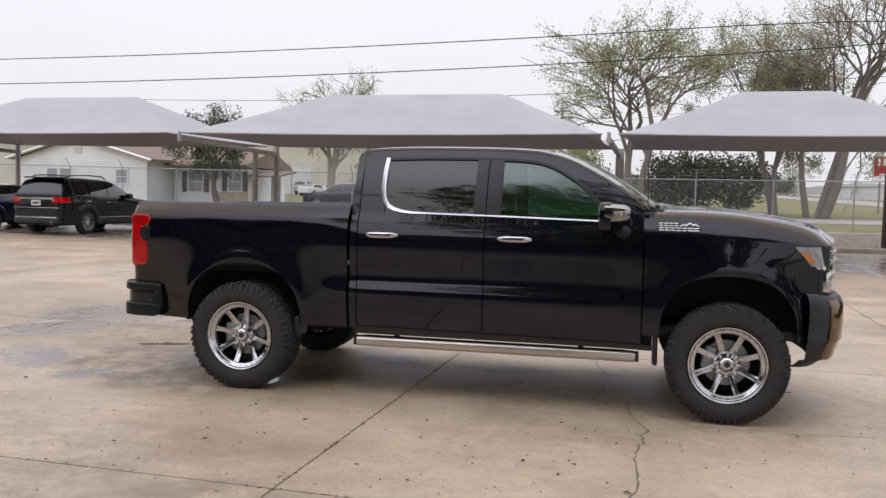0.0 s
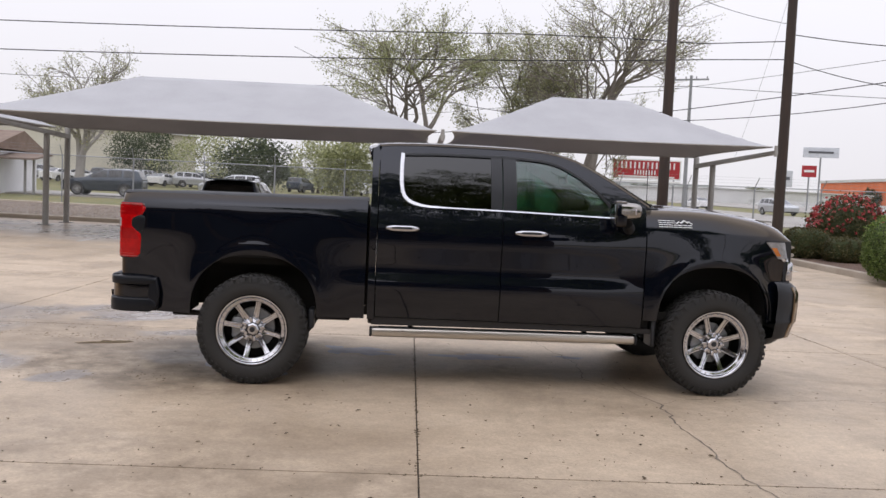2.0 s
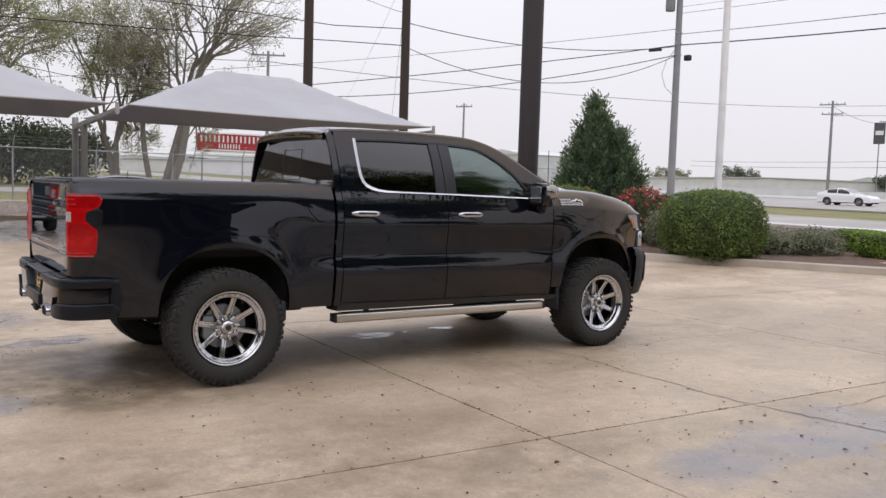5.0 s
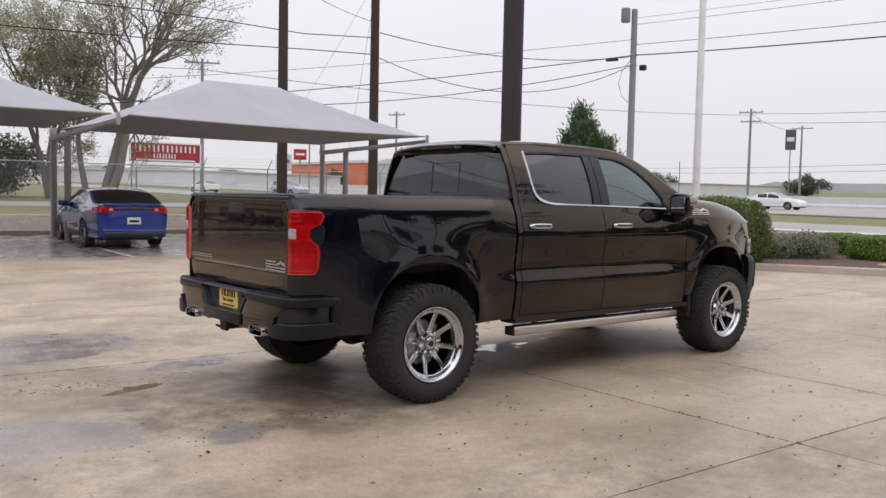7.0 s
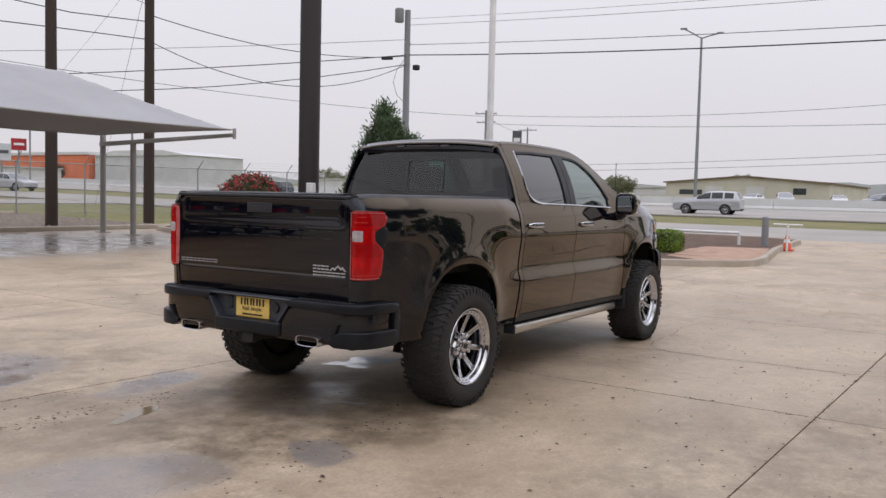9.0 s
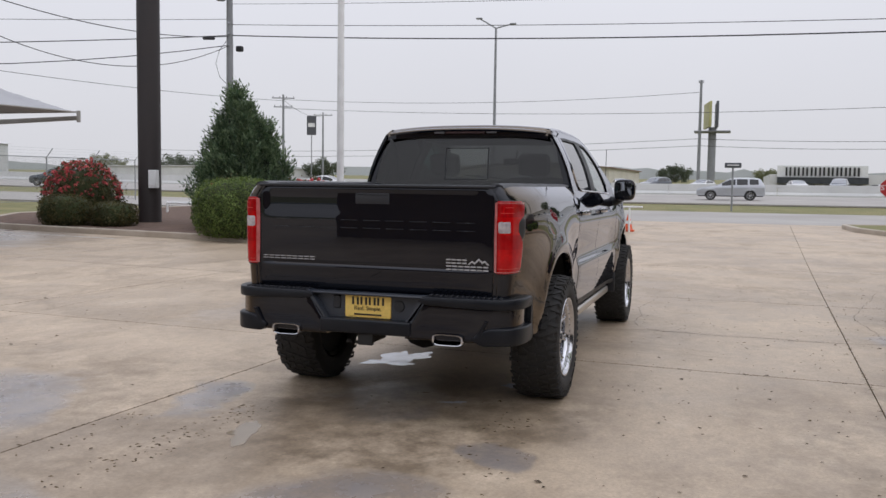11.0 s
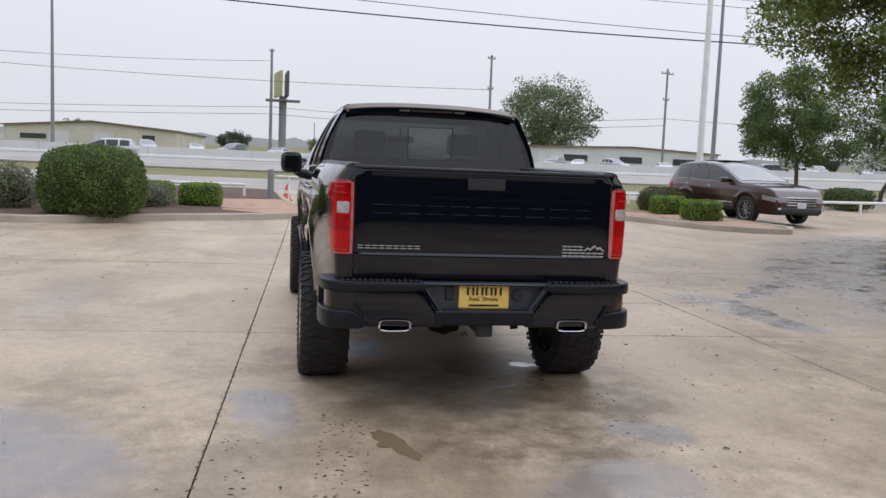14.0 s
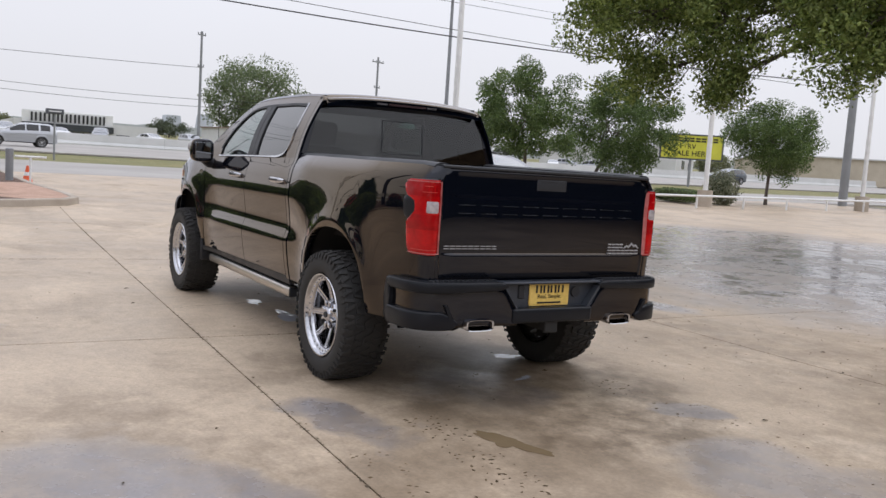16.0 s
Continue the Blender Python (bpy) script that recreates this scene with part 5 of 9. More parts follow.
# ---- canopies over the parking row ----
def canopy(u0, u1, posts):
    """One shade canopy: hipped fabric on two pairs of posts with cantilever arms."""
    v0, v1, eave, ridge = 16.15, 22.05, 3.14, 4.44
    top = tagged(empty("shade_canopy"), "pale grey hipped fabric shade canopy on steel posts", "canopy", "parking canopies")

    def surf(u, v):
        du = min(u - u0, u1 - u)
        dv = min(v - v0, v1 - v)
        k = min(1.0, du / 2.87, dv / (0.5 * (v1 - v0)))
        z = eave + (ridge - eave) * k
        sag = -0.02 * math.sin(math.pi * k) - 0.03 * (1 - k) * math.sin(math.pi * (u - u0) / (u1 - u0))
        return z + sag

    rs = []
    for v in spread(v0, v1, 22):
        row = []
        for u in spread(u0, u1, 44):
            s = (u - u0) / (u1 - u0)
            q = (v - v0) / (v1 - v0)
            bow_v = 0.34 * 4 * s * (1 - s) * ((0.5 - q) * 2)
            bow_u = 0.18 * 4 * q * (1 - q) * ((0.5 - s) * 2) * max(0.0, abs(s - 0.5) * 2) ** 3
            x, y = lot(u + bow_u, v + bow_v * 0.35)
            row.append((x, y, surf(u, v)))
        rs.append(row)
    geo("fabric", shell(rs, lambda p: (0, 0, -0.012)), FABRIC, top, smooth=60)
    for edge in (rs[0], rs[-1], [r[0] for r in rs], [r[-1] for r in rs]):
        geo("edge_cable", tube([(x, y, z - 0.01) for x, y, z in edge], 0.02, 6), STEEL_TAN, top)
    for u in posts:
        for v in (22.05, 20.55):
            x, y = lot(u, v)
            zt = eave if v > 21 else eave - 0.30
            geo("post", join(tube([(x, y, H(x, y) - 0.05), (x, y, zt)], 0.085, 14), box(x - 0.17, x + 0.17, y - 0.17, y + 0.17, H(x, y) - 0.03, H(x, y) + 0.025, 0.005)), STEEL_TAN, top)
        x0, y0 = lot(u, 22.15)
        x1, y1 = lot(u, 16.2)
        arm = []
        for k in spread(0, 1, 12):
            x, y, z = x0 + (x1 - x0) * k, y0 + (y1 - y0) * k, eave - 0.28 + 0.14 * k
            w, h = 0.06, 0.13 - 0.04 * k
            arm.append([(x - w, y, z - h / 2), (x + w, y, z - h / 2), (x + w, y, z + h / 2), (x - w, y, z + h / 2)])
        v_, f_ = sheet(arm, closed_u=True)
        geo("arm", (v_, f_ + [(3, 2, 1, 0), tuple(range(len(v_) - 4, len(v_)))]), STEEL_TAN, top, smooth=30)
        xe, ye = lot(u, 16.2)
        geo("arm_end", tube([(xe, ye, eave - 0.24), (xe, ye, eave + 0.03)], 0.045, 8), STEEL_TAN, top)
    return top


canopy(-10.55, 0.45, [-10.65])
canopy(0.85, 8.75, [0.62, 8.87])
canopy(-20.9, -11.0, [-20.9])

# ---- poles ----
def pole(name, x, y, h, r0, r1, mat, label, cat, n=14):
    p = tagged(empty(name), label, cat)
    g = H(x, y)
    geo("shaft", tube([(x, y, g - 0.1), (x, y, g + h * 0.5), (x, y, g + h)], [r0, (r0 + r1) / 2, r1], n), mat, p)
    return p


pole("utility_pole", 10.7, 20.75, 11.0, 0.19, 0.15, WOODPOLE, "dark creosoted wooden utility pole behind the canopy", "utility pole")
pole("utility_pole", 15.6, 22.3, 10.5, 0.20, 0.16, WOODPOLE, "dark creosoted wooden utility pole by the fence", "utility pole")
p3 = pole("sign_column", 15.5, 14.35, 12.0, 0.33, 0.33, BROWNSTEEL, "thick dark brown steel sign column in the planting bed", "column", 28)
geo("meter_box", join(box(15.12, 15.30, 13.86, 14.12, H(15.5, 14.3) + 1.15, H(15.5, 14.3) + 1.68, 0.015), box(15.105, 15.13, 13.90, 14.08, H(15.5, 14.3) + 1.22, H(15.5, 14.3) + 1.58, 0.01)), WHITE, p3, "small white meter box")
p4 = pole("utility_pole", 29.3, 20.4, 10.2, 0.19, 0.14, GREYPOLE, "grey weathered utility pole with transformer and cable boxes", "utility pole")
p5 = pole("flag_pole", 19.4, 9.95, 14.0, 0.12, 0.09, WHITE, "tall white flag pole on a concrete footing", "pole")
geo("footing", tube([(19.4, 9.95, H(19.4, 9.95) - 0.1), (19.4, 9.95, H(19.4, 9.95) + 0.75)], 0.30, 20), KERB, p5)


# ---- kerbed planting beds ----
def bed(name, outline, mat, label, kerb_w=0.16, kerb_h=0.15):
    """A planting bed: a raised kerb round a heap of mulch."""
    n = len(outline)
    pts = []
    for i in range(n):
        a, b = outline[i], outline[(i + 1) % n]
        for k in spread(0, 1, 6)[:-1]:
            pts.append((a[0] + (b[0] - a[0]) * k, a[1] + (b[1] - a[1]) * k))
    cx, cy = sum(p[0] for p in pts) / len(pts), sum(p[1] for p in pts) / len(pts)
    m = len(pts)
    rings_ = []
    for inset, z in ((-0.02, -0.06), (0.0, kerb_h - 0.02), (0.02, kerb_h), (kerb_w - 0.02, kerb_h), (kerb_w, kerb_h - 0.02), (kerb_w, -0.06)):
        row = []
        for i in range(m):
            a, b = pts[i - 1], pts[(i + 1) % m]
            dx, dy = b[0] - a[0], b[1] - a[1]
            q = math.hypot(dx, dy) or 1
            x, y = pts[i][0] - dy / q * inset, pts[i][1] + dx / q * inset
            row.append((x, y, H(x, y) + z))
        rings_.append(row)
    k = tagged(geo("kerb", sheet(rings_, closed_u=True, closed_v=True), KERB), "pale stained concrete kerb round a planting bed", "kerb", kind="structure")
    rs = [rings_[4]]
    for s in (0.8, 0.5, 0.2, 0.02):
        rs.append([(cx + (x - cx) * s, cy + (y - cy) * s, H(cx + (x - cx) * s, cy + (y - cy) * s) + kerb_h - 0.03 + 0.05 * (1 - s) + 0.02 * noise.noise((x * s * 3, y * s * 3, 0))) for x, y, z in rings_[4]])
    v, f = sheet(rs, closed_u=True)
    tagged(geo(name, (v, f + [tuple(range(len(v) - m, len(v)))]), mat), label, "planting bed", kind="structure")


BED_L = [(11.75, 5.9), (13.15, 3.5), (14.1, 1.62), (14.65, 0.72), (15.3, 0.40), (16.4, 0.42), (20.0, 0.90), (25.2, 1.2), (26.3, 2.6), (26.2, 20.5), (17.0, 21.0), (13.0, 18.6), (12.2, 16.6), (12.0, 11.0), (11.9, 9.0)]
bed("mulch_bed", BED_L, MULCH, "brown bark mulch bed with shrubs")
BED_R = [(13.16, -11.25), (13.32, -10.46), (14.19, -9.67), (16.3, -8.81), (19.93, -7.48), (23.86, -6.05), (25.86, -5.89), (26.04, -7.09), (25.74, -12.59), (24.22, -13.56), (17.76, -11.24), (13.75, -11.66)]
bed("grass_bed", BED_R, GRASS, "grass and mulch bed beside the driveway")


TIPGRAVEL = plain("reddish_gravel", (0.50, 0.325, 0.24), (0.38, 0.24, 0.17), 3.0, (0.85, 0.95), bump=0.8, fine=30, dist=0.03)
tip2 = [(13.38, -11.11), (13.52, -10.56), (14.28, -9.92), (16.3, -9.09), (18.62, -8.2), (18.66, -11.16), (17.76, -11.04), (15.76, -11.35), (13.85, -11.47), (13.56, -11.36)]
rs = []
for q_ in (1.0, 0.7, 0.4, 0.05):
    rs.append([(15.9 + (x - 15.9) * q_, -10.3 + (y + 10.3) * q_, H(x, y) + 0.135 + 0.05 * (1 - q_)) for x, y in tip2])
v_, f_ = sheet(rs, closed_u=True)
tagged(geo("gravel_tip", (v_, f_ + [tuple(range(30, 40))]), TIPGRAVEL), "reddish gravel round the small hedges", "gravel", kind="structure")
tip = [(14.45, 1.45), (14.85, 0.82), (15.4, 0.58), (16.5, 0.60), (18.4, 0.85), (19.9, 1.1), (19.4, 2.7), (17.6, 2.9), (16.2, 2.6), (15.2, 2.5)]
rs = []
for q_ in (1.0, 0.7, 0.4, 0.05):
    rs.append([(17.2 + (x - 17.2) * q_, 1.75 + (y - 1.75) * q_, H(x, y) + 0.135 + 0.05 * (1 - q_)) for x, y in tip])
v_, f_ = sheet(rs, closed_u=True)
tagged(geo("gravel_tip", (v_, f_ + [tuple(range(30, 40))]), TIPGRAVEL), "reddish gravel at the tip of the planting bed", "gravel", kind="structure")

# ---- plants ----
def leaves(centres, normals, size, rng, flat=0.5, slim=0.45):
    """Small folded leaves at the given places."""
    n = len(centres)
    d = rng.normal(size=(n, 3))
    if normals is not None:
        d = d * flat + np.asarray(normals)
    d /= np.linalg.norm(d, axis=1)[:, None] + 1e-9
    r = rng.normal(size=(n, 3))
    a = np.cross(d, r)
    a /= np.linalg.norm(a, axis=1)[:, None] + 1e-9
    b = np.cross(d, a)
    s = size * rng.uniform(0.6, 1.25, size=(n, 1))
    c = np.asarray(centres)
    pts = np.stack([c - a * s, c + b * s * slim + d * s * 0.12, c + a * s, c - b * s * slim + d * s * 0.12], axis=1).reshape(-1, 3)
    return pts.tolist(), [(4 * i, 4 * i + 1, 4 * i + 2, 4 * i + 3) for i in range(n)]


def in_ball(n, rng):
    v = rng.normal(size=(n, 3))
    v /= np.linalg.norm(v, axis=1)[:, None]
    return v * rng.uniform(0, 1, size=(n, 1)) ** (1 / 3)


def tree(name, label, x, y, crown, radius, trunk_r, clumps, per, clump_r, size, mat, seed, limbs=7, fork=0.45, twigs=2, shell_bias=0.5, stems=1, thin=1.0):
    """A tree: tapered trunk, limbs, twigs, and a crown of leaf clumps with gaps."""
    rng = np.random.default_rng(seed)
    g = H(x, y)
    cx, cy, cz = crown
    rx, ry, rz = radius
    t = tagged(empty(name), label, "tree")
    wood = []
    starts = []
    for k in range(stems):
        off = (rng.uniform(-0.5, 0.5), rng.uniform(-0.4, 0.4)) if stems > 1 else (0, 0)
        fz = g + (cz - rz * 0.55 - g) * (fork + 0.5 * rng.random() * (stems > 1))
        bend = (x + (cx - x) * 0.4 + off[0] * 1.4, y + (cy - y) * 0.4 + off[1] * 1.4, fz)
        wood.append(tube([(x + off[0] * 0.5, y + off[1] * 0.5, g - 0.15), (x + off[0] * 0.7, y + off[1] * 0.7, g + 0.25 * (fz - g)), bend], [trunk_r * 1.35, trunk_r * 1.02, trunk_r * 0.85], 10))
        starts.append(bend)
    ends, mains = [], []
    first = max(3, limbs // 3)
    for i in range(limbs):
        k = 1.0
        s = Vector(starts[i % len(starts)])
        if i >= first:
            s = mains[(i - first) % first]
            k = 0.6
        a = TAU * (i + rng.random() * 0.6) / (first if i < first else limbs - first)
        el = rng.uniform(0.35, 1.2) if i < first else rng.uniform(-0.1, 1.1)
        e = Vector((cx + rx * 0.74 * math.cos(a) * math.cos(el), cy + ry * 0.74 * math.sin(a) * math.cos(el), cz + rz * 0.8 * (math.sin(el) - 0.25)))
        m = s.lerp(e, 0.45) + Vector((rng.normal(), rng.normal(), abs(rng.normal()))) * 0.08 * rx
        q = s.lerp(e, 0.78) + Vector((rng.normal(), rng.normal(), rng.normal())) * 0.06 * rx
        if i < first:
            mains.append(s.lerp(m, 0.7))
        wood.append(tube([s, s.lerp(m, 0.5), m, q, e], [trunk_r * 0.62 * thin * k, trunk_r * 0.5 * thin * k, trunk_r * 0.38 * thin * k, trunk_r * 0.2 * thin * k, trunk_r * 0.05 * thin], 7))
        ends += [(m, 0.38 * k), (q, 0.22 * k), (m.lerp(q, 0.5), 0.3 * k), (q.lerp(e, 0.5), 0.15)]
    v = in_ball(clumps, rng)
    ln = np.linalg.norm(v, axis=1)[:, None] + 1e-9
    v = v / ln * (ln ** (1 - shell_bias * 0.7))
    lump = 1.0 + 0.16 * np.sin(v[:, 0:1] * 5 + seed) * np.cos(v[:, 1:2] * 4.3 + seed * 0.7) + 0.10 * rng.normal(size=(clumps, 1))
    cen = np.array([cx, cy, cz]) + v * lump * np.array([rx, ry, rz])
    for c in cen[:: max(1, int(len(cen) / (limbs * 6 * twigs)))]:
        p, rr = min(ends, key=lambda s: (s[0] - Vector(c)).length)
        mid = p.lerp(Vector(c), 0.55) + Vector((rng.normal(), rng.normal(), rng.normal())) * 0.05 * rx
        wood.append(tube([p, mid, c], [trunk_r * rr * 0.42 * thin, trunk_r * rr * 0.22 * thin, trunk_r * 0.03 * thin], 4, cap=False))
    geo("trunk", join(*wood), BARK, t, smooth=60)
    pts = np.repeat(cen, per, axis=0) + in_ball(clumps * per, rng) * clump_r
    geo("crown", leaves(pts, None, size, rng), mat, t, smooth=0)
    return t


def branching_tree(name, label, x, y, crown, radius, trunk_r, seed, mat, leaf, per=6, stems=1, depth=5, split=3, bark=None):
    """A spreading tree: limbs that fork again and again into fine twigs, with a few small leaves at the tips."""
    rng = np.random.default_rng(seed)
    g = H(x, y)
    t = tagged(empty(name), label, "tree")
    segs, tips = [], []

    def grow(p, d, ln, r, level):
        pts, rs_, q = [p], [r], p
        for k in range(3):
            d = (d + rng.normal(size=3) * 0.17 + np.array([0, 0, 0.035])) / np.linalg.norm(d + np.array([0, 0, 0.035]))
            q = q + d * ln / 3
            pts.append(q)
            rs_.append(r * (1 - 0.13 * (k + 1)))
        segs.append((pts, rs_, level))
        if level == depth:
            tips.extend(pts[1:])
            return
        for k in range(split + (1 if rng.random() < 0.35 else 0)):
            spread_ = rng.uniform(0.35, 0.85)
            side_ = np.cross(d, rng.normal(size=3))
            side_ /= np.linalg.norm(side_) + 1e-9
            nd = d * math.cos(spread_) + side_ * math.sin(spread_)
            nd[2] = nd[2] * 0.9 + 0.05
            base = pts[-1] if k < 2 else pts[2]
            grow(base, nd / np.linalg.norm(nd), ln * rng.uniform(0.66, 0.84), r * rng.uniform(0.50, 0.62), level + 1)

    for k in range(stems):
        off = np.array([rng.uniform(-0.4, 0.4), rng.uniform(-0.4, 0.4), 0.0]) * (stems > 1)
        lean = np.array([0.24 * math.cos(2.4 * k + seed), 0.2 * math.sin(2.4 * k + seed), 1.0]) if stems > 1 else np.array([0.05, 0.05, 1.0])
        grow(off, lean / np.linalg.norm(lean), 1.0, 0.1, 0)
    # fit the grown crown into its place: the trunk's foot stays where it is
    every = np.array([p for pts, _, _ in segs for p in pts])
    lo, hi = np.percentile(every, 2, axis=0), np.percentile(every, 98, axis=0)
    cx, cy, cz = crown
    rx, ry, rz = radius

    def put(p):
        k = min(1.0, max(0.0, p[2] / (0.9 * hi[2])))
        u = (p[0] - (lo[0] + hi[0]) / 2) / ((hi[0] - lo[0]) / 2)
        v = (p[1] - (lo[1] + hi[1]) / 2) / ((hi[1] - lo[1]) / 2)
        e = k ** 0.8
        px = x + (cx + u * rx - x) * e + p[0] * 1.2 * (1 - e)
        py = y + (cy + v * ry - y) * e + p[1] * 1.2 * (1 - e)
        return (px, py, g - 0.1 + (cz + rz - g) * (p[2] / hi[2]) ** 0.85 if p[2] > 0 else g - 0.1)

    wood = [tube([put(p) for p in pts], [max(0.007, r * trunk_r / 0.1) for r in rs_], 8 if lv < 2 else 5 if lv < 4 else 3, cap=False) for pts, rs_, lv in segs]
    geo("trunk", join(*wood), bark or BARK_PALE, t, smooth=60)
    tip = np.array([put(p) for p in tips])
    c = np.repeat(tip, per, axis=0) + rng.normal(size=(len(tip) * per, 3)) * leaf * 2.6
    geo("crown", leaves(c, None, leaf, rng, 0.5, 0.5), mat, t, smooth=0)
    return t


LEAF_OAK = leaf_material("oak_leaves", (0.075, 0.115, 0.030), (0.27, 0.31, 0.10))
LEAF_OAK2 = leaf_material("young_oak_leaves", (0.045, 0.080, 0.026), (0.15, 0.20, 0.075))
# these greens are paled with the haze before the tree across the highway
LEAF_OAK3 = leaf_material("far_oak_leaves", (0.10, 0.135, 0.075), (0.18, 0.21, 0.12))
LEAF_GREYDARK = leaf_material("dull_cedar_leaves", (0.045, 0.060, 0.040), (0.11, 0.125, 0.085))
LEAF_SPRING = leaf_material("spring_leaves", (0.20, 0.21, 0.12), (0.38, 0.385, 0.23))
LEAF_GREYGREEN = leaf_material("sparse_grey_green_leaves", (0.11, 0.125, 0.075), (0.23, 0.23, 0.13))
LEAF_CEDAR = leaf_material("cedar_sprays", (0.045, 0.080, 0.046), (0.165, 0.215, 0.130))
LEAF_BOX = leaf_material("clipped_leaves", (0.050, 0.088, 0.022), (0.175, 0.225, 0.068))
LEAF_HEDGE = leaf_material("bright_hedge_leaves", (0.10, 0.175, 0.020), (0.21, 0.29, 0.045))
LEAF_SAGE = leaf_material("grey_sage_leaves", (0.13, 0.14, 0.095), (0.22, 0.22, 0.16))
LEAF_BROWN = leaf_material("bronze_leaves", (0.050, 0.048, 0.020), (0.10, 0.085, 0.035))
LEAF_ROSE = leaf_material("rose_leaves", (0.045, 0.052, 0.022), (0.11, 0.088, 0.045))
PETALS = leaf_material("red_petals", (0.44, 0.045, 0.065), (0.62, 0.16, 0.17))
# dark green for the shrubs' cores, standing for shade between the leaves
CORE = plain("shrub_core_shade", (0.030, 0.045, 0.012), (0.045, 0.055, 0.018), 6.0, (0.9, 1.0))

# north side, behind the fence
BARK_PALE = plain("grey_tree_bark", (0.14, 0.122, 0.105), (0.22, 0.195, 0.17), 6.0, (0.85, 0.95), bump=0.8, fine=25, dist=0.02, stretch=(3, 3, 0.6))
# bark lightened to carry the haze over the far bare tree
BARK_HAZE = plain("pale_far_bark", (0.26, 0.24, 0.225), (0.34, 0.32, 0.30), 4.0, (0.85, 0.95), bump=0.4, fine=20)
LEAF_BUD = leaf_material("olive_leaf_buds", (0.20, 0.205, 0.13), (0.38, 0.37, 0.24))
branching_tree("pecan_tree", "tall spreading tree with sparse new spring leaves", 3.2, 52.7, (3.1, 52.7, 9.3), (6.9, 5.8, 3.9), 0.30, 11, LEAF_SPRING, 0.082, per=8, stems=2)
branching_tree("pecan_tree", "fork-trunked tree with thin olive spring foliage", 13.6, 59.9, (11.6, 59.9, 9.4), (5.8, 4.8, 4.2), 0.26, 33, LEAF_BUD, 0.082, per=8, stems=2)
branching_tree("pecan_tree", "slender leaning tree with thin olive foliage", 15.3, 57.5, (14.2, 57.5, 10.2), (4.4, 4.0, 4.8), 0.24, 35, LEAF_BUD, 0.080, per=6)
branching_tree("pecan_tree", "large fork-trunked tree with fine bare twigs and scattered buds", 16.0, 55.3, (17.8, 54.6, 11.2), (7.4, 6.0, 5.6), 0.34, 12, LEAF_BUD, 0.080, per=4, stems=2)
branching_tree("far_tree", "distant bare grey tree above the canopy", -27.6, 76.4, (-27.6, 76.0, 9.6), (5.6, 5.2, 3.8), 0.40, 14, LEAF_BUD, 0.10, per=3, stems=2, bark=BARK_HAZE)
tree("cedar_tree", "dark cedar tree beside the white house", -21.6, 40.5, (-22.2, 40.6, 4.5), (2.5, 2.2, 2.2), 0.20, 150, 50, 0.5, 0.10, LEAF_GREYDARK, 15, limbs=7)
for k, (x, y, w, hh, lm) in enumerate(((-17, 92, 6.5, 6.0, LEAF_SPRING), (-6, 96, 4.5, 5.5, LEAF_SPRING), (-27, 98, 4.0, 6.0, LEAF_GREYDARK), (6.5, 62, 2.6, 3.9, LEAF_GREYDARK), (-1.5, 64, 2.4, 4.6, LEAF_SPRING), (11.0, 66, 3.4, 4.2, LEAF_GREYDARK), (-10.5, 74, 3.0, 4.8, LEAF_GREYDARK))):
    tree("far_tree", "leafy green tree standing beyond the street", x, y, (x, y, H(x, y) + hh * 0.6), (w, w * 0.9, hh * 0.48), 0.18, 150, 36, 0.9, 0.17, lm, 30 + k, limbs=6, thin=0.7)

# east and south
tree("far_tree", "large round leafy tree far across the highway", 190, -61.2, (189.5, -61.6, 13.6), (11.2, 11.2, 8.0), 0.75, 420, 46, 1.7, 0.32, LEAF_OAK3, 21, limbs=9, fork=0.6)
tree("oak_tree", "young dark green oak tree by the road", 27.93, -21.2, (27.74, -20.89, 4.25), (2.35, 2.3, 2.3), 0.09, 120, 260, 0.46, 0.066, LEAF_OAK2, 22, limbs=8, fork=0.75)
tree("oak_tree", "broad dark green oak tree by the road", 30.47, -27.43, (29.46, -28.52, 4.1), (3.1, 3.0, 2.35), 0.10, 150, 260, 0.50, 0.068, LEAF_OAK2, 23, limbs=9, fork=0.75)
tree("oak_tree", "small round-headed oak tree by the rail", 23.24, -32.86, (23.13, -32.96, 3.75), (2.1, 2.1, 1.75), 0.08, 150, 220, 0.48, 0.060, LEAF_OAK2, 24, limbs=7, fork=0.9)


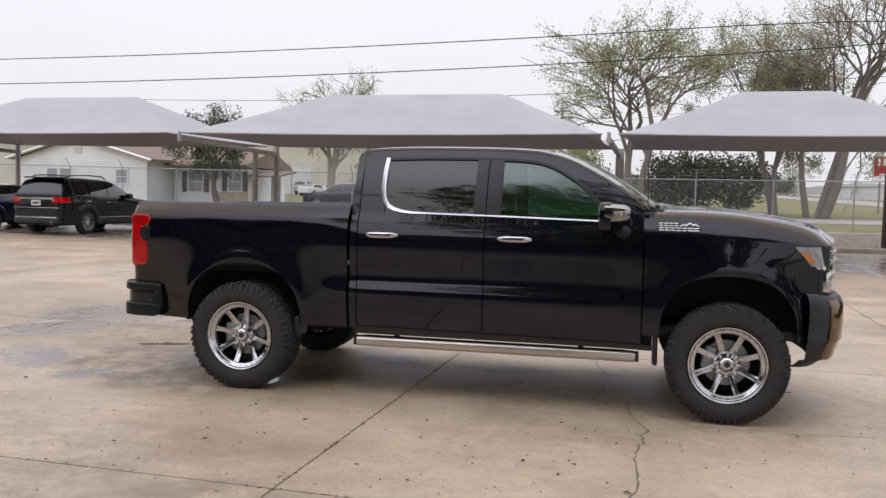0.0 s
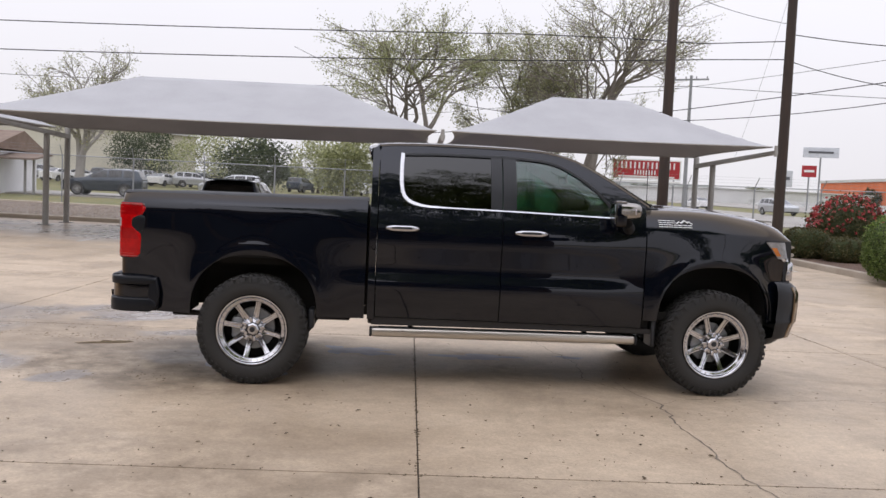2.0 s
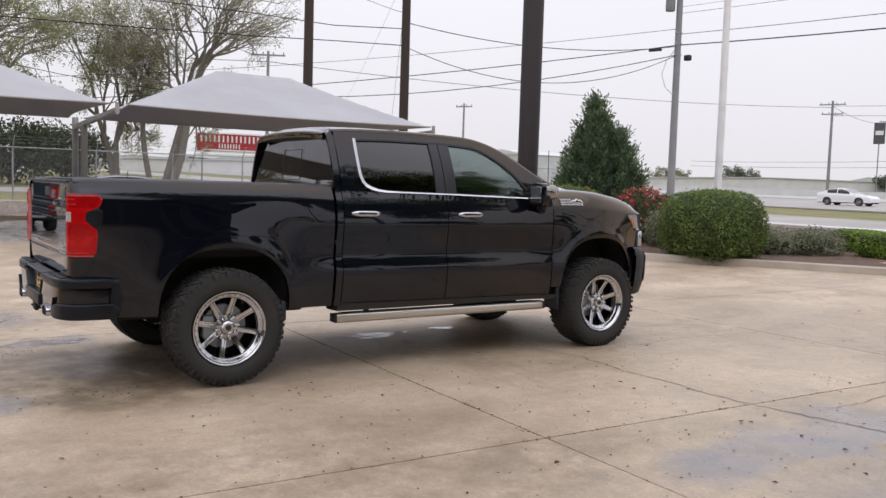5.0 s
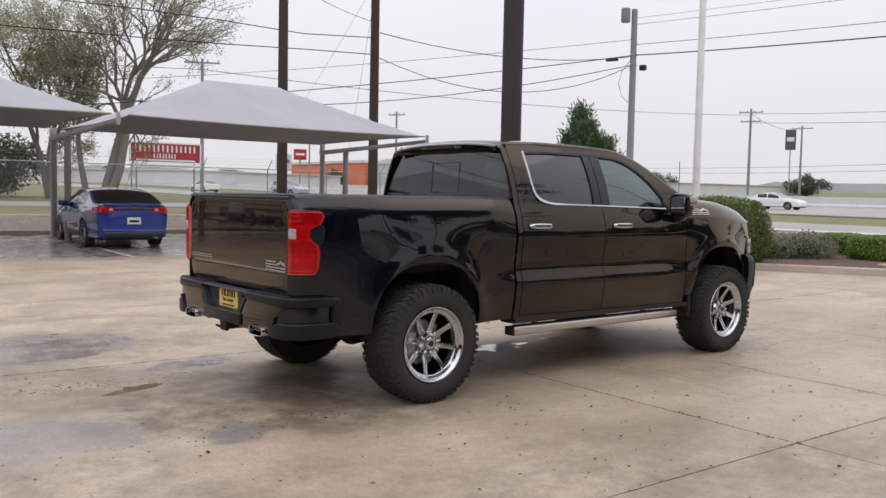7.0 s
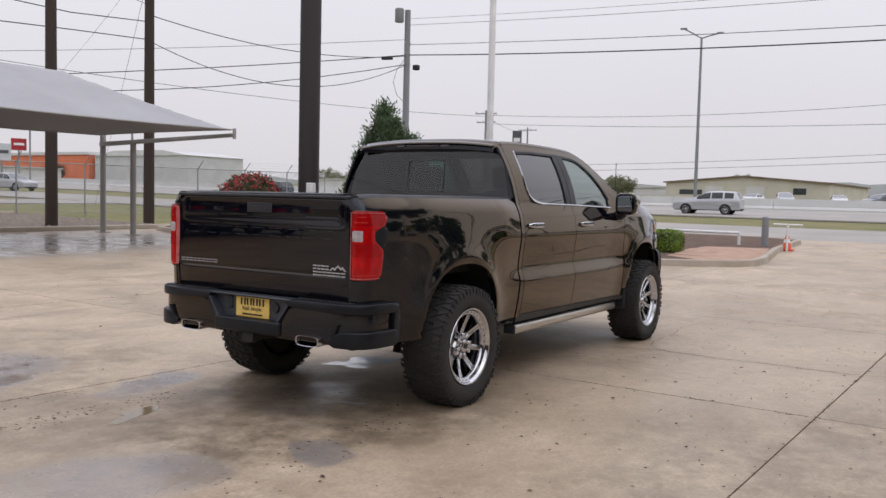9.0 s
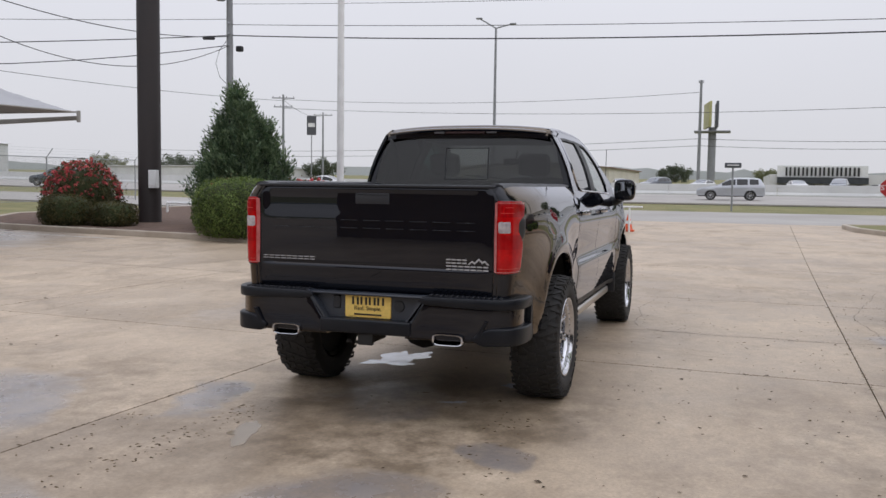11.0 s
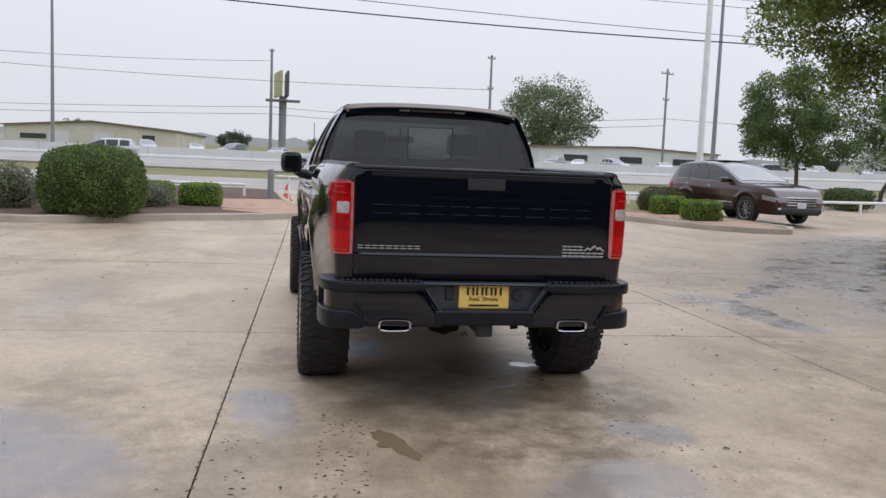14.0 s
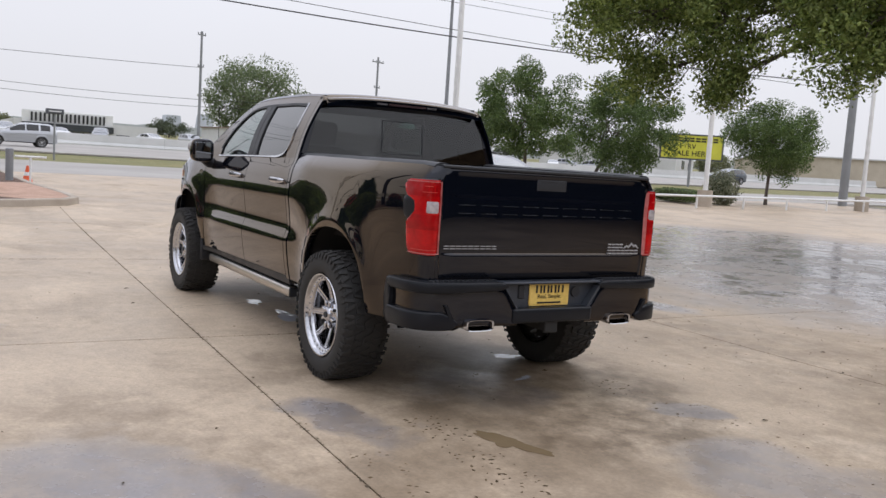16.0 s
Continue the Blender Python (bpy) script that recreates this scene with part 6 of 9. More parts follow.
def live_oak(x, y, r, lobes, seed):
    """A spreading tree with drooping leafy boughs: lobes are (x, y, z, rx, rz, clumps, leaves in each)."""
    rng = np.random.default_rng(seed)
    t = tagged(empty("live_oak_tree"), "big live oak with drooping leafy boughs over the lot", "tree")
    g = H(x, y)
    fork = Vector((x + 0.35, y + 0.8, g + 3.6))
    wood = [tube([(x, y, g - 0.2), (x + 0.1, y + 0.2, g + 1.6), fork], [r * 1.35, r, r * 0.85], 12)]
    cs = []
    for lx, ly, lz, rx, rz, n, per in lobes:
        e = Vector((lx, ly, lz))
        m = fork.lerp(e, 0.55) + Vector((0, 0, 0.9))
        wood.append(tube([fork, fork.lerp(m, 0.5) + Vector((0, 0, 0.2)), m, e], [r * 0.5, r * 0.36, r * 0.2, r * 0.06], 7))
        v = in_ball(n, rng)
        v = v / (np.linalg.norm(v, axis=1)[:, None] + 1e-9) * np.linalg.norm(v, axis=1)[:, None] ** 0.55
        c = np.array([lx, ly, lz]) + v * np.array([rx, rx, rz]) * (1 + 0.18 * rng.normal(size=(n, 1)))
        for p in c[::3]:
            q = m.lerp(e, rng.uniform(0.3, 1.0))
            wood.append(tube([q, q.lerp(Vector(p), 0.5) + Vector((0, 0, 0.12)), p], [r * 0.05, r * 0.03, r * 0.012], 4, cap=False))
        d = in_ball(n * per, rng) * np.array([0.30, 0.30, 0.20])
        cs.append(np.repeat(c, per, axis=0) + d)
    geo("trunk", join(*wood), BARK, t, smooth=60)
    geo("crown", leaves(np.concatenate(cs), None, 0.040, rng, 0.5, 0.5), LEAF_OAK, t, smooth=0)


live_oak(2.6, -13.4, 0.30, ((6.35, -7.35, 4.15, 1.05, 0.95, 90, 120), (6.45, -7, 5.2, 1.3, 0.9, 90, 120), (6.1, -7.6, 3.25, 0.45, 0.45, 26, 90), (4.75, -7.9, 4.1, 0.72, 1.05, 75, 130), (4.7, -7.95, 3.15, 0.35, 0.5, 24, 90),
          (3.2, -8.2, 4.2, 0.75, 0.75, 34, 90), (2.75, -8.4, 3.5, 0.75, 0.5, 26, 60), (2.15, -8.3, 4, 0.7, 0.8, 40, 90), (1.75, -8.7, 4.6, 1.4, 0.9, 70, 110), (2.8, -7.8, 4.0, 0.6, 0.6, 42, 100), (2.05, -7.7, 3.75, 0.55, 0.65, 40, 90), (2.4, -7.8, 3.15, 0.5, 0.4, 16, 60), (4.25, -9.1, 5.4, 2.2, 1.1, 170, 120), (7.25, -8.9, 5.4, 1.9, 1.1, 130, 120), (5.4, -10.8, 6.4, 3.6, 1.6, 260, 110), (8.6, -10.8, 6.2, 2.2, 1.3, 110, 110), (2, -11.5, 6.5, 2.6, 1.5, 130, 110),
          (0.3, -10.6, 8.2, 2.2, 1.5, 130, 110), (2.6, -10.4, 9.4, 3.0, 1.7, 210, 110), (5.2, -11.2, 9, 2.8, 1.6, 190, 110), (0.8, -13.2, 10.2, 3.2, 1.6, 190, 110), (3.6, -14, 8.4, 3.0, 1.6, 160, 110)), 25)


# shade inside the juniper, painted as a near-black inner shell
DEEP = plain("juniper_core_shade", (0.010, 0.017, 0.010), (0.016, 0.022, 0.012), 6.0, (0.9, 1.0))


def conifer(x, y, lobes, seed):
    """A cone-shaped evergreen of several pointed lobes (dx, dy, height, half width)."""
    rng = np.random.default_rng(seed)
    t = tagged(empty("juniper_tree"), "dense dark green cone-shaped juniper in the planting bed", "tree")
    g = H(x, y) + 0.1
    geo("trunk", tube([(x, y, g - 0.2), (x, y, g + lobes[0][2] * 0.85)], [0.10, 0.02], 8), BARK, t)
    pts, nrm, inner = [], [], []
    for dx, dy, h, w in lobes:
        prof = lambda z: w * ((1 - z) ** 0.68) * (0.50 + 0.74 * min(1.0, z / 0.38))
        for i in range(220):
            z = rng.uniform(0.0, 0.985) ** 1.1
            a = rng.uniform(0, TAU)
            r = prof(z) * (0.84 + 0.16 * math.sin(5 * a + 11 * z + dx)) * rng.uniform(0.72, 1.24) + 0.04
            c = np.array([x + dx + r * math.cos(a), y + dy + r * math.sin(a), g + h * z])
            out = np.array([math.cos(a) * 0.6, math.sin(a) * 0.6, 1.0])
            for k in range(84):
                s = rng.uniform(-0.55, 0.16)
                pts.append(c + out * s * 0.6 + rng.normal(size=3) * np.array([0.075, 0.075, 0.085]))
                nrm.append(out)
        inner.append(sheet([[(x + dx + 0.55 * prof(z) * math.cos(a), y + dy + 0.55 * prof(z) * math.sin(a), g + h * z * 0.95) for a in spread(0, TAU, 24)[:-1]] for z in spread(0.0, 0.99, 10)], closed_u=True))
    pts, nrm = np.array(pts), np.array(nrm)
    n = len(pts)
    d = nrm + rng.normal(size=(n, 3)) * 0.45
    d /= np.linalg.norm(d, axis=1)[:, None]
    b = np.cross(d, rng.normal(size=(n, 3)))
    b /= np.linalg.norm(b, axis=1)[:, None]
    s = 0.060 * rng.uniform(0.6, 1.3, size=(n, 1))
    q = np.stack([pts, pts + d * s + b * s * 0.32, pts + d * s * 2, pts + d * s - b * s * 0.32], axis=1).reshape(-1, 3)
    geo("crown", (q.tolist(), [(4 * i, 4 * i + 1, 4 * i + 2, 4 * i + 3) for i in range(n)]), LEAF_CEDAR, t, smooth=0)
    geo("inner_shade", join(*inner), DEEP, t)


conifer(15.55, 11.22, ((0.0, 0.15, 4.05, 0.98), (0.25, -0.55, 3.1, 0.88), (-0.15, 0.55, 2.9, 0.85), (0.30, 0.42, 3.45, 0.60), (-0.30, -0.30, 3.55, 0.58)), 5)


def shrub(name, label, x, y, rx, ry, h, mat, count, size, seed, square=3.0, lift=0.0, flowers=0, loose=0.03, core=0.93):
    """A shrub: a dark core under a skin of many small leaves."""
    rng = np.random.default_rng(seed)
    t = tagged(empty(name), label, "shrub")
    g = H(x, y) + 0.10 + lift
    d = rng.normal(size=(count, 3))
    d /= np.linalg.norm(d, axis=1)[:, None]
    k = (np.abs(d[:, 0]) ** square + np.abs(d[:, 1]) ** square + np.abs(d[:, 2]) ** square) ** (-1 / square)
    wob = 1 + 0.035 * np.sin(d[:, 0] * 7 + seed) * np.cos(d[:, 1] * 6) + rng.normal(size=count) * loose
    base = 0.42
    tall = np.where(d[:, 2] > 0, h * (1 - base), h * base + 0.04)
    p = d * (k * wob)[:, None] * np.stack([np.full(count, rx), np.full(count, ry), tall], axis=1) + np.array([x, y, g + h * base])
    p[:, 2] = np.maximum(p[:, 2], g - 0.06)
    geo("foliage", leaves(p, d, size, rng, 0.75, 0.55), mat, t, smooth=0)
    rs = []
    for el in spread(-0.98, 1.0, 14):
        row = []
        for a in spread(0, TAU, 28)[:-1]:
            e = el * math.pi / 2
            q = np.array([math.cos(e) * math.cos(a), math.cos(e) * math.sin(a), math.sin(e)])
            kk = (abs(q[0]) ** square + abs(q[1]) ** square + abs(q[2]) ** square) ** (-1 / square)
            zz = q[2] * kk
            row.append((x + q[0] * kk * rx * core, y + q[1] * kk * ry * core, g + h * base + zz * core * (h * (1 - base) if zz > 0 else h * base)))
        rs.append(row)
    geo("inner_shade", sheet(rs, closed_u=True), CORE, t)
    if flowers:
        f = rng.normal(size=(flowers, 3))
        f /= np.linalg.norm(f, axis=1)[:, None]
        f[:, 2] = np.abs(f[:, 2])
        kk = (np.abs(f[:, 0]) ** square + np.abs(f[:, 1]) ** square + np.abs(f[:, 2]) ** square) ** (-1 / square)
        c = f * (kk * (1.03 + rng.normal(size=flowers) * 0.05))[:, None] * np.array([rx, ry, h * (1 - base)]) + np.array([x, y, g + h * base])
        c = np.repeat(c, 9, axis=0) + in_ball(flowers * 9, rng) * 0.045
        geo("blossom", leaves(c, None, 0.038, rng, 1.0, 0.8), PETALS, t, "red rose blossom", smooth=0)
    return t


shrub("round_shrub", "large clipped round green shrub by the kerb", 12.45, 9.30, 1.03, 1.05, 1.40, LEAF_BOX, 17000, 0.030, 1)
shrub("round_shrub", "large clipped round green shrub by the kerb", 12.95, 4.98, 0.96, 1.0, 1.42, LEAF_BOX, 17000, 0.030, 2)
shrub("rose_bush", "red flowering rose bush beside the column", 14.7, 16.1, 1.08, 1.0, 1.75, LEAF_ROSE, 5200, 0.05, 4, square=2.0, flowers=330, loose=0.09, core=0.8)
shrub("rose_bush", "red flowering rose bush between the round shrubs", 14.6, 8.6, 0.8, 0.98, 1.35, LEAF_ROSE, 4200, 0.05, 5, square=2.0, flowers=110, loose=0.09, core=0.8)
shrub("rose_bush", "red flowering rose bush below the juniper", 14.2, 10.7, 0.8, 0.9, 1.35, LEAF_ROSE, 3600, 0.05, 6, square=2.0, flowers=90, loose=0.09, core=0.8)
shrub("sage_bush", "loose grey-green sage bush", 13.95, 6.95, 0.62, 0.62, 0.95, LEAF_SAGE, 3600, 0.035, 7, square=2.0, loose=0.10, core=0.75)
shrub("sage_bush", "low grey-brown sage bush", 15.7, 4.3, 0.75, 0.55, 0.62, LEAF_SAGE, 2600, 0.035, 8, square=2.0, loose=0.12, core=0.7)
shrub("sage_bush", "low grey-brown sage bush", 14.9, 4.9, 0.6, 0.55, 0.58, LEAF_SAGE, 2200, 0.035, 9, square=2.0, loose=0.12, core=0.7)
shrub("low_hedge", "small square-clipped bright green hedge", 16.6, 3.12, 0.55, 0.5, 0.58, LEAF_HEDGE, 3200, 0.03, 10, square=6.0)
shrub("low_hedge", "small square-clipped bright green hedge", 17.6, 4.4, 0.5, 0.5, 0.55, LEAF_HEDGE, 2600, 0.03, 11, square=6.0)
shrub("bronze_shrub", "clipped bronze-brown shrub by the kerb", 13.0, 15.2, 0.62, 0.6, 0.85, LEAF_BROWN, 3200, 0.035, 12, square=3.2)
shrub("bronze_shrub", "clipped bronze-brown shrub by the kerb", 13.5, 14.0, 0.55, 0.55, 0.68, LEAF_BROWN, 2800, 0.035, 13, square=3.2)
shrub("low_hedge", "small clipped bright green hedge near the driveway", 17.27, -10.06, 0.50, 0.45, 0.60, LEAF_HEDGE, 3200, 0.03, 14, square=5.0)
shrub("low_hedge", "small clipped bright green hedge near the driveway", 15.54, -10.18, 0.50, 0.45, 0.58, LEAF_HEDGE, 3200, 0.03, 15, square=5.0)
shrub("bronze_shrub", "brown-green shrub behind the small hedges", 19.17, -10.77, 0.8, 0.7, 0.78, LEAF_BROWN, 3000, 0.035, 16, square=3.0)
shrub("low_hedge", "dark clipped hedge under the roadside oak", 24.15, -21, 1.1, 0.6, 0.75, LEAF_OAK2, 2600, 0.045, 17, square=4.5)
shrub("low_hedge", "dark clipped hedge by the white rail", 23.24, -26.58, 1.2, 0.6, 0.55, LEAF_OAK2, 2200, 0.045, 18, square=4.5)
shrub("sage_bush", "leafy grey-green bush by the white pole footing", 22.01, -28.16, 0.7, 0.7, 1.45, LEAF_SAGE, 2600, 0.06, 19, square=2.0, loose=0.12, core=0.7)

# ---- parked cars ----
CAR_GLASS = glass("car_window_glass", (0.05, 0.055, 0.06))
# the blue of the mirrored sky is put into this glass tint
SCREEN = glass("car_windscreen_glass", (0.22, 0.29, 0.36), least=0.20)
RIM = plain("car_rim_alloy", (0.52, 0.52, 0.53), (0.40, 0.40, 0.41), 9.0, (0.2, 0.35), metal=1.0)
PLATE_W = plain("white_plate", (0.62, 0.63, 0.66), (0.55, 0.56, 0.60), 20.0, (0.4, 0.5))


def car_wheel(parent, x, y, r, w, s):
    m = pose(x, y, r, 0, 0, 0 if s < 0 else 180)
    wh = geo("wheel", join(lathe([(-w * 0.46, r * 0.62), (-w * 0.48, r * 0.66), (-w * 0.40, r * 0.68), (w * 0.4, r * 0.66)], 28), lathe([(-w * 0.30, 0.0), (-w * 0.34, r * 0.13), (-w * 0.30, r * 0.16)], 16), *[moved(box(r * 0.1, r * 0.64, -w * 0.36, -w * 0.27, -r * 0.055, r * 0.055, 0.004), Euler((0, TAU * k / 10, 0)).to_matrix().to_4x4()) for k in range(10)]), RIM, parent, "alloy wheel", at=m)
    geo("tyre", lathe([(-w * 0.40, r * 0.66), (-w * 0.5, r * 0.74), (-w * 0.5, r * 0.90), (-w * 0.40, r * 0.99), (w * 0.40, r * 0.99), (w * 0.5, r * 0.88), (w * 0.45, r * 0.66)], 36), TYRE, wh)
    geo("wheel_back", lathe([(-w * 0.05, 0.0), (-w * 0.05, r * 0.66)], 24), UNDER, wh)
    return wh


def car(name, label, at, paint, L, W, wb, over, top, belt, rear_glass, screen, spans, wr=0.34, bottom=0.30, tail=None, detail=True, cat="car", clad=None, plate_z=0.80, lean=0.42, chrome=False):
    """A car, nose to +x, rear axle at x = 0. top: (x, z) of the roof and bonnet line; belt: (x, z) of the window sill;
    rear_glass, screen: x from foot to head; spans: x of the side windows; over: rear overhang."""
    c = tagged(empty(name, at), label, cat)
    x0, x1, hw, ar = -over, L - over, W / 2, wr + 0.055
    tp, bl = curve([p[0] for p in top], [p[1] for p in top]), curve([p[0] for p in belt], [p[1] for p in belt])

    def plan(x):
        k = abs((x - (x0 + x1) / 2) / (L / 2))
        return hw * (1 - (0.20 * k**5 if x > wb / 2 else 0.12 * k**5))

    def low(x):
        z = bottom
        for xc in (0.0, wb):
            if abs(x - xc) < ar:
                z = max(z, wr * 0.96 + math.sqrt(max(0, ar * ar - (x - xc) ** 2)))
        return z

    def sill(x):
        return min(bl(x), tp(x) - 0.03)

    def side(x, z):
        """Half width of the skin at a height, windows included."""
        zb = sill(x)
        if z <= zb:
            k = (z - bottom) / (zb - bottom)
            swell = sum(0.022 * math.exp(-((math.hypot(x - xc, z - wr) - ar - 0.03) / 0.07) ** 2) for xc in (0.0, wb))
            crease = 0.016 * math.exp(-((k - 0.80) / 0.10) ** 2) - 0.018 * math.exp(-((k - 0.28) / 0.14) ** 2)
            return plan(x) * (0.935 + 0.05 * math.sin(math.pi * min(1.0, 0.10 + 0.72 * k))) + swell + crease
        q = (z - zb) / max(0.02, tp(x) - zb)
        return side(x, zb) - 0.012 - lean * (z - zb) + 0.03 * math.sin(math.pi * min(1.0, q)) * min(1.0, (tp(x) - zb) / 0.4)

    def crown(x, q):
        """Height of the roof, bonnet or glass at a share q of its half width."""
        zb, zt = sill(x), tp(x)
        ze = zb + (zt - zb) * 0.88
        return ze + (zt - ze) * (1 - abs(q) ** 2.6)

    def rim(x):
        return side(x, sill(x) + (tp(x) - sill(x)) * 0.88)

    xs = set(round(v, 3) for v in spread(x0 + 0.05, x1 - 0.05, 52))
    for xc in (0.0, wb):
        for i in range(17):
            xs.add(round(xc - ar * 0.9999 * math.cos(math.pi * i / 16), 3))
        xs.update((round(xc - ar - 0.004, 3), round(xc + ar + 0.004, 3)))
    rings_ = []
    for x in sorted(xs):
        zb, zt, zl = sill(x), tp(x), low(x)
        half = [(x, side(x, z), z) for z in spread(zl, zb, 12)]
        half += [(x, side(x, z), z) for z in spread(zb, zb + (zt - zb) * 0.88, 5)[1:]]
        half += [(x, rim(x) * q, crown(x, q)) for q in (0.97, 0.88, 0.7, 0.4, 0.0)]
        rings_.append(half + [(a, -b, e) for a, b, e in reversed(half[:-1])])
    first, last = rings_[0], rings_[-1]

    def endcap(ring, x, k, zc):
        return [(x, y * k, zc + (z - zc) * k) for _, y, z in ring]

    zc0, zc1 = (bottom + tp(x0)) / 2, (bottom + tp(x1)) / 2
    rings_ = [endcap(first, x0 - 0.035, 0.72, zc0), endcap(first, x0 - 0.028, 0.86, zc0), endcap(first, x0 - 0.005, 0.95, zc0), endcap(first, x0 + 0.02, 0.985, zc0)] + rings_ + [endcap(last, x1 - 0.02, 0.985, zc1), endcap(last, x1 + 0.005, 0.95, zc1), endcap(last, x1 + 0.028, 0.86, zc1), endcap(last, x1 + 0.035, 0.72, zc1)]
    v, f = sheet(rings_)
    n = len(rings_[0])
    geo("body", (v, f + [tuple(reversed(range(n))), tuple(range(len(v) - n, len(v)))]), paint, c)
    geo("underside", box(x0 + 0.1, x1 - 0.1, -hw + 0.22, hw - 0.22, bottom - 0.06, bottom + 0.40), UNDER, c)
    for sg in (1, -1):
        for a, b in spans:
            rs_ = []
            for t in spread(0, 1, 5):
                row = []
                for x in spread(a, b, 12):
                    zlo, zhi = sill(x) + 0.035, sill(x) + (tp(x) - sill(x)) * 0.80
                    z = zlo + (max(zhi, zlo + 0.01) - zlo) * t
                    row.append((x, sg * (side(x, z) + 0.006), z))
                rs_.append(row)
            geo("side_window", shell(rs_, lambda p: (0, -sg * 0.004, 0)), CAR_GLASS, c, "dark tinted side glass")
        if chrome:
            a, b = spans[0][0], spans[-1][1]
            loop = [(x, sg * (side(x, sill(x) + 0.028) + 0.010), sill(x) + 0.028) for x in spread(b, a, 20)]
            for x in spread(a, b - 0.35, 24):
                z = max(sill(x) + 0.05, sill(x) + (tp(x) - sill(x)) * 0.83)
                loop.append((x, sg * (side(x, z) + 0.010), z))
            geo("window_trim", tube(loop, 0.011, 5), CHROME, c)
    for (xa, xb), mt, nm in ((rear_glass, CAR_GLASS, "rear_window"), (screen, SCREEN, "windscreen")):
        rs_ = [[(x + (-0.006 if nm == "rear_window" else 0.006), rim(x) * q * 0.93, crown(x, q * 0.93) + 0.007) for q in spread(-1, 1, 10)] for x in spread(xa, xb, 8)]
        geo(nm, shell(rs_, lambda p: (0, 0, -0.004)), mt, c, "dark rear glass" if nm == "rear_window" else "pale windscreen with the sky's blue put into its tint")
    for x in (0.0, wb):
        for sg in (1, -1):
            car_wheel(c, x, sg * (hw - 0.125), wr, 0.23, sg)
    if not detail:
        return c
    tz0, tz1, tin, tfw = tail or (0.78, 1.02, 0.46, 0.20)
    for sg in (1, -1):
        rs_ = []
        for z in spread(tz0, tz1, 5):
            edge = side(x0 + 0.05, z) * 0.955
            rs_.append([(x0 - 0.050 + 0.035 * ((tin + (edge - tin) * q) / edge) ** 6, sg * (tin + (edge - tin) * q), z) for q in spread(0, 1, 6)] + [(x0 + 0.04 + tfw * q, sg * (side(x0 + 0.05 + tfw * q, z) + 0.010), z) for q in (0.0, 0.35, 0.7, 1.0)])
        lamp_ = geo("tail_lamp", shell(rs_, lambda p: (0.02, -sg * 0.012, 0)), REDLENS, c, "red tail lamp")
        zm = (tz0 + tz1) / 2
        geo("lamp_window", box(x0 - 0.056, x0 - 0.045, min(sg * (tin + 0.02), sg * (tin + 0.10)), max(sg * (tin + 0.02), sg * (tin + 0.10)), zm - 0.03, zm + 0.03, 0.004), WHITELENS, lamp_)
        xm = screen[0] - 0.42
        zm = sill(xm) + 0.10
        mir = geo("door_mirror", moved(box(-0.08, 0.08, -0.11, 0.11, -0.075, 0.075, 0.045, 3), Matrix.Translation((xm, sg * (side(xm, zm) + 0.15), zm))), paint, c)
        geo("mirror_arm", tube([(xm, sg * side(xm, zm - 0.05), zm - 0.06), (xm, sg * (side(xm, zm) + 0.10), zm - 0.02)], 0.025, 6), PLASTIC, mir)
        rs_ = []
        for z in spread(tp(x1 - 0.1) - 0.24, tp(x1 - 0.1) - 0.11, 4):
            rs_.append([(x1 - 0.46 + 0.40 * q, sg * (side(x1 - 0.46 + 0.40 * q, z + 0.05 * (1 - q)) + 0.010), z + 0.06 * (1 - q)) for q in spread(0, 1, 6)] + [(x1 + 0.02 + 0.02 * q, sg * (side(x1 - 0.06, z) * 0.93 - 0.13 * q), z) for q in (0.0, 1.0, 2.0)])
        geo("headlamp", shell(rs_, lambda p: (-0.01, -sg * 0.012, 0)), HEADLENS, c)
        for xd in (spans[0][0] + 0.62, spans[-1][1] - 1.05):
            zd = sill(xd) - 0.13
            geo("door_handle", moved(box(-0.10, 0.10, -0.012, 0.022, -0.018, 0.018, 0.008), Matrix.Translation((xd, sg * (side(xd, zd) + (0.004 if sg > 0 else -0.004)), zd))), CHROME if chrome else paint, c)
        for xd in (ar + 0.09, wb * 0.5 + 0.06, wb - ar + 0.03):
            rs_ = [[(xd + dx, sg * (side(xd + dx, z) + 0.0025), z) for z in spread(low(xd) + 0.10, sill(xd) - 0.01, 8)] for dx in (-0.005, 0.005)]
            geo("door_seam", sheet(rs_), UNDER, c)
        rs_ = [[(x, sg * (side(x, z) + 0.008), z) for x in spread(ar + 0.03, wb - ar - 0.03, 14)] for z in spread(bottom, bottom + 0.12, 3)]
        geo("sill_trim", shell(rs_, lambda p: (0, -sg * 0.01, 0)), clad or PLASTIC, c)
        for xc in (0.0, wb):
            rs_ = []
            for r in (ar - 0.012, ar + 0.014, ar + 0.045):
                rs_.append([(xc + r * math.cos(a), sg * (side(xc + r * math.cos(a), max(bottom, wr * 0.96 + r * math.sin(a))) + 0.008), wr * 0.96 + r * math.sin(a)) for a in spread(0.0, math.pi, 18)])
            geo("arch_trim", shell(rs_, lambda p: (0, -sg * 0.02, 0)), clad or paint, c)
    geo("number_plate", box(x0 - 0.062, x0 - 0.030, -0.155, 0.155, plate_z - 0.08, plate_z + 0.08, 0.004), PLATE_W, c, "white plate with unreadable dark marks")
    geo("plate_mark", box(x0 - 0.065, x0 - 0.060, -0.11, 0.11, plate_z - 0.035, plate_z + 0.02, 0.0), INK, c)
    yb = plan(x0) * 0.90
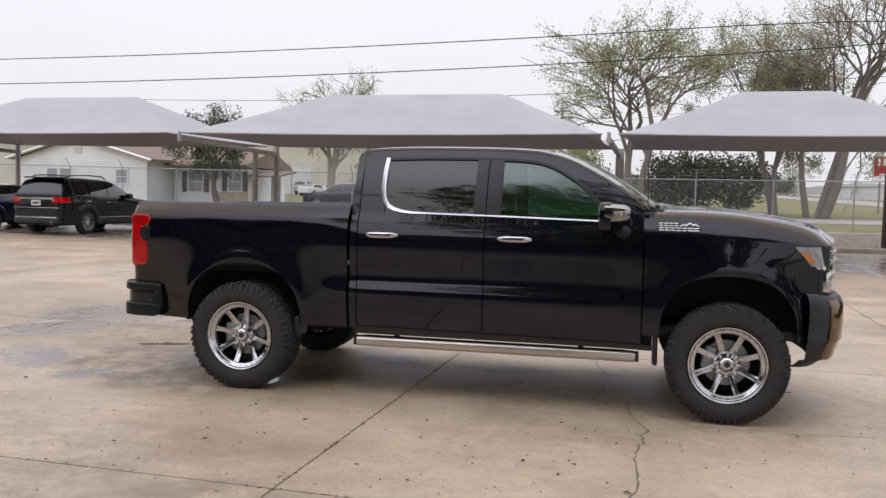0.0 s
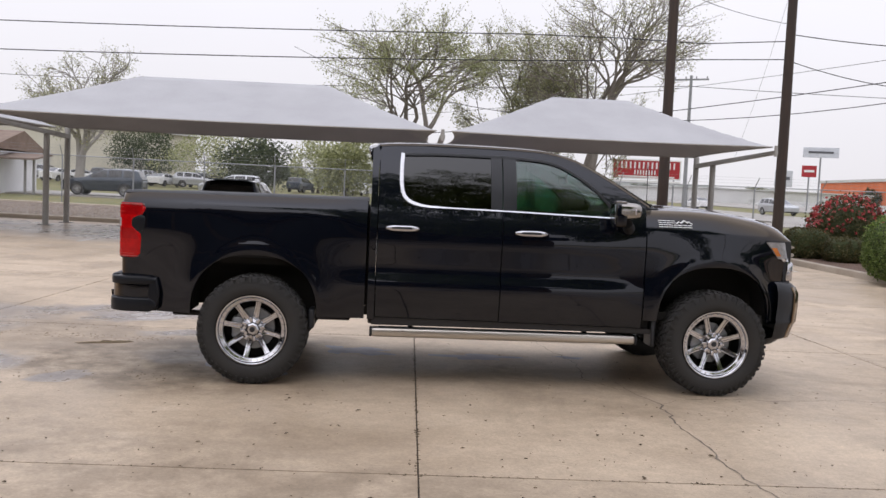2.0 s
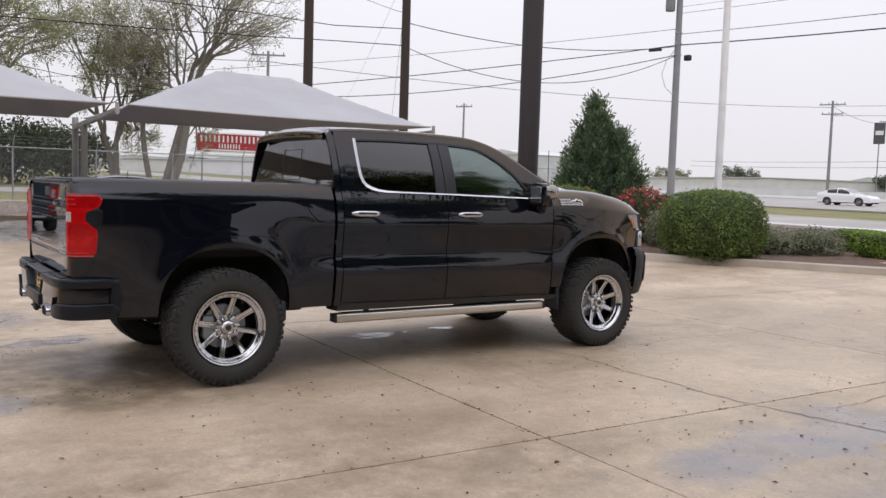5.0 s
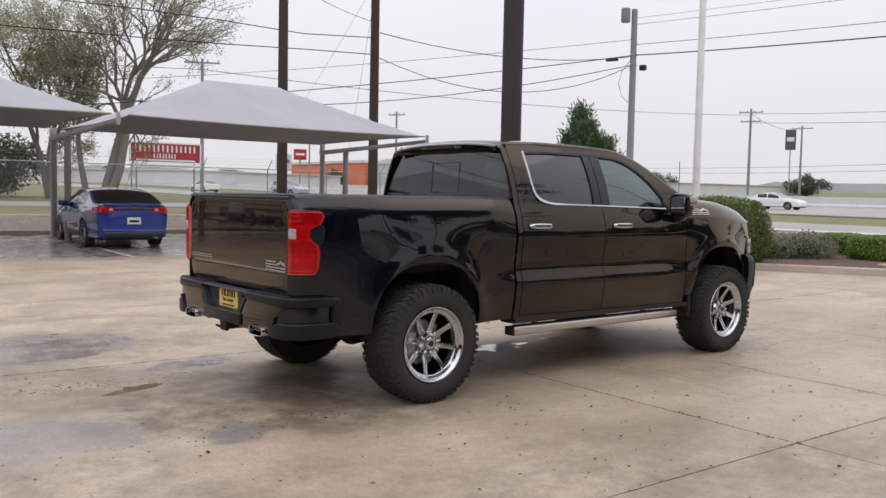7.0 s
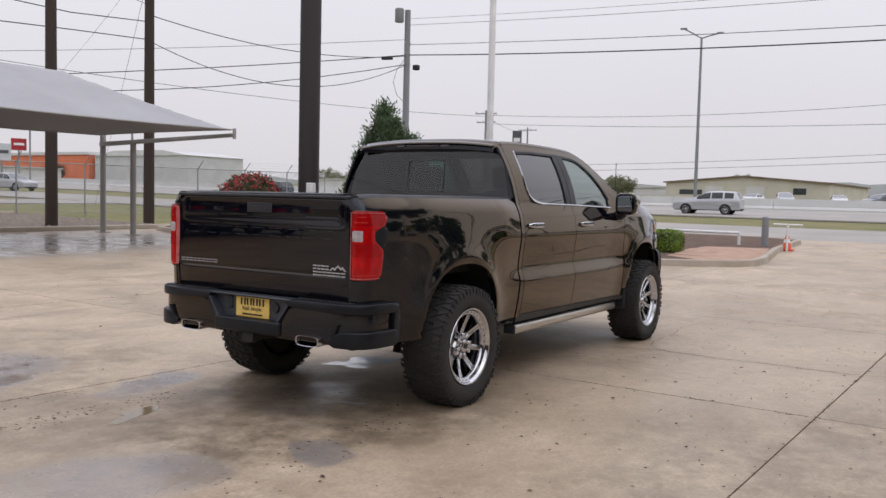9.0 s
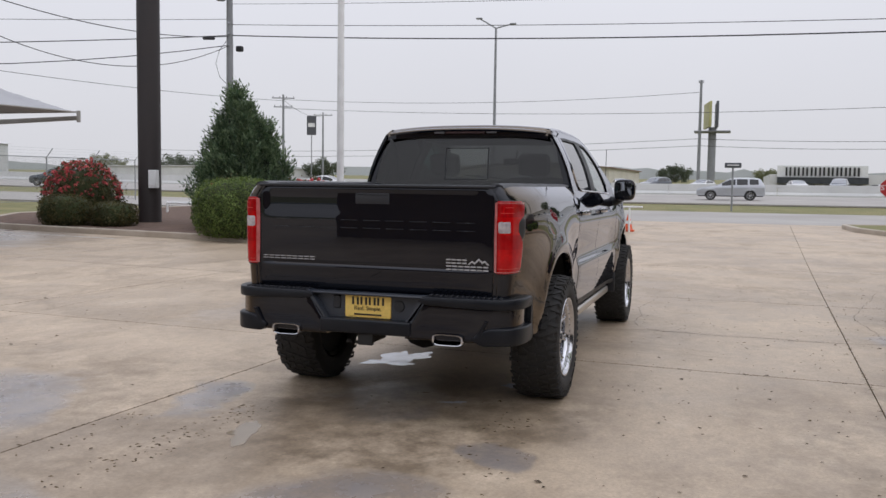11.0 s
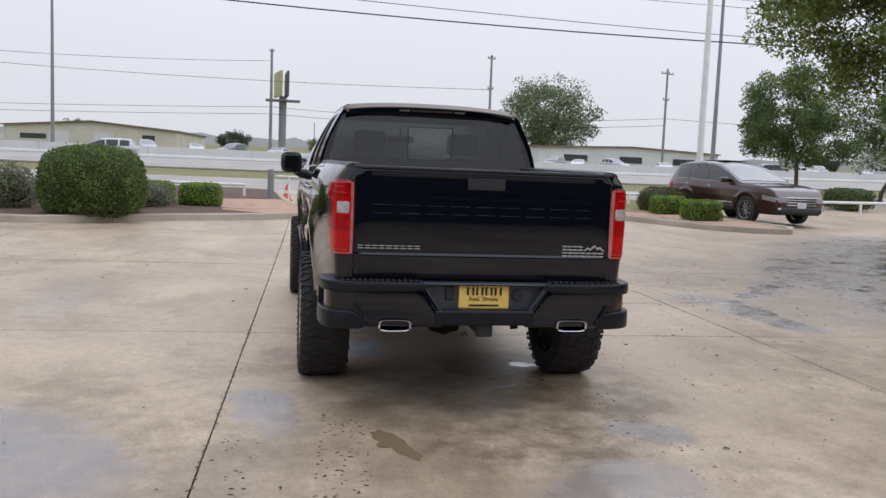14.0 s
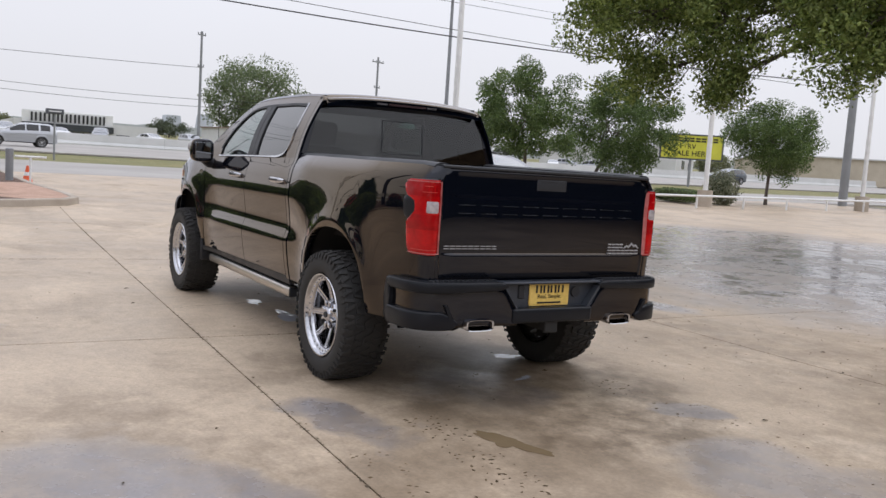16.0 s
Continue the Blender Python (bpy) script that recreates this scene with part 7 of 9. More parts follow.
    geo("rear_bumper", box(x0 - 0.075, x0 + 0.16, -yb, yb, bottom + 0.0, bottom + 0.22, 0.05, 3), clad or paint, c)
    geo("exhaust_tip", moved(lathe([(0.0, 0.035), (-0.06, 0.04), (-0.06, 0.03)], 14, "x"), Matrix.Translation((x0 - 0.02, -hw * 0.55, bottom + 0.02))), CHROME, c)
    yb = plan(x1) * 0.90
    geo("front_bumper", box(x1 - 0.14, x1 + 0.06, -yb, yb, bottom - 0.02, bottom + 0.16, 0.05, 3), clad or PLASTIC, c)
    zg = tp(x1 - 0.1)
    gr = geo("grille", box(x1 - 0.04, x1 + 0.044, -0.46, 0.46, zg - 0.36, zg - 0.10, 0.02, 2), PLASTIC, c)
    for kz in (0.31, 0.24, 0.17, 0.11):
        geo("grille_bar", box(x1 - 0.02, x1 + 0.056, -0.50, 0.50, zg - kz - 0.014, zg - kz + 0.014, 0.009), CHROME, gr)
    return c


def ground_pose(x, y, yaw):
    return pose(x, y, H(x, y), 0, 0, yaw)


BLACK_SUV = car_paint("black_metallic", (0.005, 0.006, 0.009), 0.0, dusty=0.01, spec=0.0, rim=0.6, power=3.6)
NAVY = car_paint("navy_blue", (0.010, 0.018, 0.06), 0.3)
SLATE = car_paint("slate_blue_grey", (0.035, 0.045, 0.060), 0.4)
BLUE = car_paint("bright_blue", (0.010, 0.036, 0.22), 0.35)
MAROON = car_paint("brown_maroon", (0.050, 0.021, 0.019), 0.3)
SILVER = car_paint("silver", (0.42, 0.43, 0.45), 0.5)
WHITEP = car_paint("white", (0.72, 0.72, 0.72), 0.0)

SUV_BELT = [(-1.0, 1.10), (-0.4, 1.13), (0.6, 1.10), (1.8, 1.06), (2.4, 1.03), (3.9, 0.9)]
SUV_TOP = [(-1.02, 1.02), (-0.99, 1.10), (-0.90, 1.28), (-0.74, 1.58), (-0.62, 1.655), (-0.3, 1.69), (0.5, 1.71), (1.1, 1.69), (1.45, 1.62), (1.9, 1.38), (2.35, 1.12), (2.55, 1.075), (3.0, 1.03), (3.5, 0.94), (3.75, 0.84), (3.92, 0.66)]
s1 = car("black_suv", "shiny black mid-size suv with roof rails and chrome trim", ground_pose(-13.75, 15.35, 88), BLACK_SUV, 4.90, 1.92, 2.86, 1.02, SUV_TOP, SUV_BELT, (-0.955, -0.70), (2.30, 1.42), ((-0.55, 0.08), (0.20, 0.98), (1.06, 2.02)), 0.37, 0.33, (0.93, 1.10, 0.52, 0.26), cat="suv", clad=PLASTIC, plate_z=0.93, chrome=True)
geo("chrome_strip", box(-1.118, -1.03, -0.62, 0.62, 1.020, 1.075, 0.010), CHROME, s1)
geo("chrome_strip", box(-1.105, -1.05, -0.70, 0.70, 0.49, 0.52, 0.008), CHROME, s1)
geo("boot_crease", box(-1.075, -1.05, -0.78, 0.78, 0.775, 0.795, 0.006), CHROME, s1)
geo("roof_spoiler", box(-0.86, -0.52, -0.60, 0.60, 1.645, 1.685, 0.015, 2), BLACK_SUV, s1)
for s in (1, -1):
    geo("roof_rail", tube([(-0.50, s * 0.60, 1.66), (-0.40, s * 0.61, 1.735), (0.5, s * 0.62, 1.76), (1.1, s * 0.61, 1.735), (1.25, s * 0.60, 1.66)], 0.020, 6), PLASTIC, s1)
    geo("side_trim", box(0.5, 2.35, s * 0.955 - 0.012, s * 0.955 + 0.012, 0.49, 0.52, 0.004), CHROME, s1)
SED_BELT = [(-1.0, 0.96), (-0.4, 0.99), (0.4, 0.97), (1.6, 0.93), (2.3, 0.90), (3.8, 0.7)]
SED_TOP = [(-1.02, 0.94), (-0.96, 1.02), (-0.80, 1.045), (-0.62, 1.06), (-0.2, 1.23), (0.15, 1.36), (0.55, 1.435), (0.95, 1.445), (1.3, 1.41), (1.7, 1.26), (2.15, 1.04), (2.4, 0.975), (2.9, 0.90), (3.35, 0.80), (3.55, 0.70), (3.68, 0.56)]
car("navy_car", "dark navy blue parked car beside the black suv", ground_pose(-16.9, 15.3, 88), NAVY, 4.70, 1.83, 2.72, 1.0, SED_TOP, SED_BELT, (-0.56, 0.36), (2.15, 1.32), ((-0.02, 0.80), (0.88, 1.90)), 0.33, 0.26)
SM_BELT = [(-0.8, 1.10), (-0.2, 1.12), (0.6, 1.08), (1.7, 1.04), (2.2, 1.02), (3.4, 0.9)]
SM_TOP = [(-0.80, 1.04), (-0.77, 1.11), (-0.68, 1.30), (-0.53, 1.55), (-0.42, 1.605), (-0.1, 1.635), (0.5, 1.645), (1.0, 1.62), (1.3, 1.54), (1.75, 1.32), (2.15, 1.11), (2.35, 1.06), (2.75, 1.02), (3.1, 0.93), (3.3, 0.82), (3.47, 0.64)]
s2 = car("small_suv", "slate blue-grey compact suv parked under the canopy", ground_pose(-2.85, 15.45, 88), SLATE, 4.27, 1.78, 2.55, 0.80, SM_TOP, SM_BELT, (-0.745, -0.50), (2.10, 1.26), ((-0.32, 0.05), (0.14, 0.86), (0.94, 1.84)), 0.34, 0.34, (0.86, 1.09, 0.60, 0.22), cat="suv", clad=PLASTIC, plate_z=0.93)
geo("bumper_plate", box(-0.895, -0.80, -0.52, 0.52, 0.37, 0.43, 0.015, 2), STEEL_TAN, s2)
geo("emblem", moved(lathe([(0.0, 0.045), (-0.012, 0.04), (-0.012, 0.0)], 12, "x"), Matrix.Translation((-0.84, 0, 1.07))), CHROME, s2)
geo("roof_spoiler", box(-0.66, -0.36, -0.55, 0.55, 1.592, 1.625, 0.013, 2), SLATE, s2)
for s in (1, -1):
    geo("reflector", box(-0.885, -0.86, s * 0.66 - 0.07, s * 0.66 + 0.07, 0.50, 0.56, 0.008), REDLENS, s2)
    geo("roof_rail", tube([(-0.35, s * 0.54, 1.60), (-0.25, s * 0.55, 1.67), (0.9, s * 0.55, 1.68), (1.05, s * 0.54, 1.60)], 0.016, 6), PLASTIC, s2)
s3 = car("blue_sedan", "bright blue sedan with a dark rear window and small aerial", ground_pose(3.35, 15.35, 86), BLUE, 4.67, 1.83, 2.70, 1.02, SED_TOP, SED_BELT, (-0.62, 0.40), (2.15, 1.32), ((-0.02, 0.80), (0.88, 1.90)), 0.335, 0.26, (0.86, 0.98, 0.46, 0.30), plate_z=0.66)
geo("lamp_bar", box(-1.074, -1.02, -0.46, 0.46, 0.905, 0.955, 0.008), DIMRED, s3)
geo("lower_bumper", box(-1.110, -0.90, -0.70, 0.70, 0.27, 0.42, 0.05, 3), PLASTIC, s3)
geo("boot_lip", tube([(-0.94, -0.66, 1.025), (-1.00, -0.3, 1.045), (-1.02, 0, 1.05), (-1.00, 0.3, 1.045), (-0.94, 0.66, 1.025)], 0.020, 8), BLUE, s3)
geo("aerial", tube([(0.42, 0, 1.42), (0.30, 0, 1.54)], 0.010, 5), PLASTIC, s3)
MID_BELT = [(-1.05, 1.14), (-0.4, 1.18), (0.6, 1.15), (1.8, 1.11), (2.5, 1.09), (3.9, 1.0)]
MID_TOP = [(-1.05, 1.08), (-1.02, 1.16), (-0.92, 1.36), (-0.74, 1.64), (-0.60, 1.715), (-0.2, 1.755), (0.5, 1.775), (1.05, 1.75), (1.45, 1.67), (1.95, 1.43), (2.45, 1.19), (2.65, 1.14), (3.1, 1.10), (3.5, 1.04), (3.75, 0.95), (3.90, 0.72)]
s4 = car("maroon_suv", "brownish maroon suv parked beside the planting bed", ground_pose(18.95, -12.30, 188.6), MAROON, 4.95, 1.99, 2.82, 1.05, MID_TOP, MID_BELT, (-0.98, -0.68), (2.40, 1.42), ((-0.62, 0.10), (0.20, 1.02), (1.10, 2.14)), 0.395, 0.36, (0.86, 1.08, 0.50, 0.22), cat="suv", chrome=True, lean=0.36)
for s in (1, -1):
    geo("fog_lamp", box(3.90, 3.95, s * 0.66 - 0.12, s * 0.66 + 0.12, 0.44, 0.50, 0.010), CHROME, s4)
    geo("side_strip", box(0.55, 2.25, s * 0.975 - 0.012, s * 0.975 + 0.012, 0.56, 0.585, 0.004), CHROME, s4)
geo("number_plate", box(3.935, 3.965, -0.15, 0.15, 0.50, 0.64, 0.004), PLATE_W, s4)
geo("roof_glass", box(0.1, 1.1, -0.42, 0.42, 1.760, 1.790, 0.02), CAR_GLASS, s4)

# far rows of vehicles beyond the fence and across the highway
FAR_SEDAN = (2.7, 0.95, SED_TOP, SED_BELT, (-0.56, 0.36), (2.15, 1.32), ((-0.02, 0.80), (0.88, 1.90)), 0.33, 0.27)
FAR_SUV = (2.8, 1.0, SUV_TOP, SUV_BELT, (-0.955, -0.70), (2.30, 1.42), ((-0.55, 0.08), (0.20, 0.98), (1.06, 2.02)), 0.37, 0.35)
far_car = tagged(car("distant_car", "small distant parked car", ground_pose(-32, 88, 10), WHITEP, 4.6, 1.8, *FAR_SEDAN, detail=False), group="distant parked vehicles")
far_suv = tagged(car("distant_suv", "distant dark parked suv", ground_pose(-26, 86, 14), SLATE, 4.8, 1.9, *FAR_SUV, detail=False, cat="suv"), group="distant parked vehicles")
far_silver = tagged(car("distant_suv", "small distant silver suv", ground_pose(-20, 87, 8), SILVER, 4.8, 1.9, *FAR_SUV, detail=False, cat="suv"), group="distant parked vehicles")
rng_c = random.Random(5)
for k in range(16):
    src = (far_car, far_suv, far_silver)[k % 3]
    x, y = -44 + 3.6 * k, 86 + 3.0 * (k % 3) + rng_c.uniform(-1, 1)
    copy_thing(src, ground_pose(x, y, 80 + rng_c.uniform(-12, 12)))
for x, y, a, src in ((-14.5, 47.0, 182, far_suv), (-9.0, 60.5, 178, far_silver), (40, 92.0, 95, far_car), (40.5, 75, 275, far_silver), (58, 12.0, 92, far_silver), (62, -3.5, 92, far_silver), (65, 34, 272, far_car), (57, 55, 92, far_suv), (64, -36, 272, far_silver), (92, -52, 30, far_car), (95, -58, 30, far_silver), (97, -64, 30, far_suv), (99, -70, 30, far_car), (90, -80, 30, far_silver), (95, -88, 30, far_car), (66, -62, 272, far_car), (60, -74, 92, far_suv)):
    copy_thing(src, ground_pose(x, y, a))
for k in range(22):
    y_ = 22 - 5.2 * k + rng_c.uniform(-0.8, 0.8)
    copy_thing((far_car, far_silver, far_car, far_suv)[k % 4], ground_pose(104 + rng_c.uniform(-2, 6), y_, 160 + rng_c.uniform(-20, 40)))

# ---- fence ----
def fence(u0, u1, v, hgt=2.2, step=3.05):
    f = tagged(empty("chain_link_fence"), "grey chain-link fence with barbed-wire arms", "fence")
    us = spread(u0, u1, round((u1 - u0) / step))
    for u in us:
        x, y = lot(u, v)
        g = H(x, y)
        geo("post", tube([(x, y, g - 0.1), (x, y, g + hgt)], 0.032, 8), GALV, f)
        geo("arm", tube([(x, y, g + hgt - 0.02), (x + 0.02, y - 0.38, g + hgt + 0.42)], 0.02, 6), GALV, f)
    for zz, dy, r in ((hgt, 0, 0.022), (0.06, 0, 0.012), (hgt + 0.16, -0.14, 0.003), (hgt + 0.29, -0.26, 0.003), (hgt + 0.41, -0.37, 0.003)):
        pts = []
        for u in us:
            x, y = lot(u, v)
            pts.append((x, y + dy, H(x, y) + zz))
        geo("rail" if r > 0.01 else "barbed_wire", tube(pts, r, 5), GALV, f)
    V, F = [], []
    t = 0.003
    n = int((u1 - u0) / 0.085)
    for i in range(n):
        ua = u0 + i * 0.085
        for sgn in (1, -1):
            xa, ya = lot(ua, v)
            xb, yb = lot(ua + sgn * hgt * 0.75, v)
            ga, gb = H(xa, ya) + 0.05, H(xb, yb) + hgt
            k = len(V)
            V += [(xa - t, ya, ga), (xa + t, ya, ga), (xa, ya + 2 * t, ga), (xb - t, yb, gb), (xb + t, yb, gb), (xb, yb + 2 * t, gb)]
            F += [(k, k + 1, k + 4, k + 3), (k + 1, k + 2, k + 5, k + 4), (k + 2, k, k + 3, k + 5)]
    tagged(geo("wire_mesh", (V, F), GALV, f, smooth=0), kind="stuff")
    return f


fence(-34, 31, 33.6)


def kerb_line(u0, u1, v, label):
    rs = []
    for dv, z in ((0.0, -0.05), (0.0, 0.12), (0.02, 0.145), (0.15, 0.145), (0.17, 0.12), (0.17, -0.05)):
        row = []
        for u in spread(u0, u1, 40):
            x, y = lot(u, v + dv)
            row.append((x, y, H(x, y) + z))
        rs.append(row)
    tagged(geo("kerb", sheet(rs, closed_v=True), KERB), label, "kerb", kind="structure")


kerb_line(-40, 12.5, 23.05, "stained concrete kerb behind the parking row")
kerb_line(-40, 12.0, 33.0, "low concrete edging between the gravel and the fence")
strip("gravel_bed", -40, 12.4, 23.2, 33.0, 0.07, 60, 12, GRAVEL, "brown river gravel strip behind the kerb", "gravel")
# loose stones
rng_s = np.random.default_rng(4)
V, F = [], []
for i in range(4200):
    u, v = rng_s.uniform(-26, 12), rng_s.uniform(23.3, 32.8)
    x, y = lot(u, v)
    s = rng_s.uniform(0.03, 0.075)
    k = len(V)
    z = H(x, y) + 0.08
    V += [(x + s, y, z), (x, y + s, z), (x - s, y, z), (x, y - s, z), (x + 0.3 * s, y + 0.2 * s, z + s * 0.8)]
    F += [(k, k + 1, k + 4), (k + 1, k + 2, k + 4), (k + 2, k + 3, k + 4), (k + 3, k, k + 4)]
tagged(geo("gravel_stones", (V, F), plain("pebbles", (0.30, 0.25, 0.20), (0.17, 0.13, 0.10), 3.0, (0.7, 0.9), rand=0.0)), "loose brown and grey pebbles", "gravel", kind="stuff")

# parking stripes
for i in range(-8, 4):
    u = 0.75 + i * 2.86
    rs = []
    for du in (-0.05, 0.05):
        row = []
        for v in spread(15.6, 21.4, 8):
            x, y = lot(u + du, v)
            row.append((x, y, H(x, y) + 0.004))
        rs.append(row)
    tagged(geo("parking_stripe", shell(rs, lambda p: (0, 0, -0.002)), plain("stripe_paint", (0.60, 0.59, 0.56), (0.42, 0.40, 0.37), 6.0, (0.6, 0.8)) if i == -8 else bpy.data.materials["stripe_paint"]), "worn white painted parking stripe", "stripe", kind="structure")

# ---- overhead cables ----
def cable(a, b, sag, r, label="black overhead cable strung between poles", dip=None):
    pts = []
    for k in spread(0, 1, 24):
        z = a[2] + (b[2] - a[2]) * k - 4 * sag * k * (1 - k)
        if dip:
            z -= dip[1] * math.exp(-((k - dip[0]) / 0.05) ** 2)
        pts.append((a[0] + (b[0] - a[0]) * k, a[1] + (b[1] - a[1]) * k, z))
    return tagged(geo("overhead_cable", tube(pts, r, 5), WIRE), label, "cable", "overhead cables")


P2T, P4T, P8T = (15.6, 22.3), (29.3, 20.4), (24.03, -40.35)
cable((-60, 23.6, 7.6), (*P2T, 7.9), 1.0, 0.018, dip=(0.968, 0.30))
cable((-60, 23.6, 6.6), (*P2T, 7.0), 1.04, 0.018, dip=(0.975, -0.06))
cable((*P2T, 7.95), (*P4T, 8.4), 0.55, 0.018)
cable((*P2T, 7.0), (*P4T, 8.0), 1.36, 0.016)
cable((10.7, 20.75, 8.9), (*P2T, 8.3), 0.15, 0.010)
for z, end, sag, r in ((8.45, 7.3, 0.94, 0.026), (8.95, 6.9, 0.60, 0.014), (9.9, 8.3, 0.7, 0.010), (10.2, 8.6, 0.7, 0.008)):
    cable((*P4T, z), (*P8T, end), sag, r)
for z, end, yy, sag, r in ((8.45, 5.85, 62, 1.0, 0.022), (8.0, 13.0, 62, 4.1, 0.020), (9.2, 8.0, 70, 0.9, 0.012)):
    cable((*P4T, z), (-6, yy, end), sag, r, "overhead cable running to the far street")
cable((*P2T, 9.6), (21.5, 34.0, 0.6), 0.0, 0.007, "thin guy wire of the pole")
cable((*P2T, 9.9), (24.0, 46.0, 5.0), 0.3, 0.006, "thin service wire of the pole")

geo("transformer", join(moved(lathe([(0, 0.0), (0, 0.20), (0.04, 0.22), (0.62, 0.22), (0.66, 0.18), (0.66, 0.0)], 18, "z"), Matrix.Translation((28.95, 20.65, 10.0)))), GREYPOLE, p4)
geo("cable_box", box(29.55, 29.80, 19.95, 20.25, 7.75, 8.0, 0.03), WIRE, p4)
geo("cable_box", moved(box(-0.35, 0.35, -0.07, 0.07, -0.07, 0.07, 0.04), pose(28.35, 20.9, 8.18, 0, -8, -14)), WIRE, p4)
geo("cable_loop", tube([(29.2, 20.5, 8.2), (28.9, 20.7, 7.7), (28.75, 20.8, 7.1), (28.9, 20.7, 6.5), (29.15, 20.5, 6.2)], 0.012, 6), WIRE, p4)
for z in (8.0, 8.5, 9.0):
    geo("bracket", box(29.05, 29.5, 20.32, 20.40, z - 0.04, z + 0.04, 0.01), GALV, p4)


def cross_pole(x, y, h, r, label, arms=((0.93, 2.4), (0.85, 2.0)), yaw=0):
    p = tagged(empty("power_pole"), label, "utility pole", "distant power poles")
    g = H(x, y)
    geo("shaft", tube([(x, y, g - 0.2), (x, y, g + h)], [r, r * 0.65], 8), GREYPOLE, p)
    for k, w in arms:
        geo("cross_arm", moved(box(-0.07, 0.07, -w / 2, w / 2, -0.08, 0.08), pose(x, y, g + h * k, 0, 0, yaw)), GREYPOLE, p)
        for q in (-0.45, -0.15, 0.15, 0.45):
            geo("insulator", moved(lathe([(0.05, 0.04), (0.28, 0.07), (0.32, 0.0)], 8, "z"), pose(x, y, g + h * k, 0, 0, yaw) @ Matrix.Translation((0, q * w, 0))), GREYPOLE, p)
    return p


cross_pole(31.4, 74.7, 13.4, 0.22, "weathered power pole with cross arms beside the far street", ((0.97, 3.4),), 60)
cross_pole(116, 66, 14.0, 0.25, "distant power pole with cross arms", ((0.96, 3.6), (0.86, 3.0)), 20)
cross_pole(160, 81, 14.5, 0.25, "distant power pole with one cross arm", ((0.96, 4.0),), 20)
cross_pole(108, -27, 15.0, 0.22, "distant power pole with equipment", ((0.97, 1.2), (0.7, 0.9)), 20)
cross_pole(111.5, -54.3, 15.0, 0.22, "distant power pole with equipment", ((0.95, 2.4), (0.70, 1.2)), 20)
cross_pole(122, 2.3, 15.5, 0.26, "distant power pole beside the billboard", ((0.98, 0.7),), 20)
cross_pole(70, 95, 12, 0.2, "distant power pole beyond the fence", ((0.96, 2.6),), 30)
cross_pole(-6, 105, 12, 0.2, "distant power pole beyond the fence", ((0.96, 2.6),), 60)
for a, b in (((116, 66, 15.2), (160, 81, 16.5)), ((116, 66, 13.8), (108, -27, 12)), ((116, 66, 15.2), (122, 2.3, 15.6)), ((122, 2.3, 9.0), (111.5, -54.3, 9.6)), ((122, 2.3, 8.0), (111.5, -54.3, 8.6)), ((150, 120, 9.0), (122, 2.3, 9.0)), ((150, 120, 8.0), (122, 2.3, 8.0)), ((111.5, -54.3, 9.6), (90, -130, 9.6)), ((31.4, 74.7, 13.5), (116, 66, 15)), ((31.4, 74.7, 13.5), (-60, 90, 13))):
    cable(a, b, 1.0, 0.03, "thin distant power line between poles")


def street_light(x, y, h, heads, label):
    p = tagged(empty("street_lamp"), label, "street lamp")
    g = H(x, y)
    geo("mast", tube([(x, y, g - 0.1), (x, y, g + h)], [0.14 * h / 12, 0.08 * h / 12], 10), GREYPOLE, p)
    for a, ln, up_ in heads:
        dx, dy = math.cos(radians(a)) * ln, math.sin(radians(a)) * ln
        geo("arm", tube([(x, y, g + h - 0.1), (x + dx * 0.6, y + dy * 0.6, g + h + up_ * 0.6), (x + dx, y + dy, g + h + up_)], 0.05 * h / 12, 7), GREYPOLE, p)
        geo("lamp_head", moved(box(-0.40, 0.40, -0.22, 0.22, -0.08, 0.10, 0.04, 2), pose(x + dx, y + dy, g + h + up_, 0, 0, a)), GALV, p)
    return p


street_light(101, 27, 20.5, ((95, 2.2, 1.2), (275, 2.2, 0.4)), "tall grey highway lamp with two arms")
street_light(37.28, -22.17, 11.4, ((90, 1.0, 0.0), (270, 1.0, 0.0)), "grey double-headed parking lot light")
pole("flag_pole", 21.93, -13.38, 14.0, 0.12, 0.08, WHITE, "tall white flag pole behind the parked suv", "pole")
pw = pole("flag_pole", 20.78, -25.71, 12.0, 0.11, 0.09, WHITE, "tall white pole on a round concrete footing", "pole")
geo("footing", tube([(20.78, -25.71, H(20.78, -25.71) - 0.1), (20.78, -25.71, H(20.78, -25.71) + 0.72)], 0.33, 20), KERB, pw)
pole("utility_pole", 24.03, -40.35, 10.5, 0.24, 0.18, GREYPOLE, "grey utility pole beside the road", "utility pole")
pw2 = pole("flag_pole", 20.16, -36.13, 8.0, 0.11, 0.09, WHITE, "white pole on a round concrete footing", "pole")
geo("footing", tube([(20.16, -36.13, H(20.16, -36.13) - 0.1), (20.16, -36.13, H(20.16, -36.13) + 0.72)], 0.33, 20), KERB, pw2)

# ---- pipe rails, gate, cones, stop sign ----
def pipe_rail(points, hgt, label):
    f = tagged(empty("pipe_rail"), label, "rail")
    pts = [(x, y, H(x, y) + hgt) for x, y in points]
    geo("rail", tube(pts, 0.045, 8), WHITE, f)
    for x, y in points:
        geo("post", tube([(x, y, H(x, y) - 0.1), (x, y, H(x, y) + hgt)], 0.045, 8), WHITE, f)
    return f


pipe_rail([(21.0, 2.2 + 2.6 * i) for i in range(7)], 0.48, "low white pipe rail behind the shrubs")
pipe_rail([(19.5 + 0.02 * i, -15.2 - 2.9 * i) for i in range(14)], 0.52, "low white pipe rail along the lot's edge")
pipe_rail([(22.6, -8.5 - 2.6 * i) for i in range(3)], 0.5, "low white pipe rail beside the driveway")


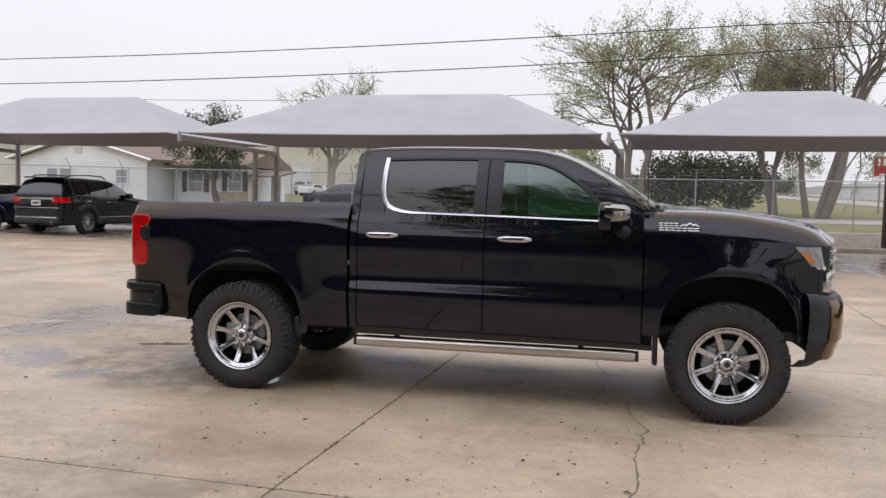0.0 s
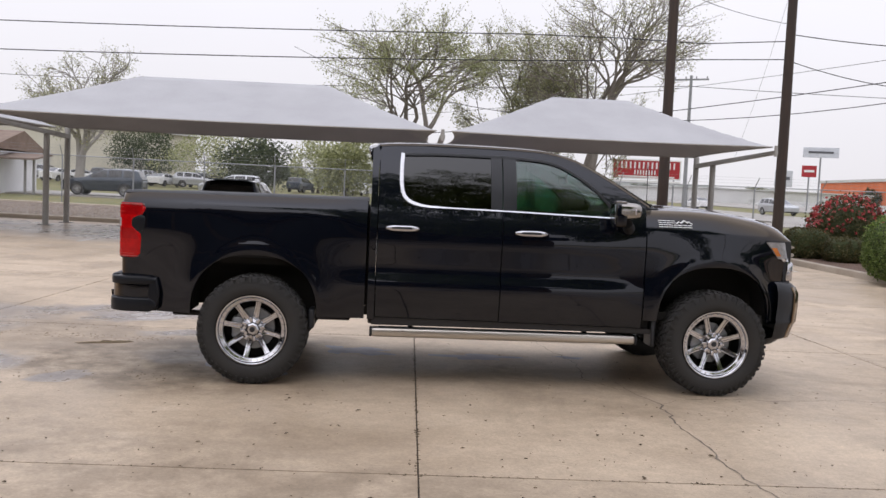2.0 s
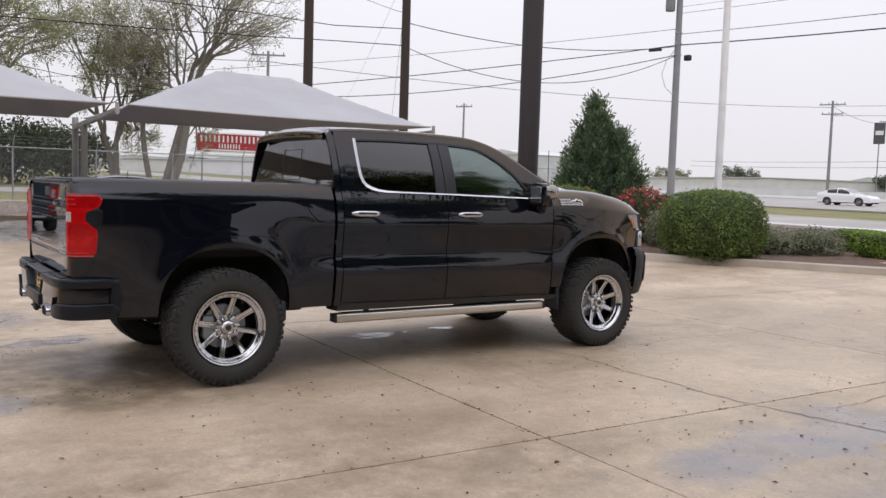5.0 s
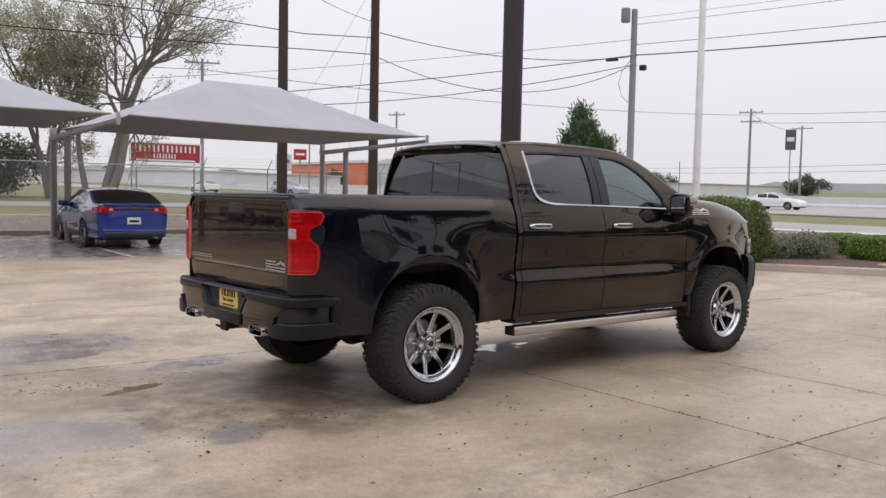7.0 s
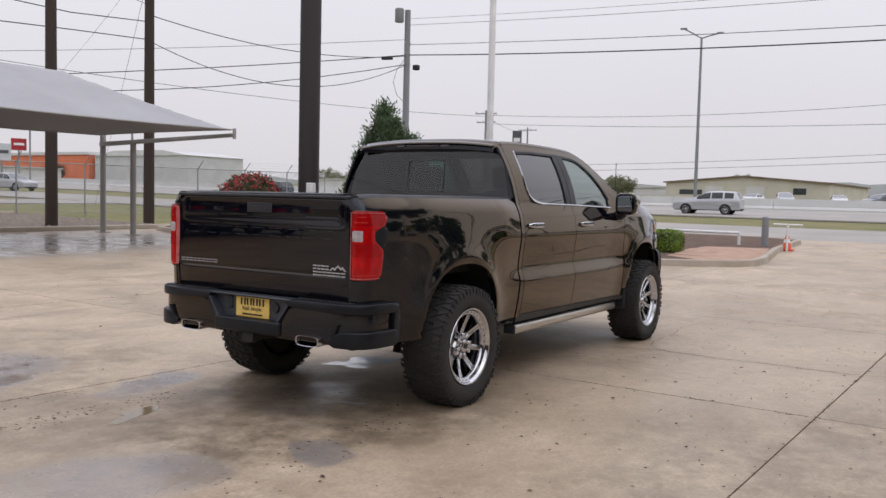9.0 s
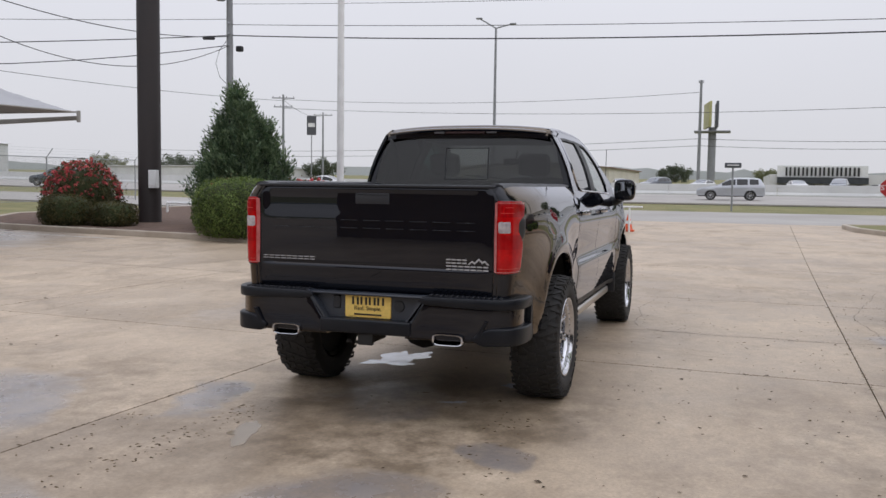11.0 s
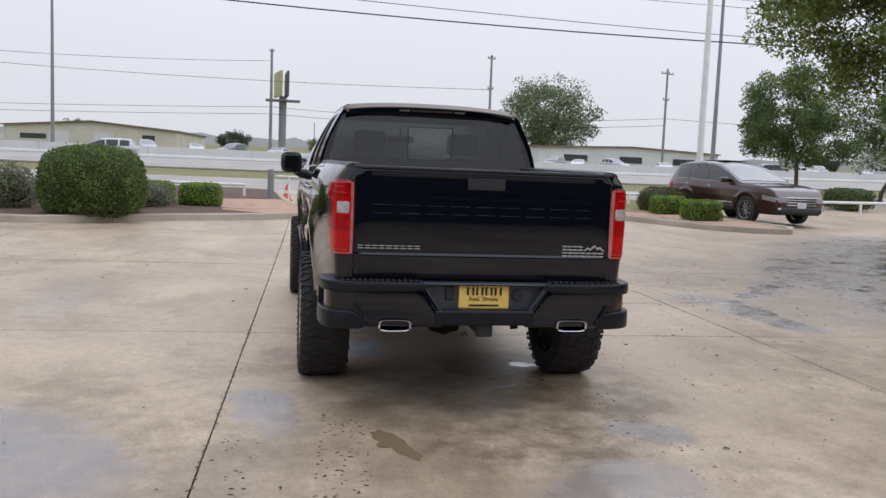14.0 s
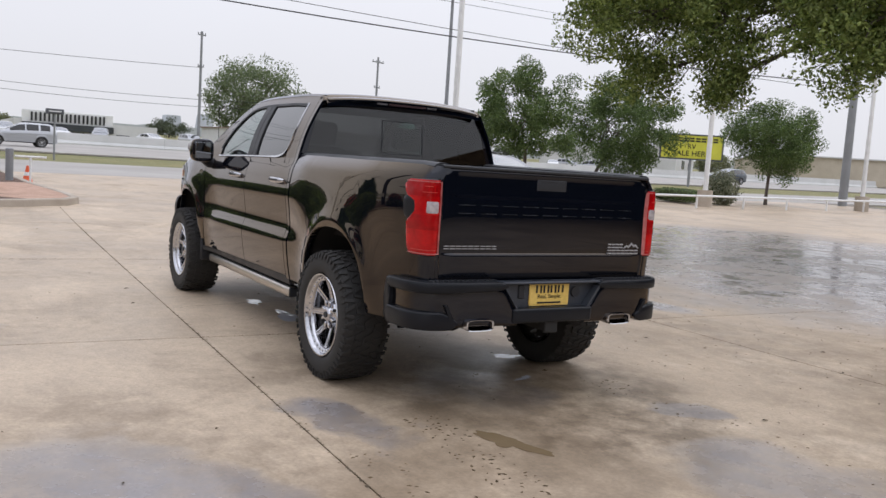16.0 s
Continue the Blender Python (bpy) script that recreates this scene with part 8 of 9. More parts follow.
def gate_post(x, y, d):
    t = tagged(empty("gate_post"), "grey steel gate post with a short cross arm", "gate post")
    g = H(x, y)
    geo("post", tube([(x, y, g - 0.1), (x, y, g + 0.98), (x, y, g + 1.0)], [0.10, 0.10, 0.06], 14), GREYPOLE, t)
    geo("cross_arm", join(tube([(x + 0.35, y + d * 0.15, g + 0.78), (x + 0.35, y + d * 0.95, g + 0.78)], 0.03, 8), tube([(x + 0.35, y + d * 0.55, g), (x + 0.35, y + d * 0.55, g + 0.78)], 0.03, 8)), WHITE, t)


def cone(x, y):
    g = H(x, y) + 0.02
    c = tagged(empty("traffic_cone"), "small orange traffic cone with a white band", "traffic cone", "traffic cones")
    org = bpy.data.materials["cone_orange"] if "cone_orange" in bpy.data.materials else plain("cone_orange", (0.75, 0.12, 0.03), (0.62, 0.09, 0.03), 8.0, (0.5, 0.7))
    geo("body", moved(lathe([(0.0, 0.16), (0.03, 0.14), (0.5, 0.03), (0.5, 0.0)], 16, "z"), Matrix.Translation((x, y, g))), org, c)
    geo("base", box(x - 0.18, x + 0.18, y - 0.18, y + 0.18, g - 0.02, g + 0.03, 0.01), org, c)
    geo("band", moved(lathe([(0.22, 0.102), (0.32, 0.078)], 16, "z"), Matrix.Translation((x, y, g))), WHITE, c)


gate_post(20.7, 1.40, -1)
gate_post(22.7, -8.35, 1)
cone(21.3, 0.9)
cone(22.4, -7.4)

SIGN_RED = plain("sign_red", (0.38, 0.016, 0.022), (0.32, 0.014, 0.018), 6.0, (0.4, 0.55))
stop = tagged(empty("stop_sign"), "red octagonal stop sign on a grey post", "stop sign")
sx, sy = 28.6, -7.6
sg = H(sx, sy)
geo("post", tube([(sx, sy, sg - 0.1), (sx, sy, sg + 2.1)], 0.03, 8), GALV, stop)
octa = [(0.36 * math.cos(TAU * (i + 0.5) / 8), 0.36 * math.sin(TAU * (i + 0.5) / 8)) for i in range(8)]
turn = pose(sx - 0.05, sy, sg + 1.37, 0, 0, -10)
geo("rim", moved(prism([(a * 1.04, b * 1.04) for a, b in octa], 0.0, 0.004, "x"), turn), WHITE, stop)
geo("panel", moved(prism(octa, -0.006, 0.0, "x"), turn), SIGN_RED, stop)


def words_on(parent, text, m, size, mat, extrude=0.002):
    cu = bpy.data.curves.new("lettering", "FONT")
    cu.body, cu.size, cu.extrude, cu.align_x, cu.align_y = text, size, extrude, "CENTER", "CENTER"
    ob = new("lettering", cu)
    ob.matrix_basis = m
    cu.materials.append(mat)
    ob.parent = parent
    return ob


FACE_W = Euler((radians(90), 0, radians(-90))).to_matrix().to_4x4()
words_on(stop, "STOP", turn @ Matrix.Translation((-0.009, 0, 0)) @ FACE_W, 0.27, WHITE)

# ---- signs ----
def sign_board(name, label, x, y, z0, z1, w, yaw, face, legs=2, frame=None, depth=0.25):
    s = tagged(empty(name), label, "sign")
    g = H(x, y)
    m = pose(x, y, 0, 0, 0, yaw)
    geo("panel", moved(box(-depth / 2, depth / 2, -w / 2, w / 2, z0, z1, 0.03), m), face, s)
    if frame:
        geo("frame", moved(join(box(-depth / 2 - 0.03, depth / 2 + 0.03, -w / 2 - 0.12, w / 2 + 0.12, z1, z1 + 0.12), box(-depth / 2 - 0.03, depth / 2 + 0.03, -w / 2 - 0.12, w / 2 + 0.12, z0 - 0.12, z0), box(-depth / 2 - 0.03, depth / 2 + 0.03, -w / 2 - 0.12, -w / 2, z0, z1), box(-depth / 2 - 0.03, depth / 2 + 0.03, w / 2, w / 2 + 0.12, z0, z1)), m), frame, s)
    for k in ((0,) if legs == 1 else (-0.42, 0.42)):
        p = m @ Vector((0, k * w, 0))
        geo("leg", tube([(p.x, p.y, g - 0.1), (p.x, p.y, z0 + 0.1)], (0.05 if w < 1.5 else 0.12) if legs == 1 else 0.08, 8), GREYPOLE, s)
    return s, m


cs, m = sign_board("red_sign", "large red sign board with rows of white lettering", 25.9, 70.0, 4.15, 5.75, 6.1, 82, SIGN_RED, 2, WHITE)
for i in range(7):
    y0 = 2.75 - i * 0.80
    for dy in (0.0, 0.40):
        geo("letter_bar", moved(box(-0.16, -0.12, y0 - dy - 0.15, y0 - dy, 5.00, 5.60), m), WHITE, cs)
for i in range(4):
    y0 = 1.1 - i * 0.52
    for dy in (0.0, 0.27):
        geo("letter_bar", moved(box(-0.16, -0.12, y0 - dy - 0.11, y0 - dy, 4.44, 4.86), m), WHITE, cs)
geo("lower_strip", moved(box(-0.15, -0.12, -2.6, 2.6, 4.20, 4.34), m), WHITE, cs)
geo("lower_strip", moved(box(-0.10, 0.10, -3.2, 3.2, 3.62, 3.92), m), WHITE, cs)

PALE = plain("pale_sign_face", (0.55, 0.57, 0.60), (0.46, 0.48, 0.52), 2.0, (0.4, 0.6))
DARKFACE = plain("dark_sign_face", (0.06, 0.065, 0.075), (0.09, 0.09, 0.10), 2.0, (0.4, 0.6))
for x, y, z0, z1, w, face, yaw in ((62, 106, 9.3, 10.7, 4.6, PALE, 70), (61, 107, 6.6, 8.2, 1.9, SIGN_RED, 70), (50, 92, 4.6, 6.6, 2.0, PALE, 70), (176, 92, 13.5, 18.0, 2.2, DARKFACE, 20), (42.5, -2.2, 2.75, 3.02, 0.85, DARKFACE, 2)):
    s, mm = sign_board("roadside_sign", "distant roadside sign on a post", x, y, z0, z1, w, yaw, face, 1)
    geo("sign_bar", moved(box(-0.17, -0.13, -w * 0.35, w * 0.35, z0 + (z1 - z0) * 0.42, z0 + (z1 - z0) * 0.62), mm), WHITE if face is not PALE else DARKFACE, s)

YELLOW = plain("yellow_billboard", (0.62, 0.60, 0.06), (0.55, 0.52, 0.05), 1.0, (0.5, 0.6))
DULLYELLOW = plain("faded_yellow_panel", (0.40, 0.38, 0.16), (0.34, 0.32, 0.14), 1.0, (0.5, 0.6))
bb = tagged(empty("billboard"), "tall billboard seen edge on with a yellow face and floodlight platform", "billboard")
m = pose(123.5, 0.9, 0, 0, 0, 22)
geo("yellow_face", moved(box(-3.0, 3.0, 0.15, 0.5, 10.6, 14.2, 0.05), pose(123.5, 1.0, 0, 0, 0, 9)), DULLYELLOW, bb)
geo("dark_face", moved(box(-3.0, 3.0, -0.5, -0.15, 10.6, 14.2, 0.05), pose(123.5, 0.4, 0, 0, 0, 3)), DARKFACE, bb)
geo("column", tube([(123.5, 0.6, H(123, 0) - 0.2), (123.5, 0.6, 10.7)], 0.55, 16), GREYPOLE, bb)
geo("platform", box(121.8, 125.2, -1.9, 3.1, 9.95, 10.15, 0.05), GREYPOLE, bb)

b2, m = sign_board("billboard", "yellow roadside billboard with black lettering", 48.21, -54.07, 3.4, 5.4, 5.2, 142, YELLOW, 1, DARKFACE)
for i in range(9):
    y0 = -2.2 + i * 0.5
    for z0 in (4.86, 5.08):
        geo("letter_bar", moved(box(0.12, 0.16, y0, y0 + 0.40, z0, z0 + 0.13), m), INK, b2)
words_on(b2, "RV", m @ Matrix.Translation((0.15, 0, 4.42)) @ Euler((radians(90), 0, radians(90))).to_matrix().to_4x4(), 0.62, INK, 0.01)
words_on(b2, "SALE HERE", m @ Matrix.Translation((0.15, 0, 3.82)) @ Euler((radians(90), 0, radians(90))).to_matrix().to_4x4(), 0.66, INK, 0.01)

# ---- buildings ----
SIDING = plain("white_siding", (0.80, 0.80, 0.80), (0.72, 0.72, 0.72), 1.5, (0.6, 0.8))
TANWALL = plain("tan_wall", (0.50, 0.44, 0.34), (0.43, 0.37, 0.29), 0.6, (0.7, 0.9))
CREAM = plain("cream_metal_wall", (0.58, 0.55, 0.46), (0.50, 0.47, 0.39), 0.4, (0.6, 0.8))
ROOFBROWN = plain("brown_shingles", (0.24, 0.17, 0.13), (0.17, 0.12, 0.09), 2.0, (0.8, 0.95), bump=0.4, fine=12)
GREYWALL = plain("pale_grey_wall", (0.62, 0.62, 0.61), (0.54, 0.54, 0.53), 0.4, (0.7, 0.9))
DARKWIN = plain("dark_window", (0.03, 0.035, 0.04), (0.05, 0.055, 0.06), 2.0, (0.1, 0.2))
house = tagged(empty("white_house"), "white clapboard house with a brown shingle roof behind the fence", "house")
hx0, hx1, hy0, hy1 = -36.0, -26.6, 41.0, 50.0
hg = H(-30, 44)
geo("wall", box(hx0, hx1, hy0, hy1, hg - 0.4, hg + 2.75), SIDING, house)
for i in range(17):
    geo("clapboard", box(hx0 - 0.02, hx1 + 0.02, hy0 - 0.03, hy0 + 0.02, hg - 0.2 + i * 0.17, hg - 0.2 + i * 0.17 + 0.15, 0.01), SIDING, house)
hm = -31.5
geo("gable", prism([(hx0, hg + 2.75), (hx1, hg + 2.75), (hm, hg + 4.1)], hy0, hy0 + 0.2), SIDING, house)
geo("roof", join(prism([(hx0 - 0.5, hg + 2.65), (hx0 - 0.5, hg + 2.8), (hm, hg + 4.3), (hm, hg + 4.12)], hy0 - 0.4, hy1), prism([(hx1 + 0.5, hg + 2.65), (hm, hg + 4.12), (hm, hg + 4.3), (hx1 + 0.5, hg + 2.8)], hy0 - 0.4, hy1)), ROOFBROWN, house)
# panes get a pale grey colour in place of the sky they mirror
PANE = plain("pale_window_pane", (0.34, 0.36, 0.38), (0.24, 0.26, 0.28), 2.0, (0.08, 0.2))
SHUTTER = plain("brown_shutter", (0.060, 0.035, 0.026), (0.045, 0.026, 0.020), 3.0, (0.6, 0.8))


def house_window(parent, x, y, z, w, h, shutters=False):
    """A white framed sash window on a wall that faces -y."""
    win = geo("window", join(box(x - w / 2 - 0.09, x + w / 2 + 0.09, y - 0.07, y, z - 0.09, z, 0.01), box(x - w / 2 - 0.09, x + w / 2 + 0.09, y - 0.07, y, z + h, z + h + 0.09, 0.01), *[box(a - 0.05, a + 0.05, y - 0.07, y, z, z + h, 0.01) for a in (x - w / 2 - 0.04, x + w / 2 + 0.04)]), WHITE, parent)
    for za in (z, z + h / 2 + 0.02):
        geo("pane", box(x - w / 2, x + w / 2, y - 0.03, y + 0.02, za, za + h / 2 - 0.02), PANE, win)
    geo("sash_bar", box(x - w / 2, x + w / 2, y - 0.05, y, z + h / 2 - 0.025, z + h / 2 + 0.025), WHITE, win)
    if shutters:
        for a in (x - w / 2 - 0.28, x + w / 2 + 0.28):
            geo("shutter", box(a - 0.16, a + 0.16, y - 0.08, y - 0.01, z - 0.05, z + h + 0.05, 0.01), SHUTTER, win)


for x, w_, z_ in ((-33.35, 0.75, 0.95), (-32.4, 0.75, 0.95), (-28.35, 0.8, 1.25)):
    house_window(house, x, hy0 - 0.03, hg + z_, w_, 1.15 if w_ < 0.8 else 0.85)
for sx_, ex_ in ((hx0 - 0.5, hm), (hx1 + 0.5, hm)):
    geo("barge_board", tube([(sx_, hy0 - 0.42, hg + 2.70), (ex_, hy0 - 0.42, hg + 4.20)], 0.09, 4), WHITE, house)
geo("gable_vent", box(hm - 0.25, hm + 0.25, hy0 - 0.05, hy0, hg + 3.1, hg + 3.5), GREYWALL, house)
geo("downpipe", tube([(hx1 + 0.1, hy0 - 0.12, hg + 2.6), (hx1 + 0.02, hy0 - 0.10, hg + 2.3), (hx1 + 0.02, hy0 - 0.10, hg - 0.2)], 0.05, 6), WHITE, house)
porch = tagged(empty("white_house_wing"), "white house wing with shuttered windows, stone base and brown roof", "house")
WX1 = -21.2
geo("wall", box(-26.5, WX1, 44.0, 50.0, hg - 0.4, hg + 2.4), SIDING, porch)
for i in range(15):
    geo("clapboard", box(-26.5, WX1 + 0.02, 43.97, 44.02, hg - 0.2 + i * 0.17, hg - 0.2 + i * 0.17 + 0.15, 0.01), SIDING, porch)
geo("roof", prism([(42.9, hg + 2.45), (42.9, hg + 2.58), (47.0, hg + 3.7), (50.4, hg + 2.6), (50.4, hg + 2.45)], -26.8, WX1 + 0.4, "x"), ROOFBROWN, porch)
geo("stone_base", box(-23.4, WX1 + 0.03, 43.88, 43.97, hg - 0.4, hg + 0.85), plain("tan_stone", (0.50, 0.42, 0.30), (0.40, 0.32, 0.22), 3.0, (0.8, 0.9), bump=0.4, fine=14), porch)
house_window(porch, -24.9, 43.97, hg + 0.85, 1.0, 1.25, True)
house_window(porch, -22.1, 43.97, hg + 0.95, 0.9, 1.15, True)
for x in (WX1 + 1.4, WX1 + 1.9):
    geo("porch_post", box(x - 0.06, x + 0.06, 44.6, 44.72, hg - 0.3, hg + 1.9), STEEL_TAN, porch)
geo("porch_roof", prism([(43.6, hg + 1.85), (43.6, hg + 1.95), (46.5, hg + 2.35), (46.5, hg + 2.2)], WX1, WX1 + 2.3, "x"), ROOFBROWN, porch)


def shed(name, label, x, y, w, d, h, rise, yaw, wall_m, roof_m, wins=(), doors=()):
    """A plain low building with a shallow gable, its front to -x of its own frame."""
    b = tagged(empty(name), label, "building")
    m = pose(x, y, H(x, y) - 0.3, 0, 0, yaw)
    geo("wall", moved(prism([(-w / 2, 0), (w / 2, 0), (w / 2, h), (0, h + rise), (-w / 2, h)], 0.0, d, "x"), m), wall_m, b, smooth=0)
    geo("roof", moved(join(prism([(-w / 2 - 0.4, h - 0.05), (-w / 2 - 0.4, h + 0.15), (0, h + rise + 0.25), (0, h + rise + 0.05)], -0.5, d + 0.4, "x"), prism([(w / 2 + 0.4, h - 0.05), (0, h + rise + 0.05), (0, h + rise + 0.25), (w / 2 + 0.4, h + 0.15)], -0.5, d + 0.4, "x")), m), roof_m, b, smooth=0)
    for yy, z0, z1, ww in wins:
        geo("window", moved(box(-0.08, 0.02, yy - ww / 2, yy + ww / 2, z0, z1), m), DARKWIN, b)
    for yy, ww, hh in doors:
        geo("door", moved(box(-0.1, 0.02, yy - ww / 2, yy + ww / 2, 0, hh), m), GREYWALL, b)
    return b


shed("warehouse", "long cream metal warehouse with a shallow roof across the highway", 142, 31, 27, 30, 3.4, 1.0, -4, CREAM, ROOFBROWN, ((-9, 1.6, 2.6, 2.0), (9, 1.4, 2.2, 4.0)), ((-2, 3.0, 2.8), (5, 3.0, 2.8)))
shed("warehouse", "large cream warehouse beyond the trees", -52, 100, 60, 40, 6.6, 1.2, 105, CREAM, GREYWALL, ((10, 2, 4, 6),), ((-10, 5, 3.8),))
shed("tan_building", "tan building at the end of the street", -46, 48, 16, 14, 4.2, 0.8, 96, CREAM, ROOFBROWN, ((2, 1.2, 2.4, 2.0),))
cb = tagged(empty("sales_building"), "long low white sales building with a black letter band", "building")
bx = 150.0
geo("wall", box(bx, bx + 30, -31.0, -8.5, 1.2, 4.6), GREYWALL, cb)
geo("parapet", box(bx - 0.3, bx + 0.2, -23.6, -9.6, 4.1, 6.1, 0.05), WHITE, cb)
geo("shade_band", box(bx - 1.2, bx, -23.6, -9.6, 3.0, 4.05), DARKWIN, cb)
for i in range(9):
    y0 = -10.9 - i * 1.31
    for dy in (0.0, 0.62):
        geo("letter_bar", box(bx - 0.5, bx - 0.3, y0 - dy - 0.30, y0 - dy, 4.35, 5.77), INK, cb)
for i in range(6):
    geo("window", box(bx - 0.06, bx + 0.02, -30.0 + i * 3.6, -27.8 + i * 3.6, 1.9, 2.9), DARKWIN, cb)
shed("store_building", "low white store building far along the highway", 150, -66, 40, 20, 3.6, 0.6, 8, GREYWALL, ROOFBROWN, ((-12, 1.2, 2.4, 5), (0, 1.2, 2.4, 5), (12, 1.2, 2.4, 5)))
shed("store_building", "long pale store building in the distance", 120, -130, 60, 24, 4.6, 0.6, 40, GREYWALL, GREYWALL, ((-12, 1.2, 2.8, 8), (10, 1.2, 2.8, 8)))
shed("store_building", "long pale store building in the distance", 88, -150, 50, 24, 4.2, 0.6, 50, TANWALL, GREYWALL, ((-12, 1.2, 2.8, 8), (10, 1.2, 2.8, 8)))
shed("store_building", "pale building in the hazy distance", 250, 60, 60, 24, 2.6, 0.6, 0, GREYWALL, GREYWALL)
shed("store_building", "pale building in the hazy distance", 220, 150, 70, 24, 2.8, 0.6, 30, GREYWALL, GREYWALL)
shed("store_building", "pale building beyond the street", 80, 190, 70, 24, 3.2, 0.4, 65, GREYWALL, GREYWALL)

ORANGE = plain("orange_panels", (0.72, 0.20, 0.09), (0.60, 0.16, 0.07), 0.3, (0.6, 0.8))
PALEWALL = plain("pale_metal_panels", (0.56, 0.57, 0.57), (0.48, 0.49, 0.50), 0.3, (0.6, 0.8))
ob_ = tagged(empty("orange_store"), "long orange store front across the highway", "building")
geo("wall", box(140, 160, 206, 250, 3.0, 11.2), ORANGE, ob_)
geo("roof", box(139.6, 161, 205.6, 250.4, 11.2, 12.0), GREYWALL, ob_)
ob_ = tagged(empty("pale_store"), "long pale metal store building with a grey roof", "building")
geo("wall", box(141, 160, 167, 204.5, 3.0, 10.8), PALEWALL, ob_)
geo("roof", prism([(166.6, 10.8), (204.9, 10.8), (196, 12.2), (176, 12.2)], 140.6, 161, "x"), GREYWALL, ob_)

# far towers: air haze is painted in as a pale bluish wall colour
HAZE = plain("hazy_far_wall", (0.50, 0.53, 0.58), (0.46, 0.49, 0.54), 0.1, (0.9, 1.0))
for x, y, w, z1 in ((700, -165, 17, 27), (712, -195, 14, 30)):
    t_ = tagged(empty("far_tower"), "pale hazy industrial tower on the horizon", "tower")
    g_ = H(x, y)
    geo("body", prism([(y - w / 2, g_ - 1), (y + w / 2, g_ - 1), (y + w * 0.32, z1), (y - w * 0.32, z1)], x, x + 14, "x"), HAZE, t_, smooth=0)

# the highway's concrete barrier
barrier = tagged(empty("concrete_barrier"), "long pale concrete highway barrier", "barrier", kind="structure")
for i in range(40):
    v0 = -190 + i * 10.0
    rs = []
    for du, z in ((-0.30, -0.05), (-0.30, 0.12), (-0.13, 0.35), (-0.08, 1.05), (0.08, 1.05), (0.13, 0.35), (0.30, 0.12), (0.30, -0.05)):
        row = []
        for v in (v0, v0 + 9.97):
            x, y = lot(79.5 + du, v)
            row.append((x, y, H(x, y) + z))
        rs.append(row)
    v_, f_ = sheet(rs)
    geo("barrier_block", (v_, f_ + [tuple(2 * k for k in range(8)), tuple(2 * k + 1 for k in reversed(range(8)))]), GREYWALL, barrier, smooth=30)

# land on the horizon, the distance haze put into its pale colour
rng_h = np.random.default_rng(8)
steps = spread(0, TAU, 360)
tops = [5.5 + 1.6 * math.sin(5 * a + 1) + 1.4 * math.sin(17 * a) + 0.9 * rng_h.normal() for a in steps[:-1]]
tops.append(tops[0])
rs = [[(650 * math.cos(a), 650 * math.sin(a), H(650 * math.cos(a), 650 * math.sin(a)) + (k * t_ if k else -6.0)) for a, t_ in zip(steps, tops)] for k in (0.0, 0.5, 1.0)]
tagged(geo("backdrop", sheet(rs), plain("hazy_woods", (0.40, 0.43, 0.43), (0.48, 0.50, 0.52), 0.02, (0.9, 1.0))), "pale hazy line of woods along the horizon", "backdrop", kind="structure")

# far tree line
rng_t = random.Random(9)
for k in range(26):
    a = radians(-72 + k * 7.6 + rng_t.uniform(-2, 2))
    r = rng_t.uniform(260, 420)
    x, y = r * math.cos(a), r * math.sin(a)
    hh = rng_t.uniform(4.0, 6.5)
    tree("far_tree", "hazy distant tree on the horizon", x, y, (x, y, H(x, y) + hh * 0.55), (hh * 1.2, hh * 1.2, hh * 0.5), 0.3, 70, 60, 1.3, 0.32, LEAF_GREYDARK if k % 3 else LEAF_GREYGREEN, 60 + k, limbs=4, twigs=1)

# ---- unseen building behind the camera, added to darken what the truck mirrors ----
BRICKB = plain("brown_stucco", (0.20, 0.125, 0.065), (0.15, 0.095, 0.05), 0.6, (0.75, 0.9), bump=0.2)
WALLGLASS = plain("unseen_wall_glass", (0.02, 0.022, 0.026), (0.03, 0.032, 0.036), 1.0, (0.05, 0.1))
SOFFIT = plain("dark_soffit", (0.035, 0.030, 0.028), None, 1.0, (0.7, 0.9))
back = tagged(empty("dealer_building"), "unseen brown building with dark glass, added to darken the truck's reflections", "building")
geo("wall", box(-26, 5.4, -15.6, -15.1, -0.2, 5.6, 0.02), BRICKB, back)
geo("wall", box(-15.6, -15.1, -15.6, 2.0, -0.2, 3.9, 0.02), WALLGLASS, back, "dark glass wall added for the truck's reflections")
geo("wall", box(-15.6, -15.1, 2.0, 7.0, -0.2, 3.9, 0.02), BRICKB, back)
geo("roof_edge", box(-26.6, 5.5, -15.1, -13.4, 4.0, 4.5, 0.03), SOFFIT, back)
geo("roof_edge", box(-15.6, -13.9, -13.4, 2.4, 3.1, 3.4, 0.03), SOFFIT, back)
for i in range(10):
    w = geo("unseen_window", box(-25.0 + i * 3.0, -22.4 + i * 3.0, -15.1, -15.04, 0.3, 3.6), DARKWIN, back)

